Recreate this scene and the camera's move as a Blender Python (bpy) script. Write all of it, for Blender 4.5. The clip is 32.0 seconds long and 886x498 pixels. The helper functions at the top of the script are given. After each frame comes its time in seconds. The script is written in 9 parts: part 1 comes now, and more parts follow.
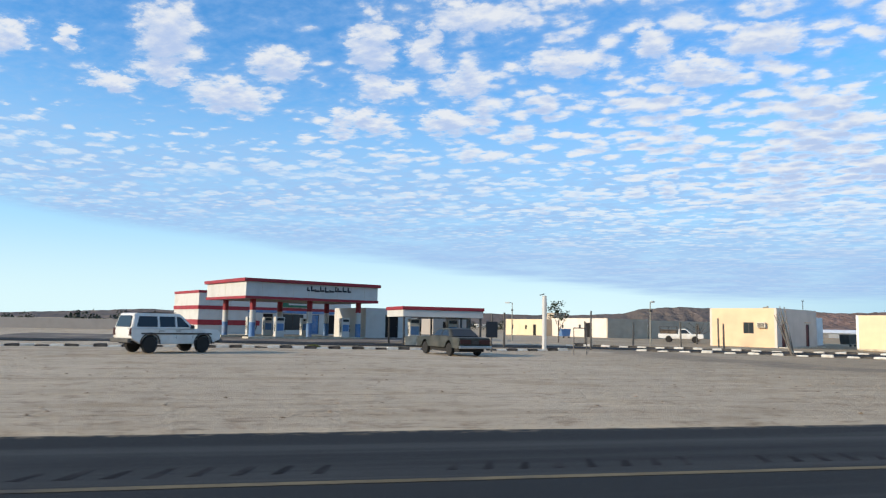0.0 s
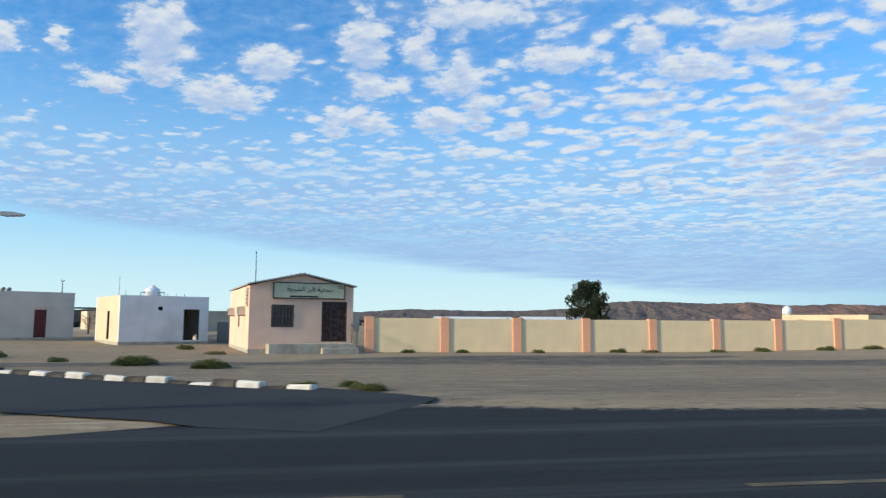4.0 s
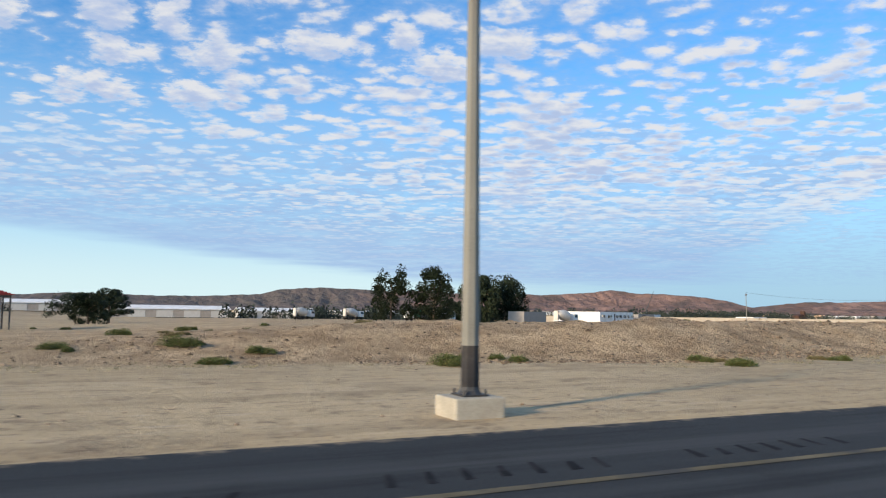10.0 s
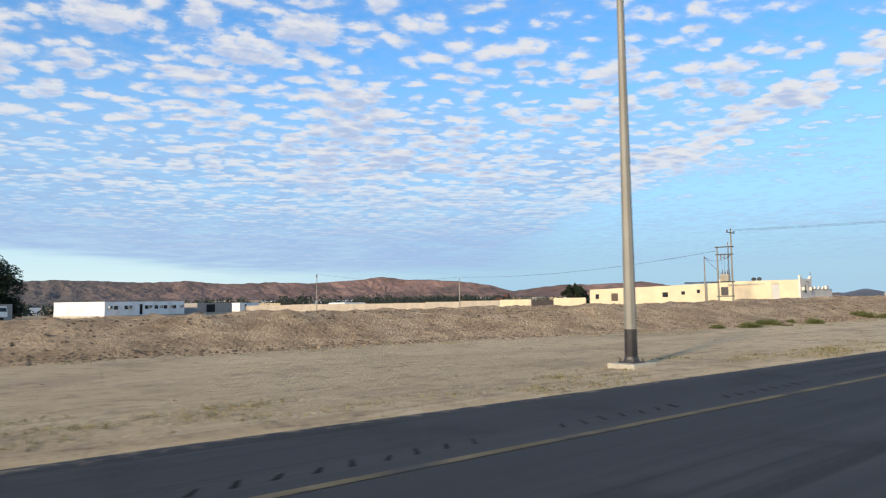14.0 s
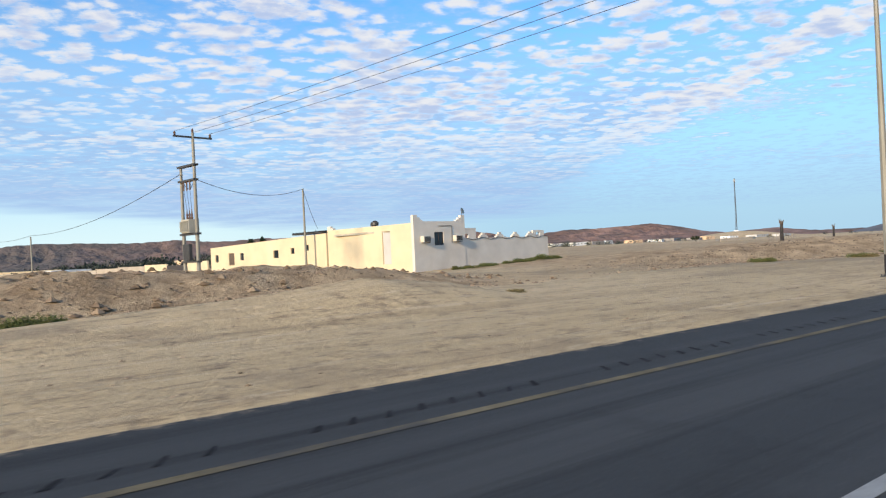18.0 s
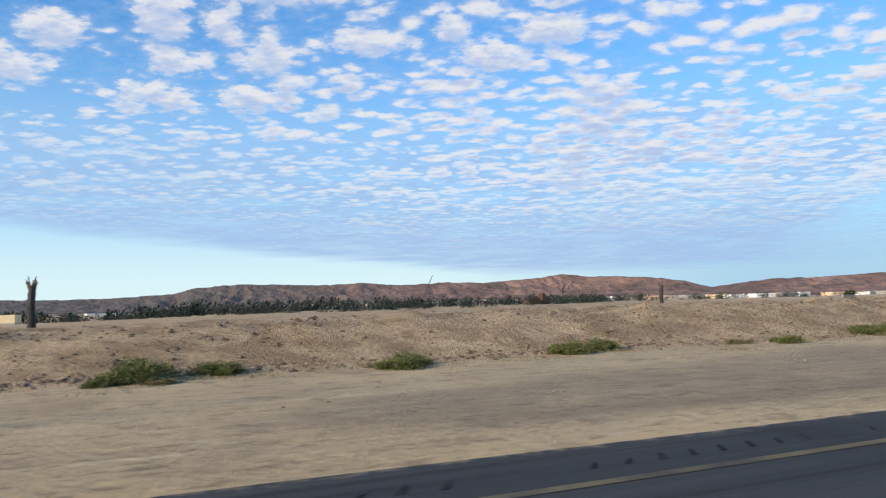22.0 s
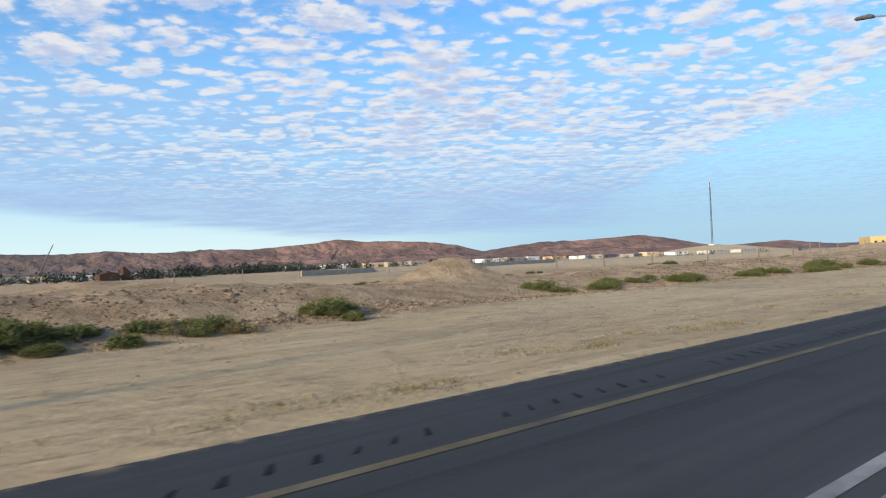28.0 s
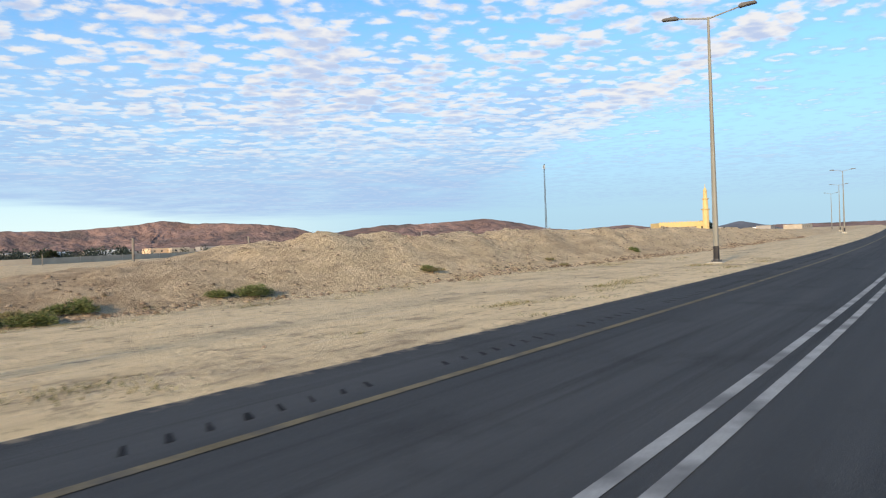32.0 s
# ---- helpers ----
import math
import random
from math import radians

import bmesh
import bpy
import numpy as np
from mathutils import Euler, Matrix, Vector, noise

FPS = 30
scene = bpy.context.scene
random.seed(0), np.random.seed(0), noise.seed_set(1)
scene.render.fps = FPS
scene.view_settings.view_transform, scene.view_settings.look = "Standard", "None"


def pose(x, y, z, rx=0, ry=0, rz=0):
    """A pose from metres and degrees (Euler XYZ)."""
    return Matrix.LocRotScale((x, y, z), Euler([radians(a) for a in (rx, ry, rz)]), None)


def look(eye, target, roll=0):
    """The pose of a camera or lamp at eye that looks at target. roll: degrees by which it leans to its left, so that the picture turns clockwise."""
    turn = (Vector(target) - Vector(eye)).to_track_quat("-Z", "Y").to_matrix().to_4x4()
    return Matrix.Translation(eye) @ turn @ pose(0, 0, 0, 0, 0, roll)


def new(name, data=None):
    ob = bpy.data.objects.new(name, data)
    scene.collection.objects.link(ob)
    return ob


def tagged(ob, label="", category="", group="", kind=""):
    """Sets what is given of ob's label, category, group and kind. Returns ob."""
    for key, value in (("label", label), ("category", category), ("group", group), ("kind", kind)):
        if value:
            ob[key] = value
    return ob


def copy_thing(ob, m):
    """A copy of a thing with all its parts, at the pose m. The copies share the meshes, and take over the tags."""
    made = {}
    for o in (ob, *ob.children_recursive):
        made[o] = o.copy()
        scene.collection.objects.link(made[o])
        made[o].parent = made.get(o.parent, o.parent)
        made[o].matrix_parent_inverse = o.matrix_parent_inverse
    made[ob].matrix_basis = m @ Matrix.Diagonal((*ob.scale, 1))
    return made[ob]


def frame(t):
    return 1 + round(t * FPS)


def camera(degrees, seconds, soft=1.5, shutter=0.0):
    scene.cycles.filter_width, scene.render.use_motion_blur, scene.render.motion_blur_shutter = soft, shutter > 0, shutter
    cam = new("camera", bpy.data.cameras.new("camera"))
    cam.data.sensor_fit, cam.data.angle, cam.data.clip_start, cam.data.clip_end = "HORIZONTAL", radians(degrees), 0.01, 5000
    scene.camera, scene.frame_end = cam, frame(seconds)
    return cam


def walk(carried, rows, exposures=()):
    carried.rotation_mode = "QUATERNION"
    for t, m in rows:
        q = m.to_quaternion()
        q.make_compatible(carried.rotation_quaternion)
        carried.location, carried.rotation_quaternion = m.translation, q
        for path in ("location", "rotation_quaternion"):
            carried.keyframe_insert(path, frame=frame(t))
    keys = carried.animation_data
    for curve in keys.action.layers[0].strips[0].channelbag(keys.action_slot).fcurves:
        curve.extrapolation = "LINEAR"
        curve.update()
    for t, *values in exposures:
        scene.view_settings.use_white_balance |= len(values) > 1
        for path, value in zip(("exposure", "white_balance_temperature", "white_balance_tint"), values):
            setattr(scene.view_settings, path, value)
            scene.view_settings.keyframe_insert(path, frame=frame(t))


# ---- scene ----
# ---- camera and its way ----
cam = camera(62.39, 32.0, soft=1.2, shutter=0.09)
PATH = [
    (0.0, 0.15, 0.01, 1.42, 95.93, -1.12, 0.69),
    (0.5, 8.24, 2.07, 1.42, 95.98, -1.28, 1.03),
    (1.0, 16.34, 4.11, 1.42, 96.05, -1.40, 0.83),
    (1.5, 24.42, 6.10, 1.42, 96.06, -1.46, 1.16),
    (2.0, 32.50, 8.04, 1.42, 95.87, -1.51, 1.85),
    (2.5, 40.59, 9.94, 1.42, 95.80, -1.37, 2.54),
    (3.0, 48.71, 11.78, 1.42, 95.75, -1.17, 2.99),
    (3.5, 56.87, 13.61, 1.42, 95.70, -0.81, 2.72),
    (4.0, 65.11, 15.39, 1.42, 95.73, -0.44, 0.36),
    (4.5, 73.36, 17.10, 1.42, 95.61, -0.08, -2.52),
    (5.0, 81.64, 18.75, 1.42, 95.59, -0.10, -5.23),
    (5.5, 89.92, 20.32, 1.42, 95.57, -0.16, -7.90),
    (6.0, 98.21, 21.83, 1.42, 95.53, -0.25, -10.53),
    (6.5, 106.51, 23.26, 1.42, 95.47, -0.38, -13.11),
    (7.0, 114.81, 24.63, 1.42, 95.94, -0.63, -14.85),
    (7.5, 123.11, 25.94, 1.42, 96.23, -0.55, -15.74),
    (8.0, 131.50, 27.19, 1.42, 96.39, -0.61, -17.05),
    (8.5, 139.93, 28.37, 1.42, 96.15, -0.79, -17.70),
    (9.0, 148.37, 29.48, 1.42, 95.72, -0.77, -18.36),
    (9.5, 156.83, 30.54, 1.42, 95.20, -0.84, -18.61),
    (10.0, 165.28, 31.58, 1.42, 94.95, -0.81, -18.82),
    (10.5, 173.74, 32.61, 1.42, 94.98, -0.64, -18.89),
    (11.0, 182.20, 33.65, 1.42, 95.38, -0.61, -19.66),
    (11.5, 190.62, 34.69, 1.42, 95.99, -0.61, -20.83),
    (12.0, 199.01, 35.71, 1.42, 96.43, -0.76, -23.09),
    (12.5, 207.38, 36.70, 1.42, 96.55, -0.43, -25.57),
    (13.0, 215.73, 37.63, 1.42, 96.05, -0.19, -28.63),
    (13.5, 224.09, 38.54, 1.42, 95.19, 0.35, -31.32),
    (14.0, 232.48, 39.43, 1.42, 94.05, 0.79, -33.91),
    (14.5, 240.89, 40.30, 1.42, 93.17, 1.01, -35.51),
    (15.0, 249.30, 41.18, 1.42, 92.40, 1.06, -36.74),
    (15.5, 257.69, 42.06, 1.42, 91.71, 1.29, -37.06),
    (16.0, 266.03, 42.95, 1.42, 91.29, 1.54, -36.14),
    (16.5, 274.35, 43.86, 1.42, 90.84, 1.84, -35.30),
    (17.0, 282.66, 44.79, 1.42, 90.38, 2.22, -34.54),
    (17.5, 290.98, 45.75, 1.42, 89.88, 2.73, -33.83),
    (18.0, 299.32, 46.73, 1.42, 90.16, 2.79, -31.26),
    (18.5, 307.67, 47.75, 1.42, 90.54, 2.97, -28.13),
    (19.0, 316.05, 48.79, 1.42, 90.88, 3.03, -25.22),
    (19.5, 324.35, 49.89, 1.42, 91.35, 2.81, -22.27),
    (20.0, 332.64, 51.04, 1.42, 91.85, 2.89, -19.88),
    (20.5, 340.92, 52.23, 1.42, 92.54, 2.85, -17.09),
    (21.0, 349.20, 53.47, 1.42, 92.98, 2.28, -15.55),
    (21.5, 357.45, 54.80, 1.42, 93.70, 2.00, -14.23),
    (22.0, 365.76, 56.18, 1.42, 94.29, 1.45, -14.11),
    (22.5, 374.11, 57.64, 1.42, 94.81, 0.98, -13.92),
    (23.0, 382.50, 59.17, 1.42, 94.96, 0.69, -13.96),
    (23.5, 390.91, 60.77, 1.42, 94.89, 0.78, -14.52),
    (24.0, 399.39, 62.42, 1.42, 94.51, 1.22, -15.06),
    (24.5, 407.92, 64.14, 1.42, 94.34, 1.51, -15.70),
    (25.0, 416.51, 65.90, 1.42, 93.56, 1.47, -17.12),
    (25.5, 425.12, 67.72, 1.42, 92.94, 1.51, -18.51),
    (26.0, 433.76, 69.60, 1.42, 92.49, 1.60, -19.88),
    (26.5, 442.41, 71.53, 1.42, 92.23, 1.74, -21.20),
    (27.0, 451.05, 73.54, 1.42, 91.63, 2.01, -23.30),
    (27.5, 459.66, 75.65, 1.42, 91.27, 2.25, -24.92),
    (28.0, 468.30, 77.79, 1.42, 91.10, 2.42, -26.81),
    (28.5, 476.89, 80.01, 1.42, 91.02, 2.45, -28.25),
    (29.0, 485.48, 82.28, 1.42, 91.00, 2.25, -29.70),
    (29.5, 494.03, 84.62, 1.42, 91.01, 2.27, -30.86),
    (30.0, 502.53, 87.02, 1.42, 90.91, 2.36, -32.14),
    (30.5, 510.99, 89.47, 1.42, 90.62, 2.64, -33.22),
    (31.0, 519.41, 91.99, 1.42, 90.32, 2.56, -34.33),
    (31.5, 527.80, 94.55, 1.42, 89.81, 2.54, -35.24),
    (32.0, 536.19, 97.13, 1.42, 89.36, 2.25, -36.21),
]
EXPOSURES = [(0.0, 0.78, 6350, 8), (1.5, 0.68, 6250, 6), (4.0, 0.66, 6150, 5), (8.0, 0.68, 6400, 8), (12.0, 0.68, 6500, 10),
             (15.0, 0.70, 6500, 10), (18.0, 0.78, 6500, 10), (21.0, 0.74, 6450, 10), (26.0, 0.68, 6500, 10), (29.0, 0.78, 6600, 10), (32.0, 0.84, 6750, 10)]
walk(cam, [(r[0], pose(*r[1:])) for r in PATH], EXPOSURES)

# ---- world, sun, exposure ----
world = bpy.data.worlds.new("sky")
scene.world = world
world.use_nodes = True
SUN_EL, SUN_AZ = 17.0, 206.3      # elevation and plan direction (degrees from +x) of the sun


def cloudy_sky():
    nt = world.node_tree
    nt.nodes.clear()
    N = nt.nodes.new

    def link(a, b):
        nt.links.new(a, b)

    def val(v, socket):
        if isinstance(v, (int, float)):
            socket.default_value = v
        elif isinstance(v, tuple):
            socket.default_value = v
        else:
            link(v, socket)

    def m(op, a, b=0.0, c=0.0, clamp=False):
        n = N("ShaderNodeMath")
        n.operation, n.use_clamp = op, clamp
        for v, s in zip((a, b, c), n.inputs):
            val(v, s)
        return n.outputs[0]

    def ramp(v, lo, hi, a=0.0, b=1.0):
        n = N("ShaderNodeMapRange")
        n.interpolation_type = "SMOOTHSTEP"
        for k, x in enumerate((v, lo, hi, a, b)):
            val(x, n.inputs[k])
        return n.outputs[0]

    def mix(f, a, b):
        n = N("ShaderNodeMix")
        n.data_type = "RGBA"
        val(f, n.inputs[0])
        val(a, n.inputs[6])
        val(b, n.inputs[7])
        return n.outputs[2]

    def noise_at(vec, scale, detail, rough=0.55, dist=0.0):
        n = N("ShaderNodeTexNoise")
        link(vec, n.inputs["Vector"])
        n.inputs["Scale"].default_value, n.inputs["Detail"].default_value = scale, detail
        n.inputs["Roughness"].default_value, n.inputs["Distortion"].default_value = rough, dist
        return n.outputs[0]

    def mixf(f, a, b):
        n = N("ShaderNodeMix")
        val(f, n.inputs[0])
        val(a, n.inputs[2])
        val(b, n.inputs[3])
        return n.outputs[0]

    def shifted(vec, by):
        n = N("ShaderNodeVectorMath")
        n.operation = "ADD"
        link(vec, n.inputs[0])
        n.inputs[1].default_value = by
        return n.outputs[0]

    sky = N("ShaderNodeTexSky")
    sky.sky_type, sky.sun_disc = "NISHITA", False
    sky.sun_elevation, sky.sun_rotation = radians(SUN_EL), radians(90 - SUN_AZ)
    sky.air_density, sky.dust_density, sky.ozone_density = SKY_AIR, SKY_DUST, SKY_OZONE

    tc = N("ShaderNodeTexCoord")
    sep = N("ShaderNodeSeparateXYZ")
    link(tc.outputs["Generated"], sep.inputs[0])
    dx, dy, dz = sep.outputs
    az = m("MULTIPLY", m("ARCTAN2", dx, dy), 57.2958)      # degrees to the right of +y
    el = m("MULTIPLY", m("ARCSINE", dz), 57.2958)

    def deck(e):
        """Place on the flat cloud deck seen at elevation e, with the cells drawn out along one wind direction."""
        r = m("MULTIPLY", m("POWER", m("TANGENT", m("MULTIPLY", m("MAXIMUM", e, 1.0), 0.0174533)), -0.72), 10.6)
        a = m("MULTIPLY", az, 0.0174533)
        x, y = m("MULTIPLY", r, m("SINE", a)), m("MULTIPLY", r, m("COSINE", a))
        c = N("ShaderNodeCombineXYZ")
        link(m("MULTIPLY_ADD", x, 0.80, m("MULTIPLY", y, -0.29)), c.inputs[0])
        link(m("MULTIPLY_ADD", x, 0.34, m("MULTIPLY", y, 0.94)), c.inputs[1])
        return c.outputs[0]

    def spot(e, ca, ce, cw, ch):
        """1 at a place in the sky, falling to 0 at its rim."""
        x = m("DIVIDE", m("SUBTRACT", az, ca), cw)
        y = m("DIVIDE", m("SUBTRACT", e, ce), ch)
        return ramp(m("MULTIPLY_ADD", x, x, m("MULTIPLY", y, y)), 1.0, 0.0)

    def puffs(e):
        """How dense the broken layer is at elevation e."""
        p = deck(e)
        warp = N("ShaderNodeTexNoise")
        link(p, warp.inputs["Vector"])
        warp.inputs["Scale"].default_value, warp.inputs["Detail"].default_value = 1.3, 4.0
        off = N("ShaderNodeVectorMath")
        off.operation = "MULTIPLY_ADD"
        link(warp.outputs["Color"], off.inputs[0])
        off.inputs[1].default_value = (1.1, 1.1, 0.0)
        link(p, off.inputs[2])
        v = N("ShaderNodeTexVoronoi")
        v.voronoi_dimensions, v.feature = "2D", "SMOOTH_F1"
        link(off.outputs[0], v.inputs["Vector"])
        v.inputs["Scale"].default_value, v.inputs["Randomness"].default_value, v.inputs["Smoothness"].default_value = CELL, 0.95, 0.25
        grain = noise_at(p, 1.9, 6.0, 0.58)
        clump = noise_at(shifted(p, (3.0, 8.0, 0.0)), 0.42, 3.0, 0.5)
        wide = noise_at(p, 0.10, 2.0, 0.5)
        d = m("MULTIPLY_ADD", v.outputs["Distance"], -0.66, 0.83)
        d = m("ADD", d, m("MULTIPLY", m("SUBTRACT", grain, 0.5), 0.70))
        d = m("ADD", d, m("MULTIPLY", m("SUBTRACT", clump, 0.5), 0.95))
        d = m("ADD", d, m("MULTIPLY", m("SUBTRACT", wide, 0.5), 0.55))
        # fewer loose puffs where the large clouds stand, a thick bank on the far side
        d = m("SUBTRACT", d, m("MULTIPLY", m("MULTIPLY", ramp(az, 6.0, -18.0), ramp(e, 11.5, 15.5)), 0.30))
        d = m("ADD", d, m("MULTIPLY", spot(e, 31.0, 9.5, 13.0, 6.5), 0.16))
        d = m("ADD", d, m("MULTIPLY", spot(e, 19.0, 14.5, 13.0, 5.0), 0.06))
        # large single clouds: azimuth, elevation, half width, half height
        wa = m("ADD", az, m("MULTIPLY", m("SUBTRACT", noise_at(p, 1.0, 6.0, 0.62), 0.5), 5.0))
        we = m("ADD", e, m("MULTIPLY", m("SUBTRACT", noise_at(shifted(p, (7.0, 3.0, 0.0)), 1.0, 6.0, 0.62), 0.5), 3.2))
        big = None
        for ca, ce, cw, ch in BIG_CLOUDS:
            x = m("DIVIDE", m("SUBTRACT", wa, ca), cw * 1.15)
            y = m("DIVIDE", m("SUBTRACT", we, ce), ch * 1.15)
            q = m("SUBTRACT", 1.0, m("MULTIPLY_ADD", x, x, m("MULTIPLY", y, y)))
            big = q if big is None else m("MAXIMUM", big, q)
        big = m("MAXIMUM", big, -0.6)
        lump = m("ADD", m("MULTIPLY", big, 0.31), m("MULTIPLY_ADD", m("SUBTRACT", grain, 0.5), 0.85, 0.53))
        return m("MAXIMUM", d, lump), p

    layer, p0 = puffs(el)
    above, _ = puffs(m("MULTIPLY_ADD", el, 1.045, 0.02))
    # the layer ends along a line low in the sky, and thins out below a band on the far side
    lip = m("MAXIMUM", m("MULTIPLY_ADD", az, -0.105, 4.15), 2.2)
    lip = m("ADD", lip, m("MULTIPLY", m("SUBTRACT", noise_at(p0, 0.12, 4.0), 0.5), 0.9))
    inside = ramp(m("SUBTRACT", el, lip), -0.35, 0.75)
    band = m("SUBTRACT", el, m("MULTIPLY_ADD", m("SUBTRACT", az, 41.0), 0.40, 5.2))
    band = m("ADD", band, m("MULTIPLY", m("SUBTRACT", noise_at(p0, 0.5, 5.0), 0.5), 3.4))
    far_side = ramp(m("ADD", az, m("MULTIPLY", m("SUBTRACT", noise_at(p0, 0.3, 4.0), 0.5), 14.0)), 34.0, 46.0)
    clear = m("MULTIPLY", far_side, ramp(band, 0.6, -1.0))
    stripe = m("MULTIPLY", far_side, m("MULTIPLY", ramp(band, -0.6, 0.6), ramp(band, 2.6, 1.2)))
    gap = m("MULTIPLY", far_side, m("MULTIPLY", ramp(band, 1.8, 3.0), ramp(band, 6.5, 4.5)))
    layer = m("SUBTRACT", layer, m("MULTIPLY", clear, 0.20))
    layer = m("ADD", layer, m("MULTIPLY", stripe, 0.20))
    layer = m("SUBTRACT", layer, m("MULTIPLY", gap, 0.08))
    dense = m("MULTIPLY", ramp(layer, CLOUD_LO, CLOUD_HI), inside)
    dense = m("MULTIPLY", dense, ramp(el, 3.5, 11.0, 0.30, 0.97))
    # the near side is a fine, faint ripple low down
    dense = m("MULTIPLY", dense, m("SUBTRACT", 1.0, m("MULTIPLY", m("MULTIPLY", ramp(az, 20.0, -8.0), ramp(el, 14.5, 10.0)), 0.50)))
    thin = m("MULTIPLY", m("MULTIPLY", ramp(layer, CLOUD_LO - 0.26, CLOUD_HI - 0.10), 0.50), inside)
    # a pale sheet below the puffs, rippled
    soft = noise_at(p0, 0.20, 4.0)
    sheet = m("MAXIMUM", ramp(el, 18.0, 9.0), spot(el, 31.0, 9.5, 17.0, 8.0))
    veil = m("MULTIPLY", m("MULTIPLY", sheet, mixf(clear, 0.88, 0.10)), inside)
    veil = m("MULTIPLY", veil, ramp(soft, 0.25, 0.60, 0.55, 1.0))
    veil = m("MULTIPLY", veil, mixf(ramp(el, 5.0, 7.5), 1.0, ramp(noise_at(p0, 1.5, 7.0, 0.65), 0.30, 0.58, 0.45, 1.0)))
    cover = m("MAXIMUM", m("MAXIMUM", dense, thin), veil)
    # undersides are shaded, tops and rims are bright
    shade = m("MULTIPLY", ramp(above, CLOUD_LO + 0.04, CLOUD_HI + 0.12), ramp(layer, CLOUD_LO - 0.05, CLOUD_HI))
    white = mix(m("MULTIPLY", shade, 0.80), CLOUD_RIM, CLOUD_CORE)
    white = mix(m("MULTIPLY", ramp(el, 9.0, 3.5), 0.55), white, CLOUD_FAR)
    veiled = mix(ramp(dense, 0.62, 0.05), white, CLOUD_FAR)
    blue = N("ShaderNodeVectorMath")
    blue.operation = "MULTIPLY"
    link(sky.outputs[0], blue.inputs[0])
    blue.inputs[1].default_value = SKY_TINT
    haze = ramp(el, 22.0, 3.0)
    base = mix(m("MULTIPLY", haze, 0.85), blue.outputs[0], SKY_LOW)
    base = mix(m("MULTIPLY", ramp(el, 8.5, 0.5), 0.85), base, mix(ramp(az, 10.0, 40.0), SKY_RIM, SKY_RIM_FAR))
    col = mix(cover, base, veiled)
    bg = N("ShaderNodeBackground")
    link(col, bg.inputs[0])
    bg.inputs[1].default_value = SKY_STRENGTH
    out = N("ShaderNodeOutputWorld")
    link(bg.outputs[0], out.inputs[0])


BIG_CLOUDS = ((-22.3, 20.5, 2.2, 2.5), (-22.5, 17.9, 2.0, 0.8), (-17.5, 16.7, 2.9, 1.4), (-14.3, 19.5, 2.1, 1.2), (-6.8, 21.3, 1.8, 2.4), (-5.8, 18.0, 2.4, 0.9), (-2.5, 21.3, 1.2, 1.7), (1.9, 23.6, 3.9, 1.2),
              (0.6, 18.6, 2.4, 1.1), (-0.7, 15.8, 1.8, 1.0), (-7.5, 15.6, 2.4, 0.9), (8.7, 20.2, 3.7, 0.9), (15.4, 21.2, 1.5, 1.1), (18.5, 18.8, 3.0, 1.0),
              (23.3, 20.6, 2.8, 1.1), (-25.9, 16.8, 1.7, 0.6), (-28.9, 19.4, 0.8, 0.8), (-32.8, 18.8, 1.3, 1.1), (55.0, 9.6, 4.6, 0.9))
SKY_STRENGTH = 0.10
SKY_AIR, SKY_DUST, SKY_OZONE = 1.0, 0.6, 3.0
SKY_TINT = (0.58, 1.12, 1.45)
SKY_LOW = (2.8, 4.45, 5.75, 1.0)
SKY_RIM, SKY_RIM_FAR = (4.7, 5.75, 5.75, 1.0), (2.5, 3.8, 4.8, 1.0)
CLOUD_RIM, CLOUD_CORE, CLOUD_FAR = (4.85, 4.9, 5.1, 1.0), (2.35, 3.1, 4.75, 1.0), (2.2, 3.2, 4.9, 1.0)
CLOUD_LO, CLOUD_HI = 0.40, 0.80
CELL = 1.05
cloudy_sky()

sun_lamp = bpy.data.lights.new("sun", "SUN")
sun_lamp.energy, sun_lamp.angle, sun_lamp.color = 3.2, radians(4.5), (1.0, 0.80, 0.57)
scene.view_settings.exposure = 0.7
sun = new("sun", sun_lamp)
_d = Vector((math.cos(radians(SUN_AZ)) * math.cos(radians(SUN_EL)), math.sin(radians(SUN_AZ)) * math.cos(radians(SUN_EL)), math.sin(radians(SUN_EL))))
sun.matrix_world = look(_d * 200, (0, 0, 0))


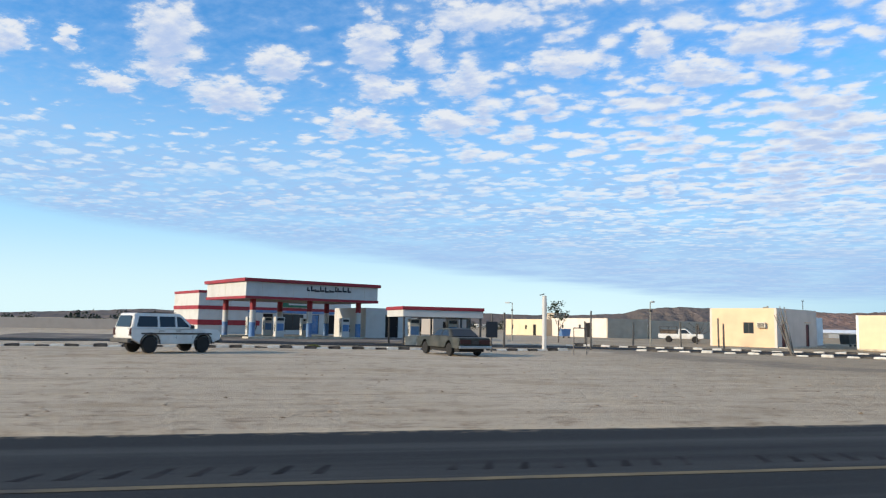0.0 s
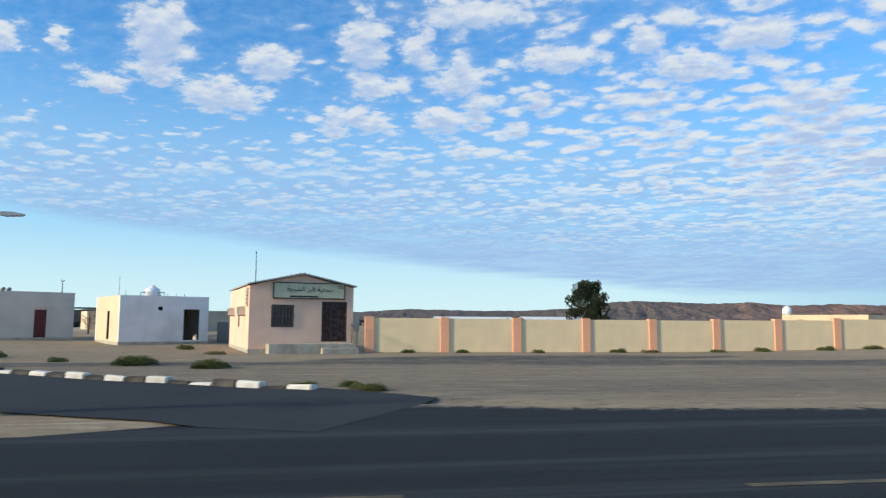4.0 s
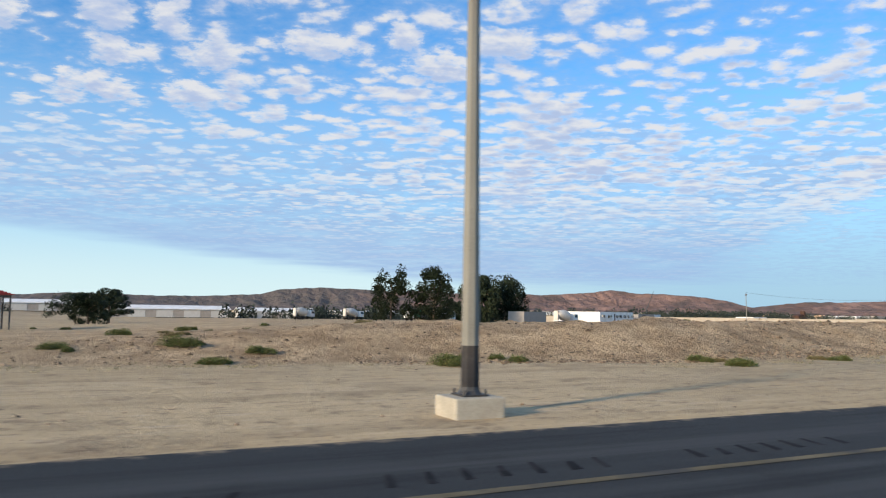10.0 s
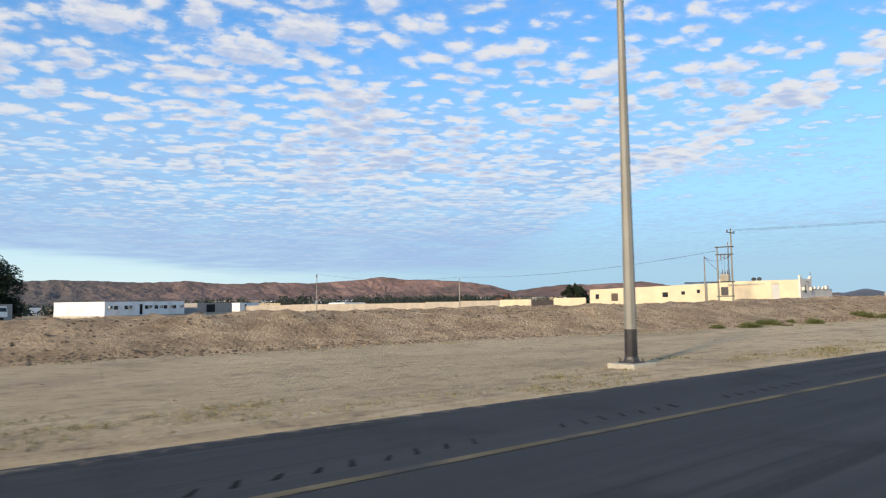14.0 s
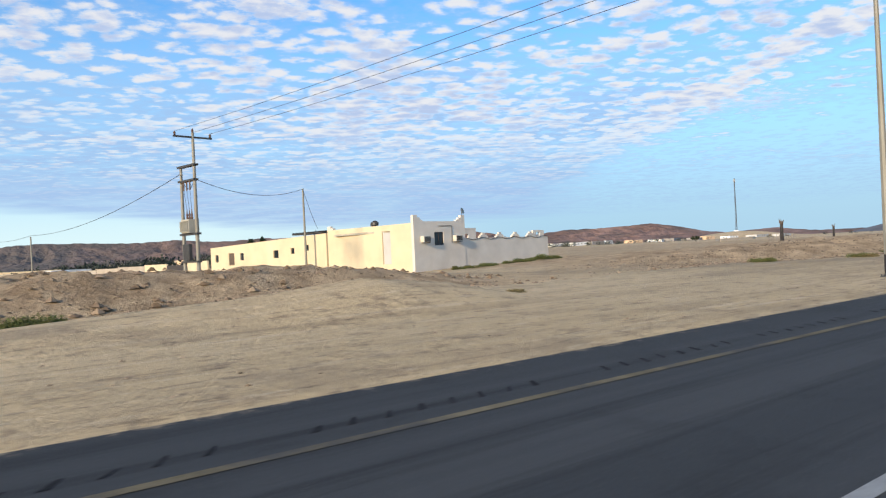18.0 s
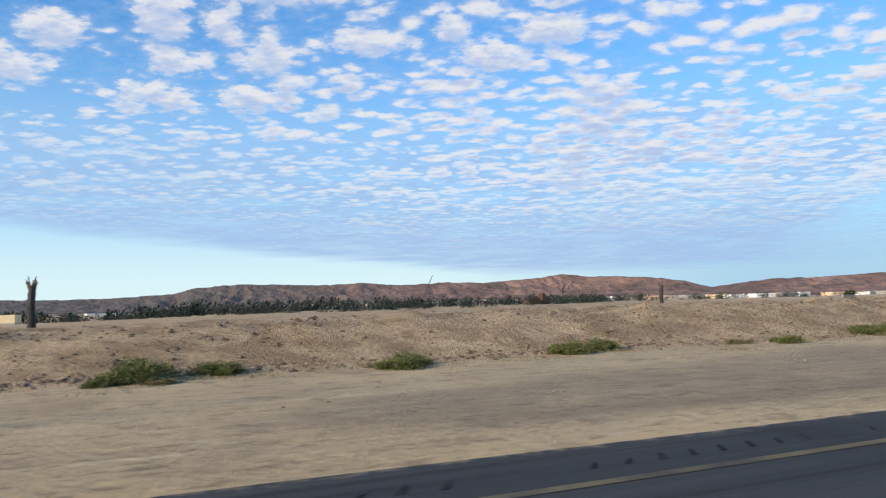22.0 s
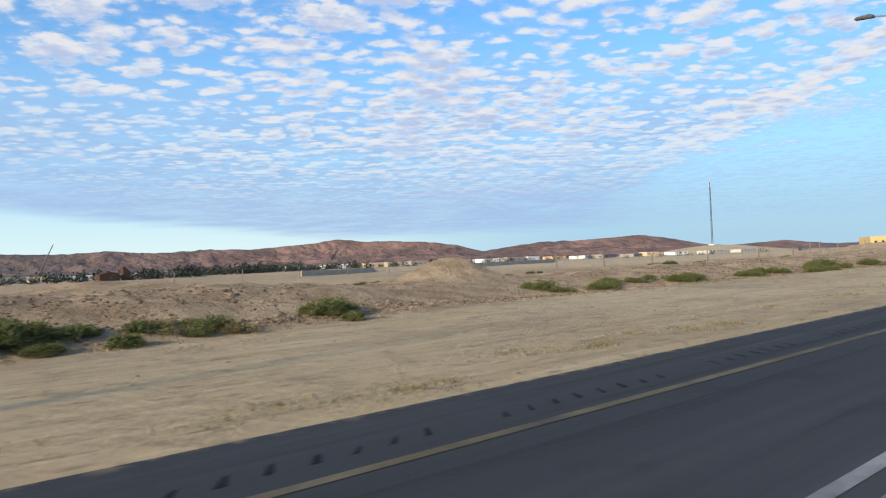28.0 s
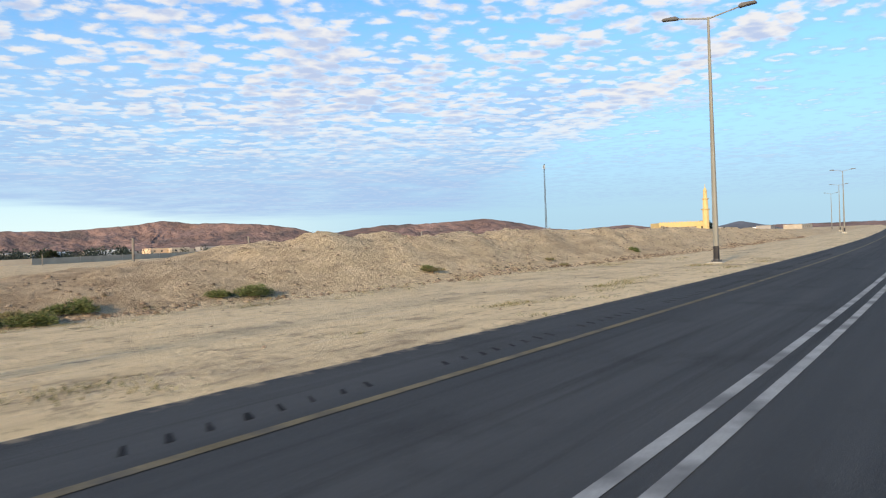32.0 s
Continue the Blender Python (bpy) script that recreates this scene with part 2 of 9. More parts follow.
# ---- materials ----
def material(name, color, rough=0.8, metal=0.0, vary=0.18, scale=3.0, fine=40.0, bump=0.15, bump_scale=60.0, stain=None, stain_scale=0.6, stain_amount=0.5, space="Object", spec=0.3, per_object=0.0):
    mat = bpy.data.materials.new(name)
    mat.use_nodes = True
    nt = mat.node_tree
    b = nt.nodes["Principled BSDF"]
    b.inputs["Roughness"].default_value, b.inputs["Metallic"].default_value = rough, metal
    b.inputs["Specular IOR Level"].default_value = spec
    N, L = nt.nodes.new, nt.links.new
    if space == "World":
        vec = N("ShaderNodeNewGeometry").outputs["Position"]
    else:
        vec = N("ShaderNodeTexCoord").outputs["Object"]

    def noise_node(s, d):
        n = N("ShaderNodeTexNoise")
        n.inputs["Scale"].default_value, n.inputs["Detail"].default_value = s, d
        L(vec, n.inputs["Vector"])
        return n.outputs[0]

    def mixer(kind, f, a, c):
        n = N("ShaderNodeMix")
        n.data_type, n.blend_type = "RGBA", kind
        for v, s in ((f, n.inputs[0]), (a, n.inputs[6]), (c, n.inputs[7])):
            if isinstance(v, (int, float, tuple)):
                s.default_value = v
            else:
                L(v, s)
        return n.outputs[2]

    def span(v, lo, hi, a, c):
        n = N("ShaderNodeMapRange")
        for k, x in enumerate((v, lo, hi, a, c)):
            if isinstance(x, (int, float)):
                n.inputs[k].default_value = x
            else:
                L(x, n.inputs[k])
        return n.outputs[0]

    base = (*color, 1.0)
    g1 = span(noise_node(scale, 4.0), 0.3, 0.7, 1 - vary, 1 + vary)
    g2 = span(noise_node(fine, 3.0), 0.3, 0.7, 1 - vary * 0.6, 1 + vary * 0.6)
    mul = N("ShaderNodeMath")
    mul.operation = "MULTIPLY"
    L(g1, mul.inputs[0])
    L(g2, mul.inputs[1])
    shade = mul.outputs[0]
    if per_object:
        info = N("ShaderNodeObjectInfo")
        k = N("ShaderNodeMath")
        k.operation = "MULTIPLY"
        L(shade, k.inputs[0])
        L(span(info.outputs["Random"], 0.0, 1.0, 1 - per_object, 1 + per_object), k.inputs[1])
        shade = k.outputs[0]
    comb = N("ShaderNodeCombineColor")
    for s in comb.inputs:
        L(shade, s)
    col = mixer("MULTIPLY", 1.0, base, comb.outputs[0])
    if stain:
        col = mixer("MIX", span(noise_node(stain_scale, 5.0), 0.48, 0.66, 0.0, stain_amount), col, (*stain, 1.0))
    L(col, b.inputs["Base Color"])
    if bump:
        bn = N("ShaderNodeBump")
        bn.inputs["Strength"].default_value, bn.inputs["Distance"].default_value = bump, 0.02
        L(noise_node(bump_scale, 4.0), bn.inputs["Height"])
        L(bn.outputs[0], b.inputs["Normal"])
    return mat


def glass(name, color=(0.02, 0.025, 0.03)):
    mat = bpy.data.materials.new(name)
    mat.use_nodes = True
    b = mat.node_tree.nodes["Principled BSDF"]
    b.inputs["Base Color"].default_value = (*color, 1)
    b.inputs["Roughness"].default_value, b.inputs["Specular IOR Level"].default_value = 0.10, 0.35
    return mat


def leaf_material(name, color, dry=(0.12, 0.10, 0.04)):
    mat = bpy.data.materials.new(name)
    mat.use_nodes = True
    nt = mat.node_tree
    b = nt.nodes["Principled BSDF"]
    geo = nt.nodes.new("ShaderNodeNewGeometry")
    r = nt.nodes.new("ShaderNodeValToRGB")
    e = r.color_ramp.elements
    e[0].color = (color[0] * 0.55, color[1] * 0.55, color[2] * 0.5, 1)
    e[1].color = (*dry, 1)
    mid = e.new(0.6)
    mid.color = (*color, 1)
    nt.links.new(geo.outputs["Random Per Island"], r.inputs[0])
    nt.links.new(r.outputs[0], b.inputs["Base Color"])
    b.inputs["Roughness"].default_value = 0.7
    b.inputs["Specular IOR Level"].default_value = 0.2
    return mat


def ground_material():
    mat = bpy.data.materials.new("sand")
    mat.use_nodes = True
    nt = mat.node_tree
    b = nt.nodes["Principled BSDF"]
    b.inputs["Roughness"].default_value, b.inputs["Specular IOR Level"].default_value = 0.95, 0.1
    N, L = nt.nodes.new, nt.links.new
    pos = N("ShaderNodeNewGeometry").outputs["Position"]
    def attribute(name):
        n = N("ShaderNodeAttribute")
        n.attribute_name = name
        return n.outputs["Fac"]

    # wheel streaks run along the road
    parts = N("ShaderNodeSeparateXYZ")
    L(pos, parts.inputs[0])
    along = N("ShaderNodeMath")
    along.operation = "MULTIPLY"
    along.inputs[1].default_value = 0.055
    L(parts.outputs[0], along.inputs[0])
    streaks = N("ShaderNodeCombineXYZ")
    L(along.outputs[0], streaks.inputs[0])
    L(attribute("lane"), streaks.inputs[1])

    def shifted_lane(vec):
        n = N("ShaderNodeVectorMath")
        n.operation = "ADD"
        L(vec, n.inputs[0])
        n.inputs[1].default_value = (31.0, 17.0, 5.0)
        return n.outputs[0]

    def noise_node(vec, s, d, r=0.55):
        n = N("ShaderNodeTexNoise")
        n.inputs["Scale"].default_value, n.inputs["Detail"].default_value, n.inputs["Roughness"].default_value = s, d, r
        L(vec, n.inputs["Vector"])
        return n.outputs[0]

    def mixc(f, a, c):
        n = N("ShaderNodeMix")
        n.data_type = "RGBA"
        for v, s in ((f, n.inputs[0]), (a, n.inputs[6]), (c, n.inputs[7])):
            if isinstance(v, (int, float, tuple)):
                s.default_value = v
            else:
                L(v, s)
        return n.outputs[2]

    def span(v, lo, hi, a, c):
        n = N("ShaderNodeMapRange")
        n.interpolation_type = "SMOOTHSTEP"
        L(v, n.inputs[0])
        for k, x in enumerate((lo, hi, a, c)):
            n.inputs[k + 1].default_value = x
        return n.outputs[0]

    # paler sand by the filling station, warmer further along
    warm = mixc(span(noise_node(pos, 0.05, 3.0), 0.35, 0.65, 0, 1), (0.49, 0.372, 0.222, 1), (0.585, 0.447, 0.272, 1))
    bright = mixc(span(noise_node(pos, 0.05, 3.0), 0.35, 0.65, 0, 1), (0.54, 0.405, 0.235, 1), (0.64, 0.485, 0.29, 1))
    greyed = mixc(span(noise_node(pos, 0.05, 3.0), 0.35, 0.65, 0, 1), (0.415, 0.308, 0.180, 1), (0.515, 0.388, 0.232, 1))
    pale = mixc(span(noise_node(pos, 0.05, 3.0), 0.35, 0.65, 0, 1), (0.45, 0.37, 0.27, 1), (0.54, 0.45, 0.335, 1))
    trodden = mixc(span(noise_node(pos, 0.05, 3.0), 0.35, 0.65, 0, 1), (0.295, 0.230, 0.150, 1), (0.375, 0.295, 0.192, 1))
    blown = mixc(span(noise_node(pos, 0.05, 3.0), 0.35, 0.65, 0, 1), (0.47, 0.355, 0.20, 1), (0.57, 0.435, 0.25, 1))
    col = mixc(span(parts.outputs[0], -5.0, 32.0, 0, 1), pale, trodden)
    col = mixc(span(parts.outputs[0], 85.0, 142.0, 0, 1), col, warm)
    col = mixc(span(parts.outputs[0], 232.0, 262.0, 0, 1), col, bright)
    col = mixc(span(parts.outputs[0], 300.0, 345.0, 0, 0.75), col, greyed)
    col = mixc(span(parts.outputs[0], 440.0, 490.0, 0, 1), col, blown)
    col = mixc(span(parts.outputs[0], 508.0, 545.0, 0, 1), col, (0.68, 0.52, 0.31, 1))
    col = mixc(span(noise_node(streaks.outputs[0], 0.8, 6.0, 0.68), 0.46, 0.72, 0, 0.45), col, (0.25, 0.185, 0.115, 1))
    rut = noise_node(streaks.outputs[0], 3.4, 5.0, 0.6)
    col = mixc(span(rut, 0.52, 0.72, 0, 0.55), col, (0.64, 0.51, 0.345, 1))
    col = mixc(span(rut, 0.44, 0.28, 0, 0.4), col, (0.24, 0.18, 0.125, 1))
    col = mixc(span(noise_node(pos, 0.30, 6.0, 0.65), 0.50, 0.68, 0, 0.65), col, (0.33, 0.25, 0.16, 1))
    col = mixc(span(noise_node(pos, 1.3, 8.0, 0.75), 0.52, 0.66, 0, 0.7), col, (0.235, 0.172, 0.115, 1))
    col = mixc(span(noise_node(pos, 11.0, 4.0), 0.58, 0.72, 0, 0.55), col, (0.20, 0.150, 0.105, 1))
    col = mixc(span(noise_node(pos, 24.0, 3.0), 0.62, 0.75, 0, 0.5), col, (0.55, 0.46, 0.35, 1))
    # short dark scrapes along the way of the wheels
    quick = N("ShaderNodeMath")
    quick.operation = "MULTIPLY"
    quick.inputs[1].default_value = 0.30
    L(parts.outputs[0], quick.inputs[0])
    scrape = N("ShaderNodeCombineXYZ")
    L(quick.outputs[0], scrape.inputs[0])
    L(attribute("lane"), scrape.inputs[1])
    col = mixc(span(noise_node(scrape.outputs[0], 4.5, 5.0, 0.65), 0.54, 0.68, 0, 0.6), col, (0.17, 0.125, 0.085, 1))
    col = mixc(span(noise_node(shifted_lane(scrape.outputs[0]), 3.0, 5.0, 0.65), 0.57, 0.70, 0, 0.5), col, (0.62, 0.50, 0.345, 1))
    # grey gravel where wheels leave the road
    grey = mixc(span(noise_node(pos, 1.6, 6.0, 0.7), 0.35, 0.65, 0, 1), (0.085, 0.076, 0.066, 1), (0.185, 0.158, 0.128, 1))
    worn = N("ShaderNodeMath")
    worn.operation = "MULTIPLY"
    L(attribute("gravel"), worn.inputs[0])
    L(span(noise_node(pos, 0.55, 6.0, 0.7), 0.25, 0.50, 0.25, 1.0), worn.inputs[1])
    col = mixc(worn.outputs[0], col, grey)
    # banked earth is redder and rougher
    soil = mixc(span(noise_node(pos, 0.8, 7.0, 0.7), 0.36, 0.64, 0, 1), (0.335, 0.235, 0.140, 1), (0.61, 0.450, 0.280, 1))
    soil = mixc(span(noise_node(pos, 3.2, 6.0, 0.7), 0.52, 0.70, 0, 0.7), soil, (0.20, 0.135, 0.084, 1))
    soil = mixc(span(noise_node(pos, 7.0, 4.0), 0.58, 0.72, 0, 0.6), soil, (0.52, 0.39, 0.26, 1))
    col = mixc(attribute("earth"), col, soil)
    L(col, b.inputs["Base Color"])
    bn = N("ShaderNodeBump")
    bn.inputs["Strength"].default_value = 0.8
    deep = N("ShaderNodeMath")
    deep.operation = "MULTIPLY_ADD"
    deep.inputs[1].default_value, deep.inputs[2].default_value = 0.42, 0.12
    L(attribute("earth"), deep.inputs[0])
    L(deep.outputs[0], bn.inputs["Distance"])
    L(noise_node(pos, 3.2, 10.0, 0.72), bn.inputs["Height"])
    L(bn.outputs[0], b.inputs["Normal"])
    return mat


def asphalt_material():
    """Dark asphalt with worn wheel lanes, dustier towards the far end of the road."""
    mat = material("asphalt", (0.05, 0.05, 0.05), 0.95, bump=0.4, bump_scale=90, space="World", spec=0.12)
    nt = mat.node_tree
    b = nt.nodes["Principled BSDF"]
    N, L = nt.nodes.new, nt.links.new
    pos = N("ShaderNodeNewGeometry").outputs["Position"]
    sep = N("ShaderNodeSeparateXYZ")
    L(pos, sep.inputs[0])
    lane = N("ShaderNodeAttribute")
    lane.attribute_name = "lane"
    squeezed = N("ShaderNodeMath")
    squeezed.operation = "MULTIPLY"
    squeezed.inputs[1].default_value = 0.03
    L(sep.outputs[0], squeezed.inputs[0])
    c = N("ShaderNodeCombineXYZ")
    L(squeezed.outputs[0], c.inputs[0])
    L(lane.outputs["Fac"], c.inputs[1])

    def tone(vec, scale, detail, lo, hi, a, z):
        n = N("ShaderNodeTexNoise")
        n.inputs["Scale"].default_value, n.inputs["Detail"].default_value, n.inputs["Roughness"].default_value = scale, detail, 0.65
        L(vec, n.inputs["Vector"])
        r = N("ShaderNodeMapRange")
        r.interpolation_type = "SMOOTHSTEP"
        L(n.outputs[0], r.inputs[0])
        for k, v in enumerate((lo, hi, a, z)):
            r.inputs[k + 1].default_value = v
        return r.outputs[0]

    def mixc(f, a, z):
        n = N("ShaderNodeMix")
        n.data_type = "RGBA"
        for v, s in ((f, n.inputs[0]), (a, n.inputs[6]), (z, n.inputs[7])):
            if isinstance(v, (int, float, tuple)):
                s.default_value = v
            else:
                L(v, s)
        return n.outputs[2]

    along = N("ShaderNodeMapRange")
    for k, v in enumerate((80.0, 200.0, 0.0, 1.0)):
        along.inputs[k + 1].default_value = v
    L(sep.outputs[0], along.inputs[0])
    col = mixc(along.outputs[0], (0.023, 0.026, 0.028, 1), (0.048, 0.051, 0.053, 1))
    col = mixc(tone(c.outputs[0], 0.9, 4.0, 0.42, 0.68, 0.0, 0.55), col, (0.078, 0.080, 0.080, 1))
    col = mixc(tone(c.outputs[0], 2.3, 4.0, 0.50, 0.72, 0.0, 0.55), col, (0.018, 0.019, 0.020, 1))
    col = mixc(tone(pos, 0.5, 6.0, 0.50, 0.72, 0.0, 0.45), col, (0.022, 0.023, 0.024, 1))
    col = mixc(tone(pos, 35.0, 3.0, 0.55, 0.75, 0.0, 0.5), col, (0.12, 0.115, 0.11, 1))
    edge = N("ShaderNodeAttribute")
    edge.attribute_name = "rim"
    blown = N("ShaderNodeMath")
    blown.operation = "MULTIPLY_ADD"
    L(tone(pos, 3.6, 7.0, 0.30, 0.70, -0.50, 0.45), blown.inputs[0])
    blown.inputs[1].default_value = 1.0
    L(edge.outputs["Fac"], blown.inputs[2])
    dust = N("ShaderNodeMapRange")
    dust.interpolation_type = "SMOOTHSTEP"
    for k, v in enumerate((0.35, 0.95, 0.0, 0.9)):
        dust.inputs[k + 1].default_value = v
    L(blown.outputs[0], dust.inputs[0])
    cover = N("ShaderNodeMath")
    cover.operation = "MULTIPLY"
    L(dust.outputs[0], cover.inputs[0])
    L(edge.outputs["Fac"], cover.inputs[1])
    col = mixc(cover.outputs[0], col, (0.36, 0.285, 0.19, 1))
    L(col, b.inputs["Base Color"])
    return mat


def rock_material():
    """Red rock; distance haze is mixed in as dark grey towards low x."""
    mat = material("red rock hill", (0.225, 0.138, 0.108), 0.95, vary=0.30, scale=0.02, fine=0.12, bump=0.9, bump_scale=0.10, stain=(0.085, 0.068, 0.060), stain_scale=0.03, stain_amount=0.75, space="World")
    nt = mat.node_tree
    b = nt.nodes["Principled BSDF"]
    old = b.inputs["Base Color"].links[0].from_socket
    N, L = nt.nodes.new, nt.links.new
    for n in nt.nodes:
        if n.type == "BUMP":
            n.inputs["Strength"].default_value, n.inputs["Distance"].default_value = 1.0, 5.0
    sep = N("ShaderNodeSeparateXYZ")
    L(N("ShaderNodeNewGeometry").outputs["Position"], sep.inputs[0])
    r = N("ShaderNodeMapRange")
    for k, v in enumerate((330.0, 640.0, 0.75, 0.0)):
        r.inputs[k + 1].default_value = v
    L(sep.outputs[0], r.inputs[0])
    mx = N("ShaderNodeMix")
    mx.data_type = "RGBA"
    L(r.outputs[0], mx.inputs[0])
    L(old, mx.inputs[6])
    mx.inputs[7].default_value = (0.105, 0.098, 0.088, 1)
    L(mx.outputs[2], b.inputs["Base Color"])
    return mat


M_GROUND = ground_material()
M_ASPHALT = asphalt_material()
M_TRACK = material("grey gravel", (0.135, 0.115, 0.095), 0.95, vary=0.28, scale=0.5, fine=12, bump=0.6, bump_scale=14, stain=(0.30, 0.235, 0.17), stain_scale=0.35, stain_amount=0.75, space="World")
M_YELLOW = material("yellow paint", (0.150, 0.124, 0.076), 0.9, vary=0.25, scale=1.2, stain=(0.070, 0.068, 0.064), stain_scale=1.3, stain_amount=0.9, space="World", spec=0.1)
M_LINE = material("white paint", (0.30, 0.30, 0.285), 0.85, vary=0.15, stain=(0.085, 0.085, 0.085), stain_scale=1.1, stain_amount=0.7, space="World", spec=0.1)
M_MARK = material("rumble marks", (0.015, 0.015, 0.016), 0.95, vary=0.3, scale=1.0, stain=(0.034, 0.034, 0.035), stain_scale=1.8, stain_amount=0.95, space="World", spec=0.1)
M_POLE = material("galvanised pole", (0.25, 0.235, 0.195), 0.6, 0.2, vary=0.12, scale=1.2, bump=0.05, stain=(0.18, 0.155, 0.12), stain_amount=0.5)
M_BLACK = material("black paint", (0.030, 0.027, 0.027), 0.65, vary=0.3, stain=(0.10, 0.085, 0.07), stain_scale=2.5, stain_amount=0.4)
M_CONC = material("concrete", (0.46, 0.41, 0.32), 0.95, vary=0.2, scale=2.0, bump=0.4, bump_scale=25, stain=(0.28, 0.23, 0.17), stain_scale=1.6)
# The next two renders also carry lit and shaded tones of house sides.
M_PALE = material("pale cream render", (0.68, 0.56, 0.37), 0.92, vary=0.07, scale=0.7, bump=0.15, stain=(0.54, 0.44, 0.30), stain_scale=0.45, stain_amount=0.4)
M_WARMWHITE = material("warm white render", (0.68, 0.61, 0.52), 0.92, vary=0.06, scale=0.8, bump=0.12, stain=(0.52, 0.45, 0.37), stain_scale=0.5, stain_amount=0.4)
M_STEEL = material("dark steel", (0.09, 0.085, 0.08), 0.55, 0.6, vary=0.2)
M_WHITE = material("white paint wall", (0.80, 0.79, 0.76), 0.9, vary=0.06, scale=0.8, bump=0.12, stain=(0.55, 0.50, 0.42), stain_scale=0.5, stain_amount=0.4)
M_CREAM = material("tan cream render", (0.70, 0.50, 0.32), 0.92, vary=0.08, scale=0.7, bump=0.15, stain=(0.50, 0.36, 0.25), stain_scale=0.45, stain_amount=0.45)
M_PEACH = material("peach render", (0.86, 0.56, 0.40), 0.92, vary=0.07, scale=0.7, bump=0.15, stain=(0.64, 0.42, 0.30), stain_scale=0.45, stain_amount=0.4)
M_WALL = material("yellow render", (0.86, 0.67, 0.40), 0.93, vary=0.07, scale=0.5, bump=0.2, stain=(0.68, 0.52, 0.33), stain_scale=0.4, stain_amount=0.5)
M_PIL = material("orange render", (0.84, 0.42, 0.25), 0.93, vary=0.1, scale=0.8, bump=0.2, stain=(0.62, 0.33, 0.21), stain_scale=0.7)
M_GREYWALL = material("grey block wall", (0.33, 0.30, 0.27), 0.95, vary=0.14, scale=0.6, bump=0.3, bump_scale=12, stain=(0.22, 0.20, 0.18))
M_RED = material("red cladding", (0.27, 0.025, 0.035), 0.55, vary=0.14, scale=1.0, bump=0.05, stain=(0.18, 0.04, 0.04), stain_amount=0.4)
M_CLAD = material("dusty white cladding", (0.52, 0.51, 0.48), 0.65, vary=0.10, scale=0.6, bump=0.05, stain=(0.34, 0.32, 0.29), stain_scale=0.6)
M_BLUE = material("faded blue paint", (0.10, 0.19, 0.36), 0.65, vary=0.15, stain=(0.28, 0.28, 0.28), stain_scale=1.5)
M_TYRE = material("tyre rubber", (0.022, 0.021, 0.020), 0.85, vary=0.15, bump=0.1)
M_RIM = material("rim metal", (0.30, 0.29, 0.27), 0.5, 0.4, vary=0.15)
M_SUV = material("chalky white car paint", (0.62, 0.61, 0.58), 0.45, vary=0.06, stain=(0.40, 0.36, 0.30), stain_scale=1.4, stain_amount=0.4, spec=0.5)
M_SEDAN = material("dusty olive car paint", (0.032, 0.034, 0.028), 0.5, vary=0.15, stain=(0.11, 0.10, 0.08), stain_scale=1.3, stain_amount=0.5)
M_CHROME = material("dull chrome", (0.36, 0.36, 0.36), 0.35, 0.9, vary=0.1)
M_GLASS = glass("dark glass")
M_LAMPRED = material("red lamp plastic", (0.05, 0.012, 0.010), 0.35, vary=0.05)
M_LAMPCLR = material("clear lamp plastic", (0.6, 0.6, 0.55), 0.2, vary=0.05)
M_DOOR = material("maroon steel door", (0.10, 0.022, 0.022), 0.6, vary=0.15, scale=2)
# Near-black room shade painted on floors and an inner wall; also dark doors.
M_DARK = material("dark room", (0.016, 0.015, 0.015), 0.95, vary=0.1, bump=0)
M_FRAME = material("dark bronze frame", (0.055, 0.045, 0.04), 0.5, vary=0.1)
M_AC = material("beige plastic casing", (0.60, 0.56, 0.47), 0.6, vary=0.08)
M_ROOF = material("corrugated roof sheet", (0.42, 0.40, 0.37), 0.5, 0.4, vary=0.15)
M_ROOFRED = material("red roof tile", (0.36, 0.055, 0.05), 0.7, vary=0.15)
M_GATE = material("pale gate sheet", (0.74, 0.72, 0.68), 0.5, 0.1, vary=0.06)
M_BARK = material("bark", (0.11, 0.085, 0.065), 0.95, vary=0.25, bump=0.5, bump_scale=20)
M_WOODPOLE = material("weathered wooden pole", (0.20, 0.17, 0.14), 0.9, vary=0.2, bump=0.3)
M_LEAF = leaf_material("tree leaf", (0.024, 0.036, 0.016), (0.036, 0.042, 0.022))
M_SHRUB = leaf_material("shrub leaf", (0.098, 0.122, 0.038), (0.20, 0.185, 0.075))
M_SHRUBDRY = leaf_material("dry shrub leaf", (0.15, 0.13, 0.06), (0.30, 0.24, 0.12))
M_GRASS = leaf_material("dry grass", (0.185, 0.165, 0.066), (0.31, 0.25, 0.125))
M_FARLEAF = leaf_material("far tree leaf", (0.040, 0.050, 0.034), (0.062, 0.066, 0.046))
M_STONE = leaf_material("field stone", (0.215, 0.148, 0.092), (0.34, 0.245, 0.155))
# Darker than the stones: rubble colour plus painted shadow of the undercut foot.
M_CLOD = leaf_material("dark earth clod", (0.125, 0.088, 0.056), (0.29, 0.205, 0.13))
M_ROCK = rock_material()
M_WIRE = material("wire", (0.05, 0.05, 0.055), 0.6, vary=0.05, bump=0)
M_TRAFO = material("pale grey tank paint", (0.42, 0.40, 0.33), 0.6, vary=0.1, stain=(0.24, 0.19, 0.13), stain_amount=0.5)
M_BOX = material("dusty pale blue cabinet paint", (0.33, 0.41, 0.45), 0.6, vary=0.12, stain=(0.30, 0.25, 0.18), stain_amount=0.5)
M_CERAMIC = material("brown insulator", (0.14, 0.09, 0.07), 0.35, vary=0.1)
M_GREENSIGN = material("green board", (0.03, 0.12, 0.07), 0.6, vary=0.1)
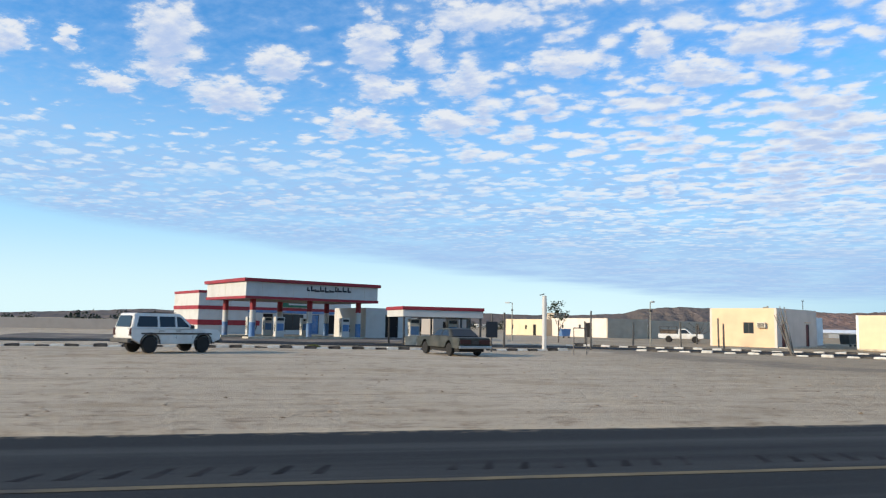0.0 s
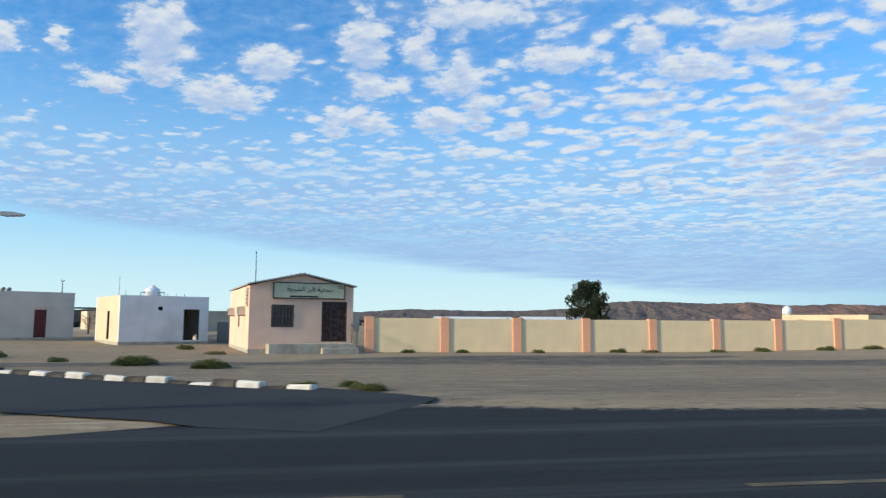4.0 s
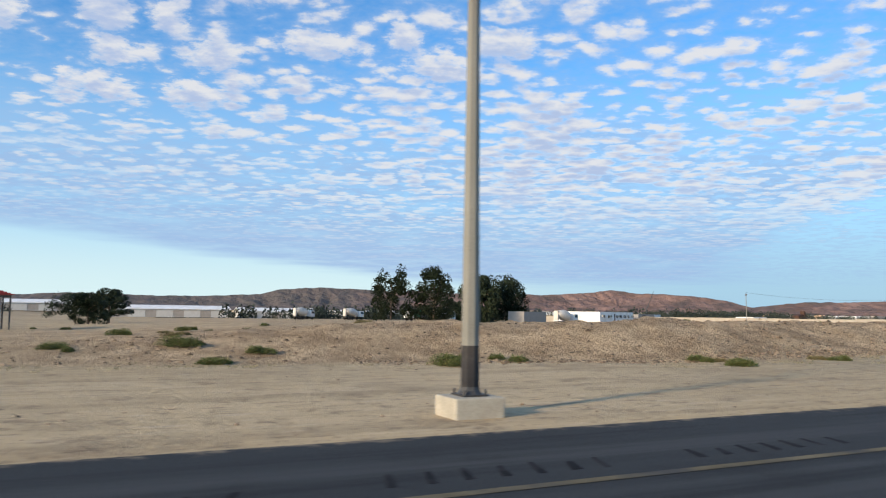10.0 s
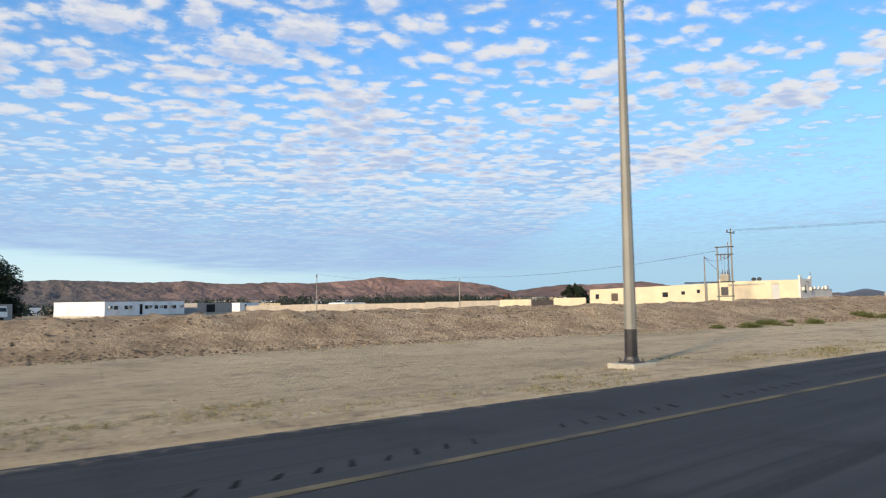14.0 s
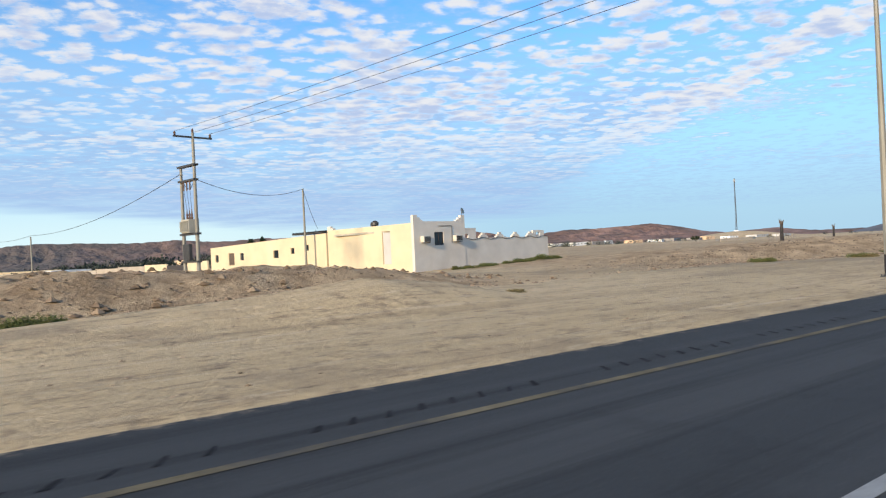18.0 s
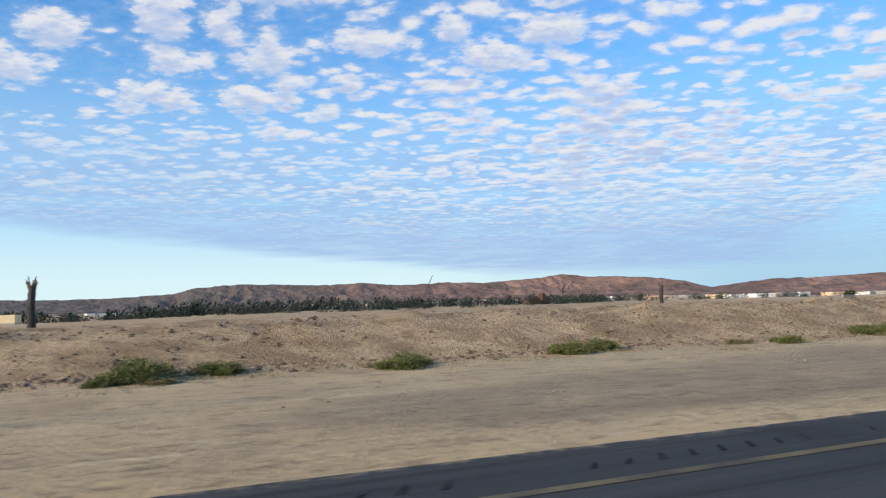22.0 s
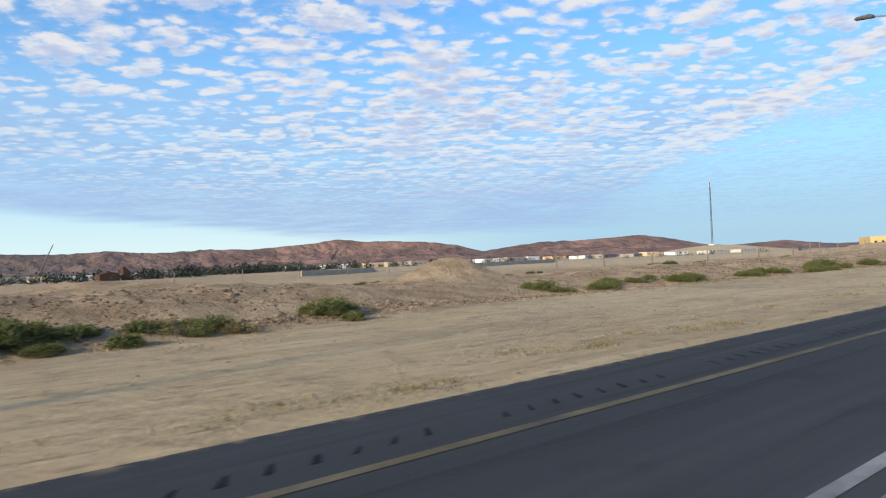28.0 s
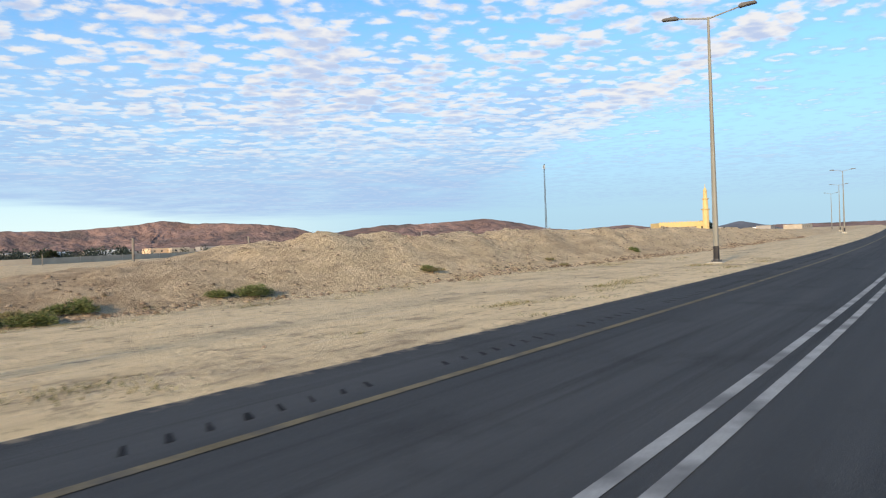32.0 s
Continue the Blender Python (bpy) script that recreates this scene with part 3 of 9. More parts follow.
M_SIGN = material("pale printed board", (0.56, 0.53, 0.36), 0.6, vary=0.1, stain=(0.40, 0.42, 0.26))
M_INK = material("dark lettering", (0.035, 0.035, 0.04), 0.7, vary=0.1)
M_TANK = material("white water tank", (0.72, 0.73, 0.74), 0.5, vary=0.08)
M_DRUM = material("cream drum paint", (0.66, 0.60, 0.52), 0.6, vary=0.1, stain=(0.40, 0.34, 0.28))


# ---- building helpers ----
def thing(name, x, y, z=0.0, rz=0.0, label="", category="", group="", kind=""):
    ob = new(name)
    ob.matrix_basis = pose(x, y, z, 0, 0, rz)
    return tagged(ob, label, category, group, kind)


def part(name, bm, mat, parent=None, label="", smooth=False):
    me = bpy.data.meshes.new(name)
    bmesh.ops.recalc_face_normals(bm, faces=bm.faces)
    bm.to_mesh(me)
    bm.free()
    me.materials.append(mat)
    if smooth:
        me.polygons.foreach_set("use_smooth", [True] * len(me.polygons))
    ob = new(name, me)
    if parent:
        ob.parent = parent
    if label:
        ob["label"] = label
    return ob


def again(ob, parent, m, name=None):
    """The same piece once more, on the same mesh."""
    o = new(name or ob.name.split(".")[0], ob.data)
    o.parent = parent
    o.matrix_basis = m
    if "label" in ob:
        o["label"] = ob["label"]
    return o


def shape():
    return bmesh.new()


def box(bm, x0, x1, y0, y1, z0, z1, bevel=0.0):
    t = bmesh.new() if bevel else bm
    v = [t.verts.new((x, y, z)) for z in (z0, z1) for y in (y0, y1) for x in (x0, x1)]
    for f in ((0, 1, 3, 2), (4, 6, 7, 5), (0, 4, 5, 1), (2, 3, 7, 6), (0, 2, 6, 4), (1, 5, 7, 3)):
        t.faces.new([v[i] for i in f])
    if bevel:
        bmesh.ops.bevel(t, geom=t.edges[:], offset=bevel, segments=2, affect="EDGES", profile=0.6)
        join(bm, t)
    return bm


def join(bm, other, m=None):
    me = bpy.data.meshes.new("tmp")
    other.to_mesh(me)
    other.free()
    if m is not None:
        me.transform(m)
    bm.from_mesh(me)
    bpy.data.meshes.remove(me)


def tube(bm, p, q, r0, r1=None, n=10, caps=True):
    r1 = r0 if r1 is None else r1
    p, q = Vector(p), Vector(q)
    turn = (q - p).to_track_quat("Z", "Y").to_matrix()
    rings = []
    for c, r in ((p, r0), (q, r1)):
        rings.append([bm.verts.new(c + turn @ Vector((r * math.cos(2 * math.pi * k / n), r * math.sin(2 * math.pi * k / n), 0))) for k in range(n)])
    for k in range(n):
        bm.faces.new((rings[0][k], rings[0][(k + 1) % n], rings[1][(k + 1) % n], rings[1][k]))
    if caps:
        bm.faces.new(rings[0][::-1])
        bm.faces.new(rings[1])
    return bm


def lathe(bm, profile, n=20, axis="Z", at=(0, 0, 0)):
    """A turned body from (radius, height) pairs."""
    rings = []
    for r, h in profile:
        ring = []
        for k in range(n):
            a = 2 * math.pi * k / n
            c = (r * math.cos(a), r * math.sin(a), h) if axis == "Z" else (h, r * math.cos(a), r * math.sin(a)) if axis == "X" else (r * math.cos(a), h, r * math.sin(a))
            ring.append(bm.verts.new(Vector(c) + Vector(at)))
        rings.append(ring)
    for a, b in zip(rings, rings[1:]):
        for k in range(n):
            bm.faces.new((a[k], a[(k + 1) % n], b[(k + 1) % n], b[k]))
    bm.faces.new(rings[0][::-1])
    bm.faces.new(rings[-1])
    return bm


def slab(bm, outline, y0, y1, bevel=0.0):
    """An outline in x and z, given thickness along y."""
    t = bmesh.new()
    a = [t.verts.new((x, y0, z)) for x, z in outline]
    b = [t.verts.new((x, y1, z)) for x, z in outline]
    t.faces.new(a)
    t.faces.new(b[::-1])
    for k in range(len(a)):
        j = (k + 1) % len(a)
        t.faces.new((a[k], b[k], b[j], a[j]))
    if bevel:
        bmesh.ops.bevel(t, geom=t.edges[:], offset=bevel, segments=2, affect="EDGES")
    join(bm, t)
    return bm


def wall_with_holes(bm, length, height, thick, holes, top=None):
    """A wall along +x with its outer face at y = 0 and openings (x0, x1, z0, z1) right through it. top: height as a function of x."""
    xs = sorted({0.0, length, *[h[0] for h in holes], *[h[1] for h in holes], *([length * k / 8 for k in range(1, 8)] if top else [])})
    zs = sorted({0.0, height, *[h[2] for h in holes], *[h[3] for h in holes]})
    solid = {}
    for i in range(len(xs) - 1):
        for j in range(len(zs) - 1):
            cx, cz = (xs[i] + xs[i + 1]) / 2, (zs[j] + zs[j + 1]) / 2
            solid[i, j] = not any(h[0] < cx < h[1] and h[2] < cz < h[3] for h in holes)
    made = {}

    def v(i, j, y):
        if (i, j, y) not in made:
            z = top(xs[i]) if top and j == len(zs) - 1 else zs[j]
            made[i, j, y] = bm.verts.new((xs[i], y, z))
        return made[i, j, y]

    for (i, j), ok in solid.items():
        if not ok:
            continue
        bm.faces.new((v(i, j, 0), v(i + 1, j, 0), v(i + 1, j + 1, 0), v(i, j + 1, 0)))
        bm.faces.new((v(i, j, thick), v(i, j + 1, thick), v(i + 1, j + 1, thick), v(i + 1, j, thick)))
        for di, dj, a, b in ((-1, 0, (i, j), (i, j + 1)), (1, 0, (i + 1, j), (i + 1, j + 1)), (0, -1, (i, j), (i + 1, j)), (0, 1, (i, j + 1), (i + 1, j + 1))):
            if not solid.get((i + di, j + dj), False):
                bm.faces.new((v(*a, 0), v(*b, 0), v(*b, thick), v(*a, thick)))
    return bm


# ---- the lie of the land ----
PATH_X = (-900, -200, 0.1, 32.5, 65.1, 98.2, 131.5, 165.3, 199.0, 232.5, 266.0, 299.3, 332.6, 365.8, 399.4, 433.8, 468.3, 502.5, 536.2, 570, 606, 660, 800, 1600)
PATH_Y = (-235, -51, 0.0, 8.0, 15.4, 21.8, 27.2, 31.6, 35.7, 39.4, 42.9, 46.7, 51.0, 56.2, 62.4, 69.6, 77.8, 87.0, 97.1, 108.6, 122.0, 143.3, 200, 540)


def _soft(x, xs, ys):
    """Smooth curve through points (monotone-ish cubic)."""
    xs, ys, x = np.asarray(xs, float), np.asarray(ys, float), np.asarray(x, float)
    s = np.gradient(ys, xs)
    i = np.clip(np.searchsorted(xs, x) - 1, 0, len(xs) - 2)
    h = xs[i + 1] - xs[i]
    u = np.clip((x - xs[i]) / h, 0, 1)
    return (2 * u**3 - 3 * u**2 + 1) * ys[i] + (u**3 - 2 * u**2 + u) * h * s[i] + (-2 * u**3 + 3 * u**2) * ys[i + 1] + (u**3 - u**2) * h * s[i + 1]


def mid(x):
    """The line along which the car drives."""
    return _soft(x, PATH_X, PATH_Y)


def across(x, y):
    """Distance to the left of the car's line."""
    x = np.asarray(x, float)
    slope = (mid(x + 1) - mid(x - 1)) / 2
    return (np.asarray(y, float) - mid(x)) / np.sqrt(1 + slope**2)


def beside(x, n):
    """The place n metres to the left of the car's line, at x along it."""
    slope = (mid(x + 1) - mid(x - 1)) / 2
    k = np.sqrt(1 + slope**2)
    return x - n * slope / k, mid(x) + n / k


def step(a, b, v):
    u = np.clip((v - a) / (b - a), 0, 1)
    return u * u * (3 - 2 * u)


def edge_line(x):
    return np.interp(x, (-900, 0, 50, 60, 61.7, 62.5, 64.4, 67.2, 70, 76, 92, 106, 118, 165, 215, 250, 290, 330, 360, 385, 410, 440, 470, 510, 570, 1600), (9.7, 9.7, 9.6, 9.7, 10.6, 13.4, 13.5, 12.4, 11.55, 10.8, 9.4, 8.2, 7.6, 7.6, 7.6, 7.1, 6.6, 6.5, 6.1, 5.7, 5.3, 5.2, 5.7, 6.0, 6.0, 6.0))


def yellow_line(x):
    return np.interp(x, (-900, 0, 60, 98, 118, 165, 330, 400, 440, 470, 540, 1600), (6.8, 6.75, 6.2, 5.3, 4.85, 5.2, 4.9, 4.75, 4.1, 4.25, 4.5, 4.5))


def lumps(x, y, scale, seed):
    """Cheap rolling noise from sines, the same for arrays and single numbers."""
    r = np.random.RandomState(seed)
    z = 0.0
    for k in range(7):
        a, f, p = r.uniform(0, 6.28), r.uniform(0.6, 2.4) / scale, r.uniform(0, 6.28)
        z = z + np.sin((np.asarray(x) * math.cos(a) + np.asarray(y) * math.sin(a)) * f * 2 + p + 1.3 * np.sin((np.asarray(x) * math.sin(a) - np.asarray(y) * math.cos(a)) * f + p * 2))
    return z / 7


BANK_X = (-900, 150, 162, 172, 182, 205, 235, 262, 290, 302, 311, 317, 325, 336, 343, 352, 366, 382, 410, 440, 462, 474, 481, 487, 495, 520, 538, 543, 549, 556, 570, 600, 650, 720)
BANK_H = (0, 0, 0.35, 0.9, 1.10, 1.12, 0.95, 0.98, 1.12, 1.15, 1.0, 0.25, 0.0, 0.55, 0.85, 0.92, 1.0, 1.08, 1.14, 1.10, 0.95, 0.85, 0.5, 0.3, 0.6, 0.70, 0.62, 1.0, 1.72, 1.62, 1.7, 1.5, 1.1, 0.5)
FOOT_X = (150, 172, 182, 192, 214, 240, 262, 275, 284, 292, 305, 335, 343, 352, 366, 380, 402, 420, 441, 455, 470, 482, 515, 525, 540, 556, 571, 720)
FOOT_N = (22, 19, 17, 18.6, 19.3, 20.6, 17.8, 17.0, 17.4, 19.4, 20.4, 21.5, 17.4, 15.8, 16.2, 16.8, 17.0, 16.0, 16.3, 15.6, 15.3, 17.5, 17.5, 16.3, 16.2, 15.2, 14.2, 14)


def bank(x, y, n):
    """Height of the bulldozed earth bank beside the road, and how much of it is earth."""
    foot = np.interp(x, FOOT_X, FOOT_N) + 0.7 * lumps(x, y * 0.2, 9.0, 3)
    high = np.interp(x, BANK_X, BANK_H)
    d = n - foot
    rise = step(-0.4, 4.8, d)
    fall = 1 - 0.55 * step(9, 20, d) - 0.35 * step(20, 60, d)
    rough = 1 + 0.16 * lumps(x, y, 4.5, 5) + 0.16 * lumps(x, y, 1.9, 6) + 0.16 * lumps(x, y, 0.9, 7)
    z = high * rise * fall * rough + np.clip(high, 0, 1) * rise * (1 - step(18, 40, d)) * (0.10 * lumps(x, y, 1.1, 61) + 0.09 * lumps(x, y, 0.55, 62))
    return z, np.clip(high * 2.2, 0, 1) * step(-1.0, 0.8, d) * (1 - 0.6 * step(14, 40, d)) * (1 - 0.55 * step(538, 550, np.asarray(x, float)))


def land(x, y):
    """Height of the ground."""
    n = across(x, y)
    z, _ = bank(x, y, n)
    z = z + 0.035 * step(7, 12, n) * lumps(x, y, 3.0, 8) + 0.10 * step(16, 60, n) * lumps(x, y, 14, 9)
    # a sand heap at the track into the fields
    z = z + 1.35 * np.exp(-(((x - 485.1) / 2.7) ** 2 + ((n - 27.0) / 2.4) ** 2))
    far = np.clip(np.asarray(y, float) - 0.10 * np.asarray(x, float) - 200, 0, 900)
    z = z + 1.2 * (far / 700) ** 1.4
    xa = np.asarray(x, float)
    z = z - 0.25 * step(25, 33, n) * (1 - step(55, 66, n)) * step(28, 42, xa) * (1 - step(80, 96, xa))
    z = z - (0.95 * step(60, 125, n) + 2.0 * step(150, 400, n)) * step(95, 155, xa) * (1 - step(280, 380, xa))
    road = 1 - step(-0.3, 0.5, n - edge_line(x) - 0.05 * lumps(x, 0 * n, 6.0, 23))
    # a blown drift of smooth sand in front of the bank, at the track to the white house
    drift = np.interp(xa, (292, 297, 300, 304, 307.5, 310, 313), (0, 0.14, 0.34, 0.52, 0.80, 0.55, 0))
    z = z + drift * step(12.4, 16.4, n) * (1 - step(16.8, 19.0, n))
    # a low sandy lip along the asphalt, and heaped soil on the plain behind the bank
    e = n - edge_line(x)
    z = z + 0.035 * (1 - step(1.5, 6.0, e))
    z = z + 0.35 * np.clip(lumps(x, y, 6.0, 71), 0, 1) * step(30, 46, n) * (1 - step(95, 130, n)) * step(148, 165, xa) * (1 - step(285, 300, xa))
    z = z + 0.55 * np.clip(lumps(x, y, 4.0, 72) + 0.35, 0, 1) * step(21, 30, n) * (1 - step(60, 95, n)) * step(418, 434, xa) * (1 - step(472, 480, xa))
    return z * (1 - road) - 0.05 * road

# ---- ground, road, hills ----
def grid_mesh(name, X, Y, Z, mat, earth=None, smooth=True):
    rows, cols = X.shape
    me = bpy.data.meshes.new(name)
    verts = np.stack([X, Y, Z], -1).reshape(-1, 3)
    i = np.arange(rows * cols).reshape(rows, cols)
    faces = np.stack([i[:-1, :-1], i[:-1, 1:], i[1:, 1:], i[1:, :-1]], -1).reshape(-1, 4)
    me.vertices.add(len(verts))
    me.vertices.foreach_set("co", verts.ravel())
    me.loops.add(faces.size)
    me.loops.foreach_set("vertex_index", faces.ravel())
    me.polygons.add(len(faces))
    me.polygons.foreach_set("loop_start", np.arange(0, faces.size, 4))
    me.polygons.foreach_set("loop_total", np.full(len(faces), 4))
    me.update(calc_edges=True)
    if earth is not None:
        a = me.attributes.new("earth", "FLOAT", "POINT")
        a.data.foreach_set("value", earth.ravel())
    if smooth:
        me.polygons.foreach_set("use_smooth", np.ones(len(faces), bool))
    me.materials.append(mat)
    return new(name, me)


# grey worn lanes over the sand: places along the middle, widths, strength
TRACKS = (([(368, 66), (380, 68.5), (392, 71), (405, 74), (418, 77.5), (432, 82)], [4, 8, 9, 9, 9, 4], 0.42),
          ([(24, 24), (40, 28), (60, 33.5), (80, 37), (104, 41), (124, 45)], [6, 10, 14, 16, 16, 10], 0.32),
          ([(11, 47), (12, 38), (15, 30), (22, 25), (30, 23)], [4, 4.5, 4, 3, 2], 0.45),
          ([(50, 38), (62, 43), (74, 45), (88, 46.5), (102, 48)], [3, 7, 9, 8, 4], 0.95),
          ([(56, 30), (72, 33), (90, 37), (112, 41)], [3, 5, 5, 2], 0.45),
          ([(136, 71), (139, 64), (143.5, 54.5), (146.5, 49.5), (149.5, 45.5), (153, 42.4), (158, 40.6)], [10, 9, 8, 7.4, 5.5, 3, 1], 0.9),
          ([(60, 47.5), (66, 49.6), (73, 52), (80, 54.5)], [3, 6, 5, 1.5], 1.0),
          ([(112, 40), (122, 42), (130, 44), (140, 46), (149, 43)], [8, 14, 16, 13, 5], 0.34),
          ([(140, 48), (146, 46.5), (151, 45.5), (156, 44)], [12, 12, 8, 3], 0.38),
          ([(317, 84), (325, 77), (336, 68), (342, 62)], [5, 5, 4, 3], 0.25))


def gravel(X, Y):
    out = np.zeros_like(X)
    for pts, widths, strength in TRACKS:
        for (a, b), (c, d), w0, w1 in zip(pts, pts[1:], widths, widths[1:]):
            u = np.clip(((X - a) * (c - a) + (Y - b) * (d - b)) / ((c - a) ** 2 + (d - b) ** 2), 0, 1)
            w = w0 + (w1 - w0) * u
            dist = np.hypot(X - a - u * (c - a), Y - b - u * (d - b)) + 0.5 * lumps(X, Y, 2.5, 33)
            out = np.maximum(out, strength * (1 - step(w * 0.30, w * 0.62, dist)))
    return out


def build_ground():
    xs = np.concatenate([np.linspace(-4200, -320, 26), np.linspace(-300, -45, 40), np.arange(-40, 640, 0.5), np.linspace(645, 900, 40), np.linspace(930, 4600, 26)])
    ns = np.concatenate([np.linspace(-4000, -60, 14), np.linspace(-40, 4, 10), np.arange(4.6, 14.2, 0.2), np.arange(14.3, 30, 0.36), np.arange(30, 40, 0.6), np.linspace(41, 120, 34), np.linspace(126, 420, 32), np.linspace(450, 4200, 34)])
    X, Nn = np.meshgrid(xs, ns)
    keep = 1 - step(150, 500, np.abs(Nn))
    Y = (mid(np.clip(X, -900, 1600)) * keep + (0.18 * X) * (1 - keep)) + Nn
    Z = land(X, Y)
    _, earth = bank(X, Y, across(X, Y))
    soft_earth = np.clip(earth + 0.35 * step(60, 200, Nn), 0, 1)
    ob = grid_mesh("ground", X, Y, Z, M_GROUND, soft_earth)
    for name, v in (("lane", Nn), ("gravel", gravel(X, Y))):
        a = ob.data.attributes.new(name, "FLOAT", "POINT")
        a.data.foreach_set("value", np.ascontiguousarray(v, float).ravel())
    return tagged(ob, "pale tan desert sand with tyre ruts and banked earth", "ground", kind="structure")


build_ground()


def ribbon(name, xs, n0, n1, z, mat, label, kind="structure", ragged=0.0):
    """A strip that follows the road between two distances from the car's line."""
    xs = np.asarray(xs, float)
    rows = []
    steps = (0.0, 0.3, 0.6, 0.85, 0.962, 1.0)
    for k, f in enumerate(steps):
        n = n0 * (1 - f) + n1 * f
        if k == 5 and ragged:
            n = n + ragged * lumps(xs, xs * 0, 3.0, 21)
        bx, by = beside(xs, n)
        rows.append(np.stack([bx, by, np.full_like(bx, z)], -1))
    g = np.stack(rows)
    ob = grid_mesh(name, g[..., 0], g[..., 1], g[..., 2], mat)
    lane = ob.data.attributes.new("lane", "FLOAT", "POINT")
    lane.data.foreach_set("value", np.concatenate([n0 * (1 - f) + n1 * f for f in steps]).astype(float))
    rim = ob.data.attributes.new("rim", "FLOAT", "POINT")
    rim.data.foreach_set("value", np.repeat([0.0, 0.0, 0.0, 0.0, 0.0, 1.0], len(xs)))
    return tagged(ob, label, name.replace("_", " "), kind=kind)


RX = np.concatenate([np.linspace(-850, -60, 60), np.arange(-55, 640, 0.6), np.linspace(645, 1500, 80)])
ribbon("road", RX, np.full_like(RX, -7.5), edge_line(RX) + 0.35, 0.0, M_ASPHALT, "two-lane grey asphalt highway with a ragged sandy edge", ragged=0.07)
# the edge line breaks off at the side road
L1 = RX[RX < 60]
L2 = RX[RX > 112]
for seg in (L1, L2):
    ribbon("edge_line", seg, yellow_line(seg) - 0.065, yellow_line(seg) + 0.065, 0.006, M_YELLOW, "worn yellow painted edge line on the asphalt")
for a in np.arange(63, 111, 6.0):
    seg = np.linspace(a, a + 3.0, 8)
    ribbon("edge_dash", seg, yellow_line(seg) - 0.065, yellow_line(seg) + 0.065, 0.006, M_YELLOW, "worn yellow painted dash across the junction mouth")
for off in (1.46, 1.76):
    seg = RX[RX > -60]
    ribbon("centre_line", seg, np.full_like(seg, off - 0.06), np.full_like(seg, off + 0.06), 0.006, M_LINE, "white painted line, one of the double centre lines")


def rumble_marks():
    rng = random.Random(5)
    bm = shape()
    x = -20.0
    while x < 575:
        if 60 < x < 112:
            x = 112
        for k in range(rng.choice((7, 8, 8, 9))):
            px = x + k * 0.36
            n0 = float(yellow_line(px)) + 0.42 + rng.uniform(-0.02, 0.02)
            q0 = rng.uniform(0.08, 0.13) * (1.0 if px < 180 else 0.75)
            w = rng.uniform(0.30, 0.46) * (1.0 if px < 180 else 0.55)
            if n0 + w > float(edge_line(px)) - 0.2:
                continue
            pts = [(px, n0), (px + q0, n0), (px + q0 * 0.6 + 0.16, n0 + w), (px + 0.16, n0 + w)]
            vs = []
            for a, b in pts:
                bx, by = beside(a, b)
                vs.append((float(bx), float(by)))
            lo = [bm.verts.new((a, b, 0.001)) for a, b in vs]
            hi = [bm.verts.new((a, b, 0.003)) for a, b in vs]
            bm.faces.new(hi)
            for q in range(4):
                bm.faces.new((lo[q], lo[(q + 1) % 4], hi[(q + 1) % 4], hi[q]))
        x += k * 0.36 + rng.uniform(0.8, 1.5)
    ob = part("rumble_strips", bm, M_MARK)
    tagged(ob, "dark rumble strip marks pressed into the shoulder", "rumble strip", kind="stuff")


rumble_marks()


def patch(name, centre, width, z, mat, label, ragged=0.5, seed=1, category="track"):
    """A lane on the sand along a line of places."""
    pts = np.array(centre, float)
    s = np.r_[0, np.cumsum(np.hypot(*np.diff(pts, axis=0).T))]
    ss = np.arange(0, s[-1], 0.8)
    cx, cy = _soft(ss, s, pts[:, 0]), _soft(ss, s, pts[:, 1])
    tx, ty = np.gradient(cx), np.gradient(cy)
    k = np.hypot(tx, ty)
    nx, ny = -ty / k, tx / k
    w = np.interp(ss, s, np.broadcast_to(width, len(s)))
    rows = []
    for f in np.linspace(-1, 1, 7):
        r = w / 2 * f + (ragged * lumps(ss + 50 * f, ss * 0, 2.5, seed) if abs(f) == 1 else 0)
        x, y = cx + nx * r, cy + ny * r
        rows.append(np.stack([x, y, np.maximum(land(x, y), -0.02) + z], -1))
    g = np.stack(rows)
    ob = grid_mesh(name, g[..., 0], g[..., 1], g[..., 2], mat)
    return tagged(ob, label, category, kind="structure")


patch("side_road", [(64.2, 27.1), (62.3, 27.8), (59.1, 29.1), (54.5, 31.0), (49, 33.4), (41, 37.6), (31, 44), (21, 48.8), (10, 51.6), (-14, 50), (-45, 43)], [4.5, 5.2, 5.7, 6.2, 6.4, 6.4, 6.2, 6.0, 6.0, 6.5, 7], 0.0245, M_ASPHALT, "dark asphalt side road between painted kerbs", 0.15, 31, "road")
patch("forecourt", [(-34, 56), (-18, 61), (0, 67)], [16, 20, 16], 0.03, M_TRACK, "grey dusty concrete forecourt of the filling station", 0.3, 32, "forecourt")

RIDGE_X = (-1500, -900, -300, 400, 800, 949, 1150, 1400, 1700)
RIDGE_Y = (700, 1000, 1080, 1100, 1056, 912, 800, 640, 350)
CREST_S = (0, 500, 900, 1080, 1125, 1300, 1400, 1440, 1515, 1580, 1690, 1760, 1830, 1860, 1920, 1980, 2040, 2080, 2140, 2205, 2260, 2335, 2376, 2422, 2460, 2510, 2545, 2586, 2616, 2660, 2735, 2790, 2835, 2868, 2903, 2973, 3030, 3500)
CREST_Z = (6, 9, 6, 14, 17, 12, 14, 19, 16, 21, 19, 20, 24, 32, 36, 34, 32, 35, 30, 33, 31, 36, 41, 36, 35, 31, 26, 15, 19, 24, 25, 28, 21, 13, 9, 13, 6, 5)


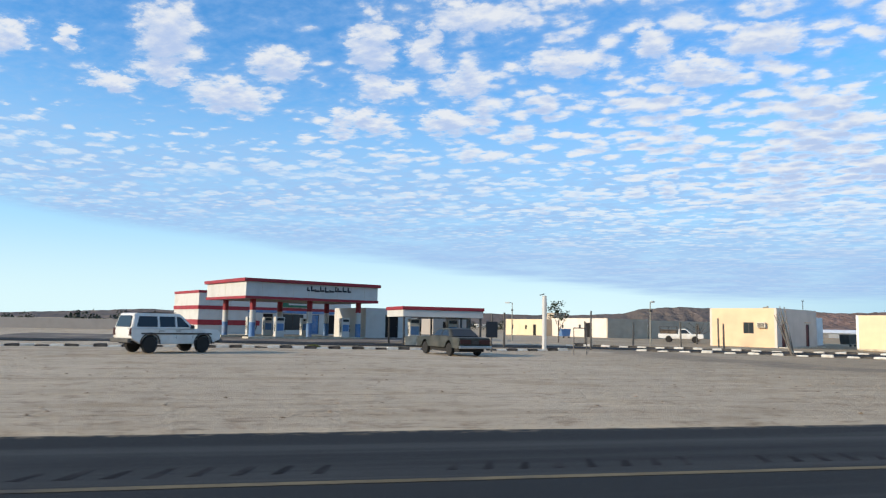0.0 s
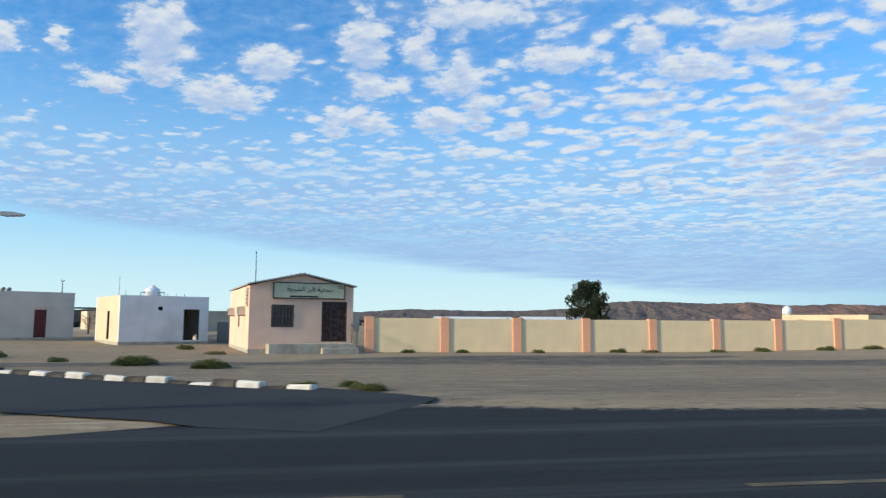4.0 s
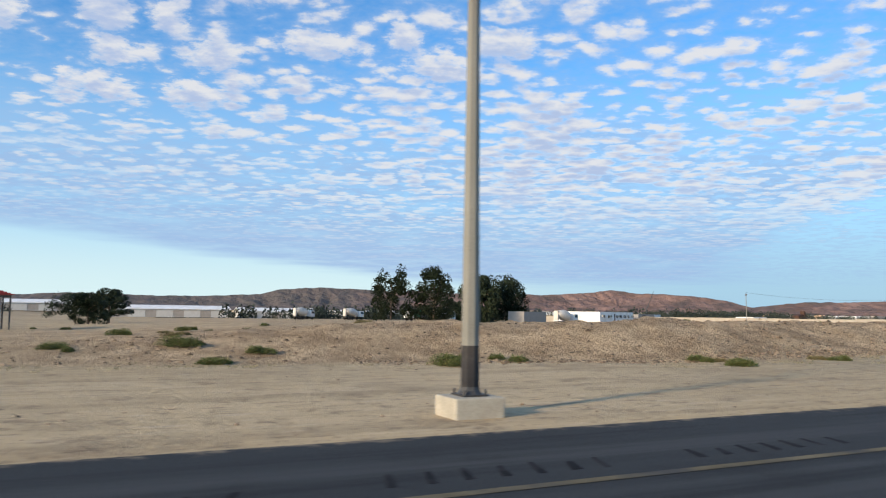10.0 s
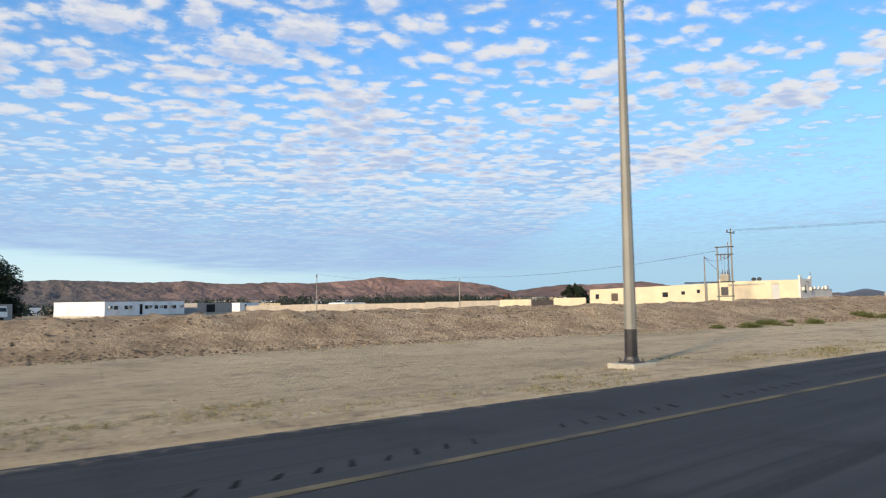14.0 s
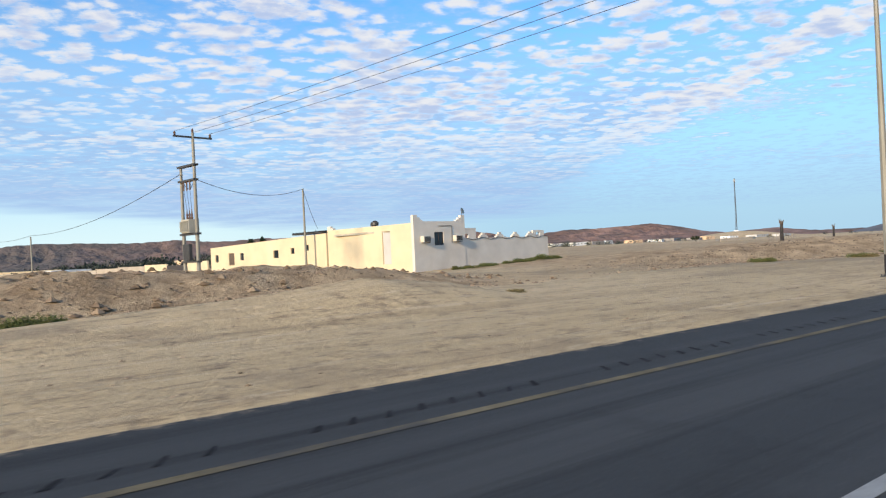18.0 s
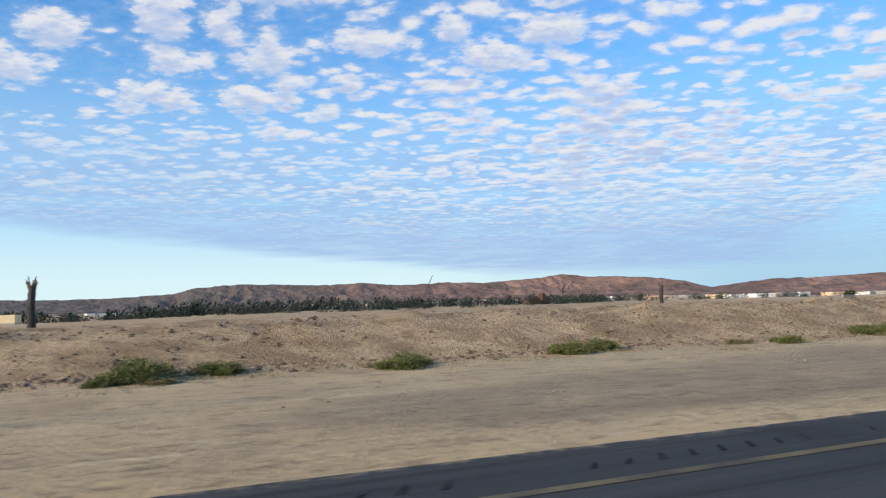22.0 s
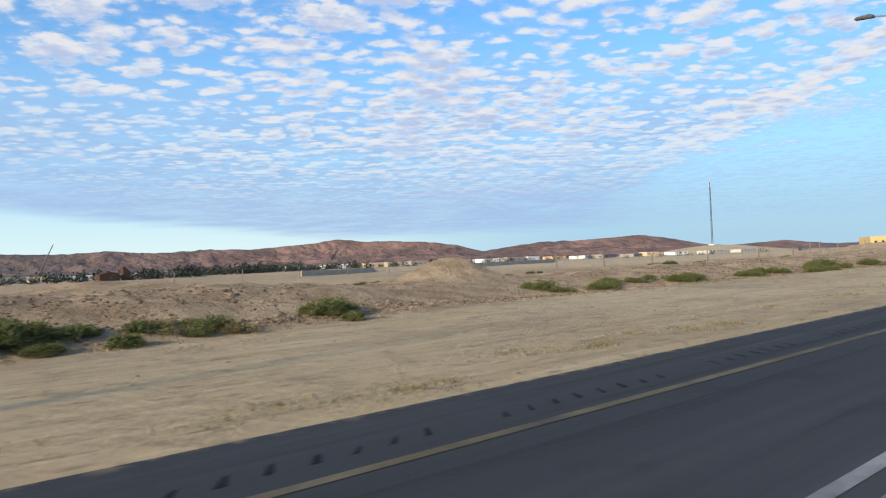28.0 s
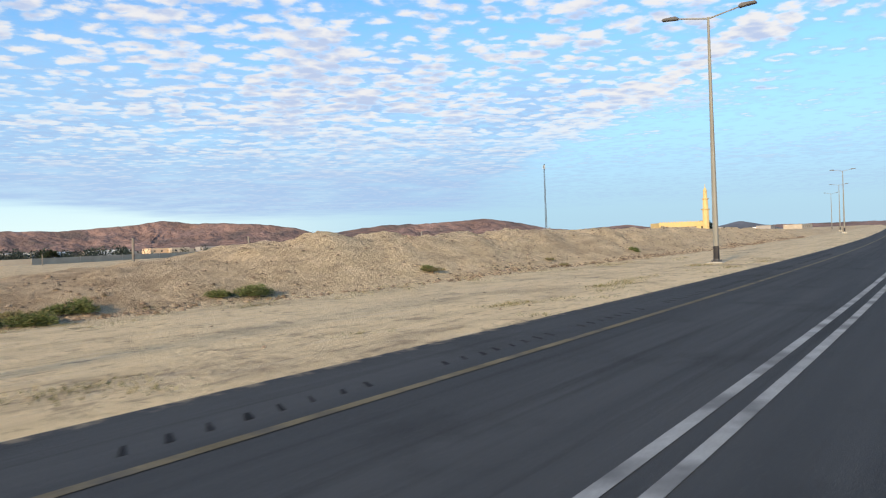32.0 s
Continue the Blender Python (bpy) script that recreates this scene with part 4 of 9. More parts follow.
def build_hills():
    rx, ry = np.array(RIDGE_X, float), np.array(RIDGE_Y, float)
    seg = np.r_[0, np.cumsum(np.hypot(np.diff(rx), np.diff(ry)))]
    s = np.arange(0, seg[-1], 5.0)
    cx, cy = np.interp(s, seg, rx), np.interp(s, seg, ry)
    for _ in range(30):
        cx[1:-1] = (cx[:-2] + cx[1:-1] * 2 + cx[2:]) / 4
        cy[1:-1] = (cy[:-2] + cy[1:-1] * 2 + cy[2:]) / 4
    tx, ty = np.gradient(cx), np.gradient(cy)
    k = np.hypot(tx, ty)
    nx, ny = ty / k, -tx / k                      # towards the road
    crest = np.interp(s, CREST_S, CREST_Z)
    ds = np.concatenate([np.linspace(-160, -12, 9), np.arange(-8, 150, 5.0)])
    D, S = np.meshgrid(ds, s, indexing="ij")
    X, Y = cx + nx * D, cy + ny * D
    floor = land(X, Y) - 1.0
    f = np.where(D < 0, 1 - step(0, 160, -D), 1 - np.clip(D / 145, 0, 1) ** 0.75)
    gully = 0.42 * np.abs(lumps(S, D * 0.3, 18, 41)) + 0.30 * np.abs(lumps(S, D * 0.5, 8, 42))
    rough = 2.0 * lumps(X, Y, 18, 43) + 1.3 * lumps(X, Y, 8, 44)
    top = crest[None, :] + 0.6 * lumps(S, S * 0, 9, 45) + 0.35 * lumps(S, S * 0, 4, 46)
    Z = floor + (top - floor) * f * (1 - gully * np.sin(np.clip(np.abs(D) / 145, 0, 1) * math.pi) ** 0.8) + rough * np.sin(np.clip(np.abs(D) / 150, 0, 1) * math.pi)
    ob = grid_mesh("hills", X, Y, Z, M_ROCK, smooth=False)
    tagged(ob, "bare reddish-brown rocky hills with gullies far off", "hills", kind="structure")


build_hills()


def kerb_line(pts, label):
    """A kerb of single concrete blocks painted black and white in turn."""
    pts = np.array(pts, float)
    s = np.r_[0, np.cumsum(np.hypot(*np.diff(pts, axis=0).T))]
    k = tagged(new("kerb"), label, "kerb", kind="structure")
    n = int(s[-1] / 0.66)
    rng = random.Random(n)
    for i in range(n):
        d = 0.33 + i * 0.66
        x, y = np.interp(d, s, pts[:, 0]), np.interp(d, s, pts[:, 1])
        x2, y2 = np.interp(d + 0.3, s, pts[:, 0]), np.interp(d + 0.3, s, pts[:, 1])
        o = new("kerb_block", KERB_MESH[i % 2])
        o.parent = k
        o.matrix_basis = pose(x, y, float(land(x, y)) + rng.uniform(-0.08, 0.02), rng.uniform(-4, 4), rng.uniform(-3, 3), math.degrees(math.atan2(y2 - y, x2 - x)) + rng.uniform(-2, 2))
    return k


M_KERBW = material("chipped white kerb paint", (0.62, 0.60, 0.54), 0.9, vary=0.12, scale=3, stain=(0.30, 0.26, 0.21), stain_scale=2.2, stain_amount=0.6, per_object=0.15)
M_KERBB = material("faded black kerb paint", (0.045, 0.042, 0.040), 0.9, vary=0.2, scale=3, stain=(0.20, 0.17, 0.13), stain_scale=2.0, stain_amount=0.4, per_object=0.3)
KERB_MESH = []
for mt in (M_KERBW, M_KERBB):
    b = shape()
    slab(b, [(-0.32, -0.1), (0.32, -0.1), (0.32, 0.15), (-0.32, 0.15)], -0.13, 0.13, 0.03)
    me = bpy.data.meshes.new("kerb_block")
    b.to_mesh(me)
    b.free()
    me.materials.append(mt)
    KERB_MESH.append(me)

# ---- light poles along the highway ----
def light_pole():
    p = thing("street_light", 0, 0, 0, 0, "tall tapered grey steel street light with black-painted foot on concrete plinth", "street light", "street lights along the highway")
    b = shape()
    box(b, -0.37, 0.37, -0.32, 0.32, -0.35, 0.28, 0.03)
    part("plinth", b, M_CONC, p, "rough cast concrete plinth")
    b = shape()
    tube(b, (0, 0, 0.33), (0, 0, 0.95), 0.130, 0.125, 8)
    part("painted_foot", b, M_BLACK, p, "black painted band")
    b = shape()
    tube(b, (0, 0, 0.95), (0, 0, 2.4), 0.125, 0.115, 8)
    tube(b, (0, 0, 2.4), (0, 0, 2.46), 0.119, 0.118, 8)
    tube(b, (0, 0, 2.46), (0, 0, 10.6), 0.113, 0.05, 8)
    box(b, 0.108, 0.124, -0.04, 0.04, 1.2, 1.5)
    part("shaft", b, M_POLE, p)
    b = shape()
    box(b, -0.19, 0.19, -0.19, 0.19, 0.282, 0.305)
    lathe(b, [(0.18, 0.305), (0.145, 0.35), (0.132, 0.40)], 8)
    part("base_flange", b, M_STEEL, p)
    b = shape()
    tube(b, (0.155, 0.155, 0.305), (0.155, 0.155, 0.37), 0.018, n=6)
    bolt = part("bolt", b, M_STEEL, p)
    for k in (1, 2, 3):
        again(bolt, p, pose(0, 0, 0, 0, 0, 90 * k))
    b = shape()
    tube(b, (0, -0.05, 10.55), (0, -1.35, 10.8), 0.035, 0.03, 8)
    arm = part("arm", b, M_POLE, p)
    b = shape()
    slab(b, [(-1.95, 10.80), (-1.25, 10.74), (-1.22, 10.82), (-1.35, 10.90), (-1.9, 10.89)], -0.13, 0.13, 0.02)
    b.transform(Matrix.Rotation(radians(90), 4, "Z"))
    head = part("lamp_head", b, M_STEEL, p, "dark flat lamp head")
    again(arm, p, pose(0, 0, 0, 0, 0, 180))
    again(head, p, pose(0, 0, 0, 0, 0, 180))
    return p


POLES = ((15.47, 15.53, -0.03), (56.3, 24.9, 0.06), (94.0, 30.6, 0.0), (131.3, 37.3, -0.22), (168.86, 40.92, 0.03), (205.95, 45.15, 0.0), (243.88, 49.63, -0.15), (280.2, 52.9, -0.2), (321.7, 58.35, -0.26), (355.2, 63.0, -0.24), (391.2, 68.5, -0.26), (427.5, 76.0, -0.1), (463.3, 85.14, -0.33), (497.2, 94.4, -0.33), (530.18, 103.9, -0.2), (563.8, 115.3, -0.2), (664.4, 157, 0), (708, 178.3, 0), (750.4, 200.6, 0))
LEAN = {15.47: -2.4, 391.2: 1.6}      # poles that stand askew, degrees along the road
_first = None
for px, py, pz in POLES:
    sl = math.degrees(math.atan(float(mid(px + 1) - mid(px - 1)) / 2))
    m = pose(px, py, pz, 0, LEAN.get(px, 0.0), sl)
    if _first is None:
        _first = light_pole()
        _first.matrix_basis = m
    else:
        copy_thing(_first, m)


# ---- houses ----
# Shade-grey copy of the tan cream render, for a front away from the sun.
M_CREAMSHADE = material("grey tan render", (0.60, 0.53, 0.46), 0.92, vary=0.08, scale=0.7, bump=0.15, stain=(0.46, 0.40, 0.34), stain_scale=0.45, stain_amount=0.4)

def opening_door(parent, x0, x1, z0, z1, mat=M_DOOR, open_dark=False, name="door"):
    b = shape()
    for a, c in ((x0, x0 + 0.05), (x1 - 0.05, x1)):
        box(b, a, c, 0.03, 0.14, z0, z1)
    box(b, x0 + 0.05, x1 - 0.05, 0.03, 0.14, z1 - 0.05, z1)
    part(name + "_frame", b, M_FRAME, parent)
    b = shape()
    if open_dark:
        box(b, x0 + 0.05, x0 + 0.09, 0.16, 0.85, z0, z1 - 0.05)
    else:
        box(b, x0 + 0.05, x1 - 0.05, 0.07, 0.11, z0 + 0.01, z1 - 0.05)
        for k in range(2):
            zz = z0 + 0.15 + k * (z1 - z0) / 2
            box(b, x0 + 0.18, x1 - 0.18, 0.055, 0.07, zz, zz + (z1 - z0) / 2 - 0.3)
    leaf = part(name, b, mat, parent, "steel door leaf")
    if not open_dark:
        b = shape()
        tube(b, (x1 - 0.14, 0.02, (z0 + z1) / 2), (x1 - 0.14, 0.07, (z0 + z1) / 2), 0.03, n=8)
        part("door_handle", b, M_CHROME, leaf)


def opening_window(parent, x0, x1, z0, z1, bars=False):
    b = shape()
    for a, c, d, e in ((x0, x0 + 0.05, z0, z1), (x1 - 0.05, x1, z0, z1), (x0 + 0.05, x1 - 0.05, z0, z0 + 0.05), (x0 + 0.05, x1 - 0.05, z1 - 0.05, z1), ((x0 + x1) / 2 - 0.025, (x0 + x1) / 2 + 0.025, z0 + 0.05, z1 - 0.05)):
        box(b, a, c, 0.05, 0.12, d, e)
    w = part("window", b, M_FRAME, parent)
    for a, c in ((x0 + 0.05, (x0 + x1) / 2 - 0.025), ((x0 + x1) / 2 + 0.025, x1 - 0.05)):
        b = shape()
        box(b, a, c, 0.08, 0.095, z0 + 0.05, z1 - 0.05)
        part("pane", b, M_GLASS, w)
    if bars:
        b = shape()
        n = 7
        for k in range(n):
            x = x0 + (x1 - x0) * (k + 0.5) / n
            tube(b, (x, -0.04, z0), (x, -0.04, z1), 0.012, n=5)
        for z in (z0 + 0.1, (z0 + z1) / 2, z1 - 0.1):
            tube(b, (x0 - 0.03, -0.04, z), (x1 + 0.03, -0.04, z), 0.014, n=5)
        part("window_bars", b, M_STEEL, w)


def aircon(x, y, z, rz, sx=0.72, group="window air conditioners"):
    a = thing("air_conditioner", x, y, z, rz, "boxy beige window air conditioner set in the outside wall", "air conditioner", group)
    b = shape()
    box(b, -sx / 2, sx / 2, -0.36, 0.10, 0, 0.46, 0.02)
    part("casing", b, M_AC, a)
    b = shape()
    for k in range(7):
        box(b, -sx / 2 + 0.06, sx / 2 - 0.06, -0.385, -0.362, 0.05 + k * 0.055, 0.085 + k * 0.055)
    part("grille", b, M_FRAME, a)
    b = shape()
    for s in (-0.25, 0.25):
        box(b, s - 0.02, s + 0.02, -0.36, 0.05, -0.05, -0.002)
    part("bracket", b, M_STEEL, a)
    return a


class Block:
    """A flat-roofed house: local x along its road-facing front from the near corner, y going back."""

    def __init__(self, name, cx, cy, rz, front, side, height, mat, label, front_holes=(), side_holes=(), z=-0.05, thick=0.22, parapet=0.35, side_mat=None, top=None, category="house"):
        self.t = thing(name, cx, cy, z, rz, label, category)
        self.front, self.side, self.h, self.thick = front, side, height, thick
        self.m = pose(cx, cy, z, 0, 0, rz)
        self.rz = rz
        b = shape()
        wall_with_holes(b, front, height, thick, list(front_holes), top)
        part("front_wall", b, mat, self.t)
        # left side wall runs back from the corner, its outer face looks along -x
        b = shape()
        wall_with_holes(b, side - 2 * thick, height, thick, list(side_holes))
        self.sm = pose(0, side - thick, 0, 0, 0, -90)
        w = part("side_wall", b, side_mat or mat, self.t)
        w.matrix_basis = self.sm
        b = shape()
        wall_with_holes(b, side - 2 * thick, height, thick, [])
        w = part("side_wall", b, mat, self.t)
        w.matrix_basis = pose(front, thick, 0, 0, 0, 90)
        b = shape()
        wall_with_holes(b, front, height, thick, [], top)
        w = part("back_wall", b, mat, self.t)
        w.matrix_basis = pose(0, side - thick, 0)
        if not top:
            b = shape()
            box(b, thick + 0.002, front - thick - 0.002, thick + 0.002, side - thick - 0.002, height - parapet - 0.15, height - parapet)
            part("roof_slab", b, M_CONC, self.t)
        b = shape()
        box(b, thick + 0.002, front - thick - 0.002, thick + 0.002, side - thick - 0.002, 0.0, 0.06)
        part("floor_slab", b, M_DARK, self.t)
        b = shape()
        box(b, -0.015, front + 0.015, -0.015, side - 0.01, -0.5, -0.002)
        part("footing", b, M_CONC, self.t, "rough concrete footing")

    def on_front(self, fn, *a, **k):
        fn(self.t, *a, **k)

    def on_side(self, fn, *a, **k):
        e = new("side_fittings")
        e.parent = self.t
        e.matrix_basis = self.sm
        fn(e, *a, **k)
        for c in list(e.children):
            c.parent = self.t
            c.matrix_basis = self.sm @ c.matrix_basis
        bpy.data.objects.remove(e)

    def place(self, x, y, z):
        return self.m @ Vector((x, y, z))


def side_frame(bl, u, out=0.0):
    """World place on the left side wall, u along it from its far end."""
    return bl.m @ bl.sm @ Vector((u, -out, 0))


# cream two-door block, its shaded front in a greyer colour
B1 = Block("flat_roofed_house", 29.1, 65.9, 44.5, 9.55, 6.25, 3.55, M_CREAMSHADE, "cream rendered flat-roofed block with two maroon doors", [(1.05, 1.95, 0.1, 2.2), (6.75, 7.6, 0.1, 2.2)], [(3.0, 3.95, 1.25, 2.25)], side_mat=M_CREAM)
B1.on_front(opening_door, 1.05, 1.95, 0.1, 2.2)
B1.on_front(opening_door, 6.75, 7.6, 0.1, 2.2)
B1.on_side(opening_window, 3.0, 3.95, 1.25, 2.25)
p = side_frame(B1, 4.75)
aircon(p.x, p.y, 1.75, B1.rz - 90)
b = shape()
box(b, 0.8, 2.2, -0.10, 0.0, 2.34, 2.40)
box(b, 6.5, 7.85, -0.10, 0.0, 2.34, 2.40)
part("door_ledge", b, M_CREAM, B1.t)
b = shape()
box(b, 0.2, 9.3, -0.9, -0.02, -0.12, 0.10, 0.02)
part("front_step", b, M_CONC, B1.t)


def crescent_finial(x, y, z):
    f = thing("crescent_finial", x, y, z, 20, "dark crescent finial on a beaded rod on the roof", "finial")
    b = shape()
    tube(b, (0, 0, 0), (0, 0, 0.95), 0.025, n=8)
    for k, r in enumerate((0.07, 0.06, 0.055, 0.05, 0.045)):
        lathe(b, [(0.02, 0.12 + k * 0.17), (r, 0.17 + k * 0.17), (0.02, 0.22 + k * 0.17)], 10)
    part("rod", b, M_STEEL, f)
    b = shape()
    out = [(0.12 * math.cos(radians(a)), 1.08 + 0.12 * math.sin(radians(a))) for a in range(110, 431, 16)]
    inn = [(0.085 * math.cos(radians(a)), 1.11 + 0.085 * math.sin(radians(a))) for a in range(425, 114, -16)]
    slab(b, out + inn, -0.015, 0.015)
    part("crescent", b, M_STEEL, f)
    b = shape()
    box(b, -0.12, 0.12, -0.12, 0.12, -0.3, 0.0)
    part("footing", b, M_CONC, f)


p = B1.place(8.9, 1.0, 3.5)
crescent_finial(p.x, p.y, p.z - 0.05)


def loudspeaker(x, y, z, rz):
    s = thing("roof_loudspeaker", x, y, z, rz, "pair of grey horn loudspeakers on short roof posts", "loudspeaker")
    for k in (0, 0.45):
        b = shape()
        tube(b, (k, 0, 0), (k, 0, 0.75), 0.025, n=8)
        part("post", b, M_STEEL, s)
        b = shape()
        lathe(b, [(0.05, 0.12), (0.06, 0.0), (0.09, -0.15), (0.16, -0.26), (0.17, -0.28)], 14, "Y", (k, 0, 0.72))
        part("horn", b, M_POLE, s)


p = B1.place(5.2, 3.2, 3.05)
loudspeaker(p.x, p.y, p.z, 60)

# white block behind, with a lit left side
B2 = Block("small_white_house", 38.4, 80.0, 44.5, 5.0, 7.0, 3.1, M_WHITE, "small whitewashed flat-roofed house behind the yard", [(1.4, 2.6, 1.2, 2.2)], [(2.2, 3.0, 0.1, 2.1), (4.3, 5.0, 1.2, 2.0)])
B2.on_front(opening_window, 1.4, 2.6, 1.2, 2.2)
B2.on_side(opening_door, 2.2, 3.0, 0.1, 2.1)
B2.on_side(opening_window, 4.3, 5.0, 1.2, 2.0)
b = shape()
for k in range(5):
    tube(b, (0.6 + k * 0.8, 0.5, 2.7), (0.6 + k * 0.8, 0.5, 3.9), 0.02, n=5)
part("rebar", b, M_STEEL, B2.t, "bare steel bars standing out of the roof")

# cream block with water tank; lit side and shaded front are coloured apart
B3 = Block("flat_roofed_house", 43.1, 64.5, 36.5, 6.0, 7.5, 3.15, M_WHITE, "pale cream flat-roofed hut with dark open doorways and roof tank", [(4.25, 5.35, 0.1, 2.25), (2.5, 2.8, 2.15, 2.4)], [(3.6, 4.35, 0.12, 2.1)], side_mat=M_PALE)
B3.on_front(opening_door, 4.25, 5.35, 0.1, 2.25, open_dark=True)
B3.on_side(opening_door, 3.6, 4.35, 0.12, 2.1, open_dark=True)


def roof_tank(x, y, z, rz, r=0.55, h=0.8, lying=False):
    t = thing("water_tank", x, y, z, rz, "white plastic water tank on a steel stand", "water tank")
    b = shape()
    for sx in (-0.7, 0.7):
        for sy in (-0.5, 0.5):
            tube(b, (sx, sy, 0), (sx, sy, 0.75), 0.025, n=6)
        tube(b, (sx, -0.5, 0.25), (sx, 0.5, 0.25), 0.03, n=6)
        tube(b, (sx, -0.5, 0.7), (sx, 0.5, 0.7), 0.015, n=6)
    for sy in (-0.5, 0.5):
        tube(b, (-0.7, sy, 0.25), (0.7, sy, 0.25), 0.03, n=6)
        tube(b, (-0.7, sy, 0.7), (0.7, sy, 0.7), 0.015, n=6)
    part("stand", b, M_STEEL, t)
    b = shape()
    lathe(b, [(r * 0.5, 0.28), (r, 0.30), (r, 0.3 + h * 0.6), (r * 0.9, 0.3 + h * 0.8), (r * 0.45, 0.3 + h), (r * 0.3, 0.3 + h + 0.03)], 20)
    part("tank_body", b, M_TANK, t, smooth=True)
    b = shape()
    lathe(b, [(r * 0.32, 0.33 + h), (r * 0.34, 0.40 + h), (0.05, 0.43 + h)], 14)
    part("lid", b, M_TANK, t)


p = B3.place(3.0, 3.6, 2.8)
roof_tank(p.x, p.y, p.z, 36)
for u, v, hh in ((1.0, 5.0, 1.9), (1.6, 5.6, 0.9)):
    p = B3.place(u, v, 2.8)
    a = thing("roof_pole", p.x, p.y, p.z, 0, "thin steel aerial pole on the roof", "aerial")
    b = shape()
    tube(b, (0, 0, 0), (0, 0, hh), 0.02, 0.012, 6)
    part("rod", b, M_STEEL, a)

# peach house with gable front, sign and steps
HX, HY, HR = 54.7, 53.8, 22.0
gable = lambda x: 3.35 + 0.62 * (1 - abs(x - 2.75) / 2.75)
B4 = Block("charity_house", HX, HY, HR, 5.6, 9.9, 3.35, M_PEACH, "peach rendered small house with low gable front and sign", [(1.15, 2.35, 1.15, 2.35), (3.85, 5.25, 0.38, 2.55)], [(4.6, 5.35, 1.1, 2.3)], top=gable)
B4.on_front(opening_window, 1.15, 2.35, 1.15, 2.35, bars=True)
B4.on_side(opening_window, 4.6, 5.35, 1.1, 2.3)
for u in (2.2, 7.7):
    p = side_frame(B4, u)
    aircon(p.x, p.y, 1.75, HR - 90)


M_CARVED = material("dark brown steel door", (0.045, 0.018, 0.014), 0.55, vary=0.25, scale=5, stain=(0.16, 0.12, 0.10), stain_scale=7, stain_amount=0.5)


def carved_door():
    b = shape()
    for a, c in ((3.85, 3.93), (5.17, 5.25), (4.33, 4.39)):
        box(b, a, c, 0.02, 0.14, 0.38, 2.55)
    box(b, 3.93, 5.17, 0.02, 0.14, 2.45, 2.55)
    part("door_frame", b, M_FRAME, B4.t)
    for a, c in ((3.93, 4.33), (4.39, 5.17)):
        b = shape()
        box(b, a, c, 0.06, 0.11, 0.39, 2.45)
        for k in range(5):
            z = 0.5 + k * 0.38
            box(b, a + 0.05, c - 0.05, 0.035, 0.06, z, z + 0.05)
        for k in range(3):
            z = 0.72 + k * 0.55
            lathe(b, [(0.10, 0.06), (0.11, 0.04), (0.03, 0.02)], 10, "Y", ((a + c) / 2, 0, z))
        part("door_leaf", b, M_CARVED, B4.t, "dark brown patterned steel door")


carved_door()
b = shape()
for s0, s1 in ((-0.12, 2.8), (2.8, 5.72)):
    za, zb = gable(max(s0, 0)) + 0.03, gable(min(s1, 5.6)) + 0.03
    slab(b, [(s0, za), (s1, zb), (s1, zb + 0.07), (s0, za + 0.07)], -0.25, 10.05)
part("roof", b, M_ROOF, B4.t, "low-pitched grey corrugated roof")
b = shape()
for k in range(24):
    x = -0.05 + k * 0.24
    z = gable(min(max(x, 0), 5.6))
    tube(b, (x, -0.27, z + 0.10), (x, 10.05, z + 0.10), 0.035, n=6)
part("roof_ribs", b, M_ROOF, B4.t)
b = shape()
box(b, 0.9, 5.5, -1.15, -0.018, -0.5, 0.30, 0.02)
box(b, 3.6, 5.55, -1.5, -1.153, -0.5, 0.08, 0.02)
part("porch_step", b, M_CONC, B4.t, "pale concrete porch with a lower step")
b = shape()
tube(b, (5.5, -1.3, 0.1), (5.5, -1.3, 0.95), 0.025, n=6)
tube(b, (5.5, -0.1, 0.3), (5.5, -0.1, 1.35), 0.025, n=6)
tube(b, (5.5, -1.3, 0.95), (5.5, -0.1, 1.35), 0.025, n=6)
for k in range(6):
    y = -1.15 + k * 0.2
    tube(b, (5.5, y, 0.15 + (y + 1.3) * 0.15), (5.5, y, 0.95 + (y + 1.3) * 0.33), 0.012, n=5)
part("handrail", b, M_STEEL, B4.t)


def lettering(parent, text, x, y, z, size, mat, name="lettering"):
    cu = bpy.data.curves.new(name, "FONT")
    cu.body, cu.size, cu.extrude, cu.align_x = text, size, 0.006, "CENTER"
    ob = new(name, cu)
    ob.matrix_basis = pose(x, y, z, 90, 0, 0)
    cu.materials.append(mat)
    ob.parent = parent
    return ob


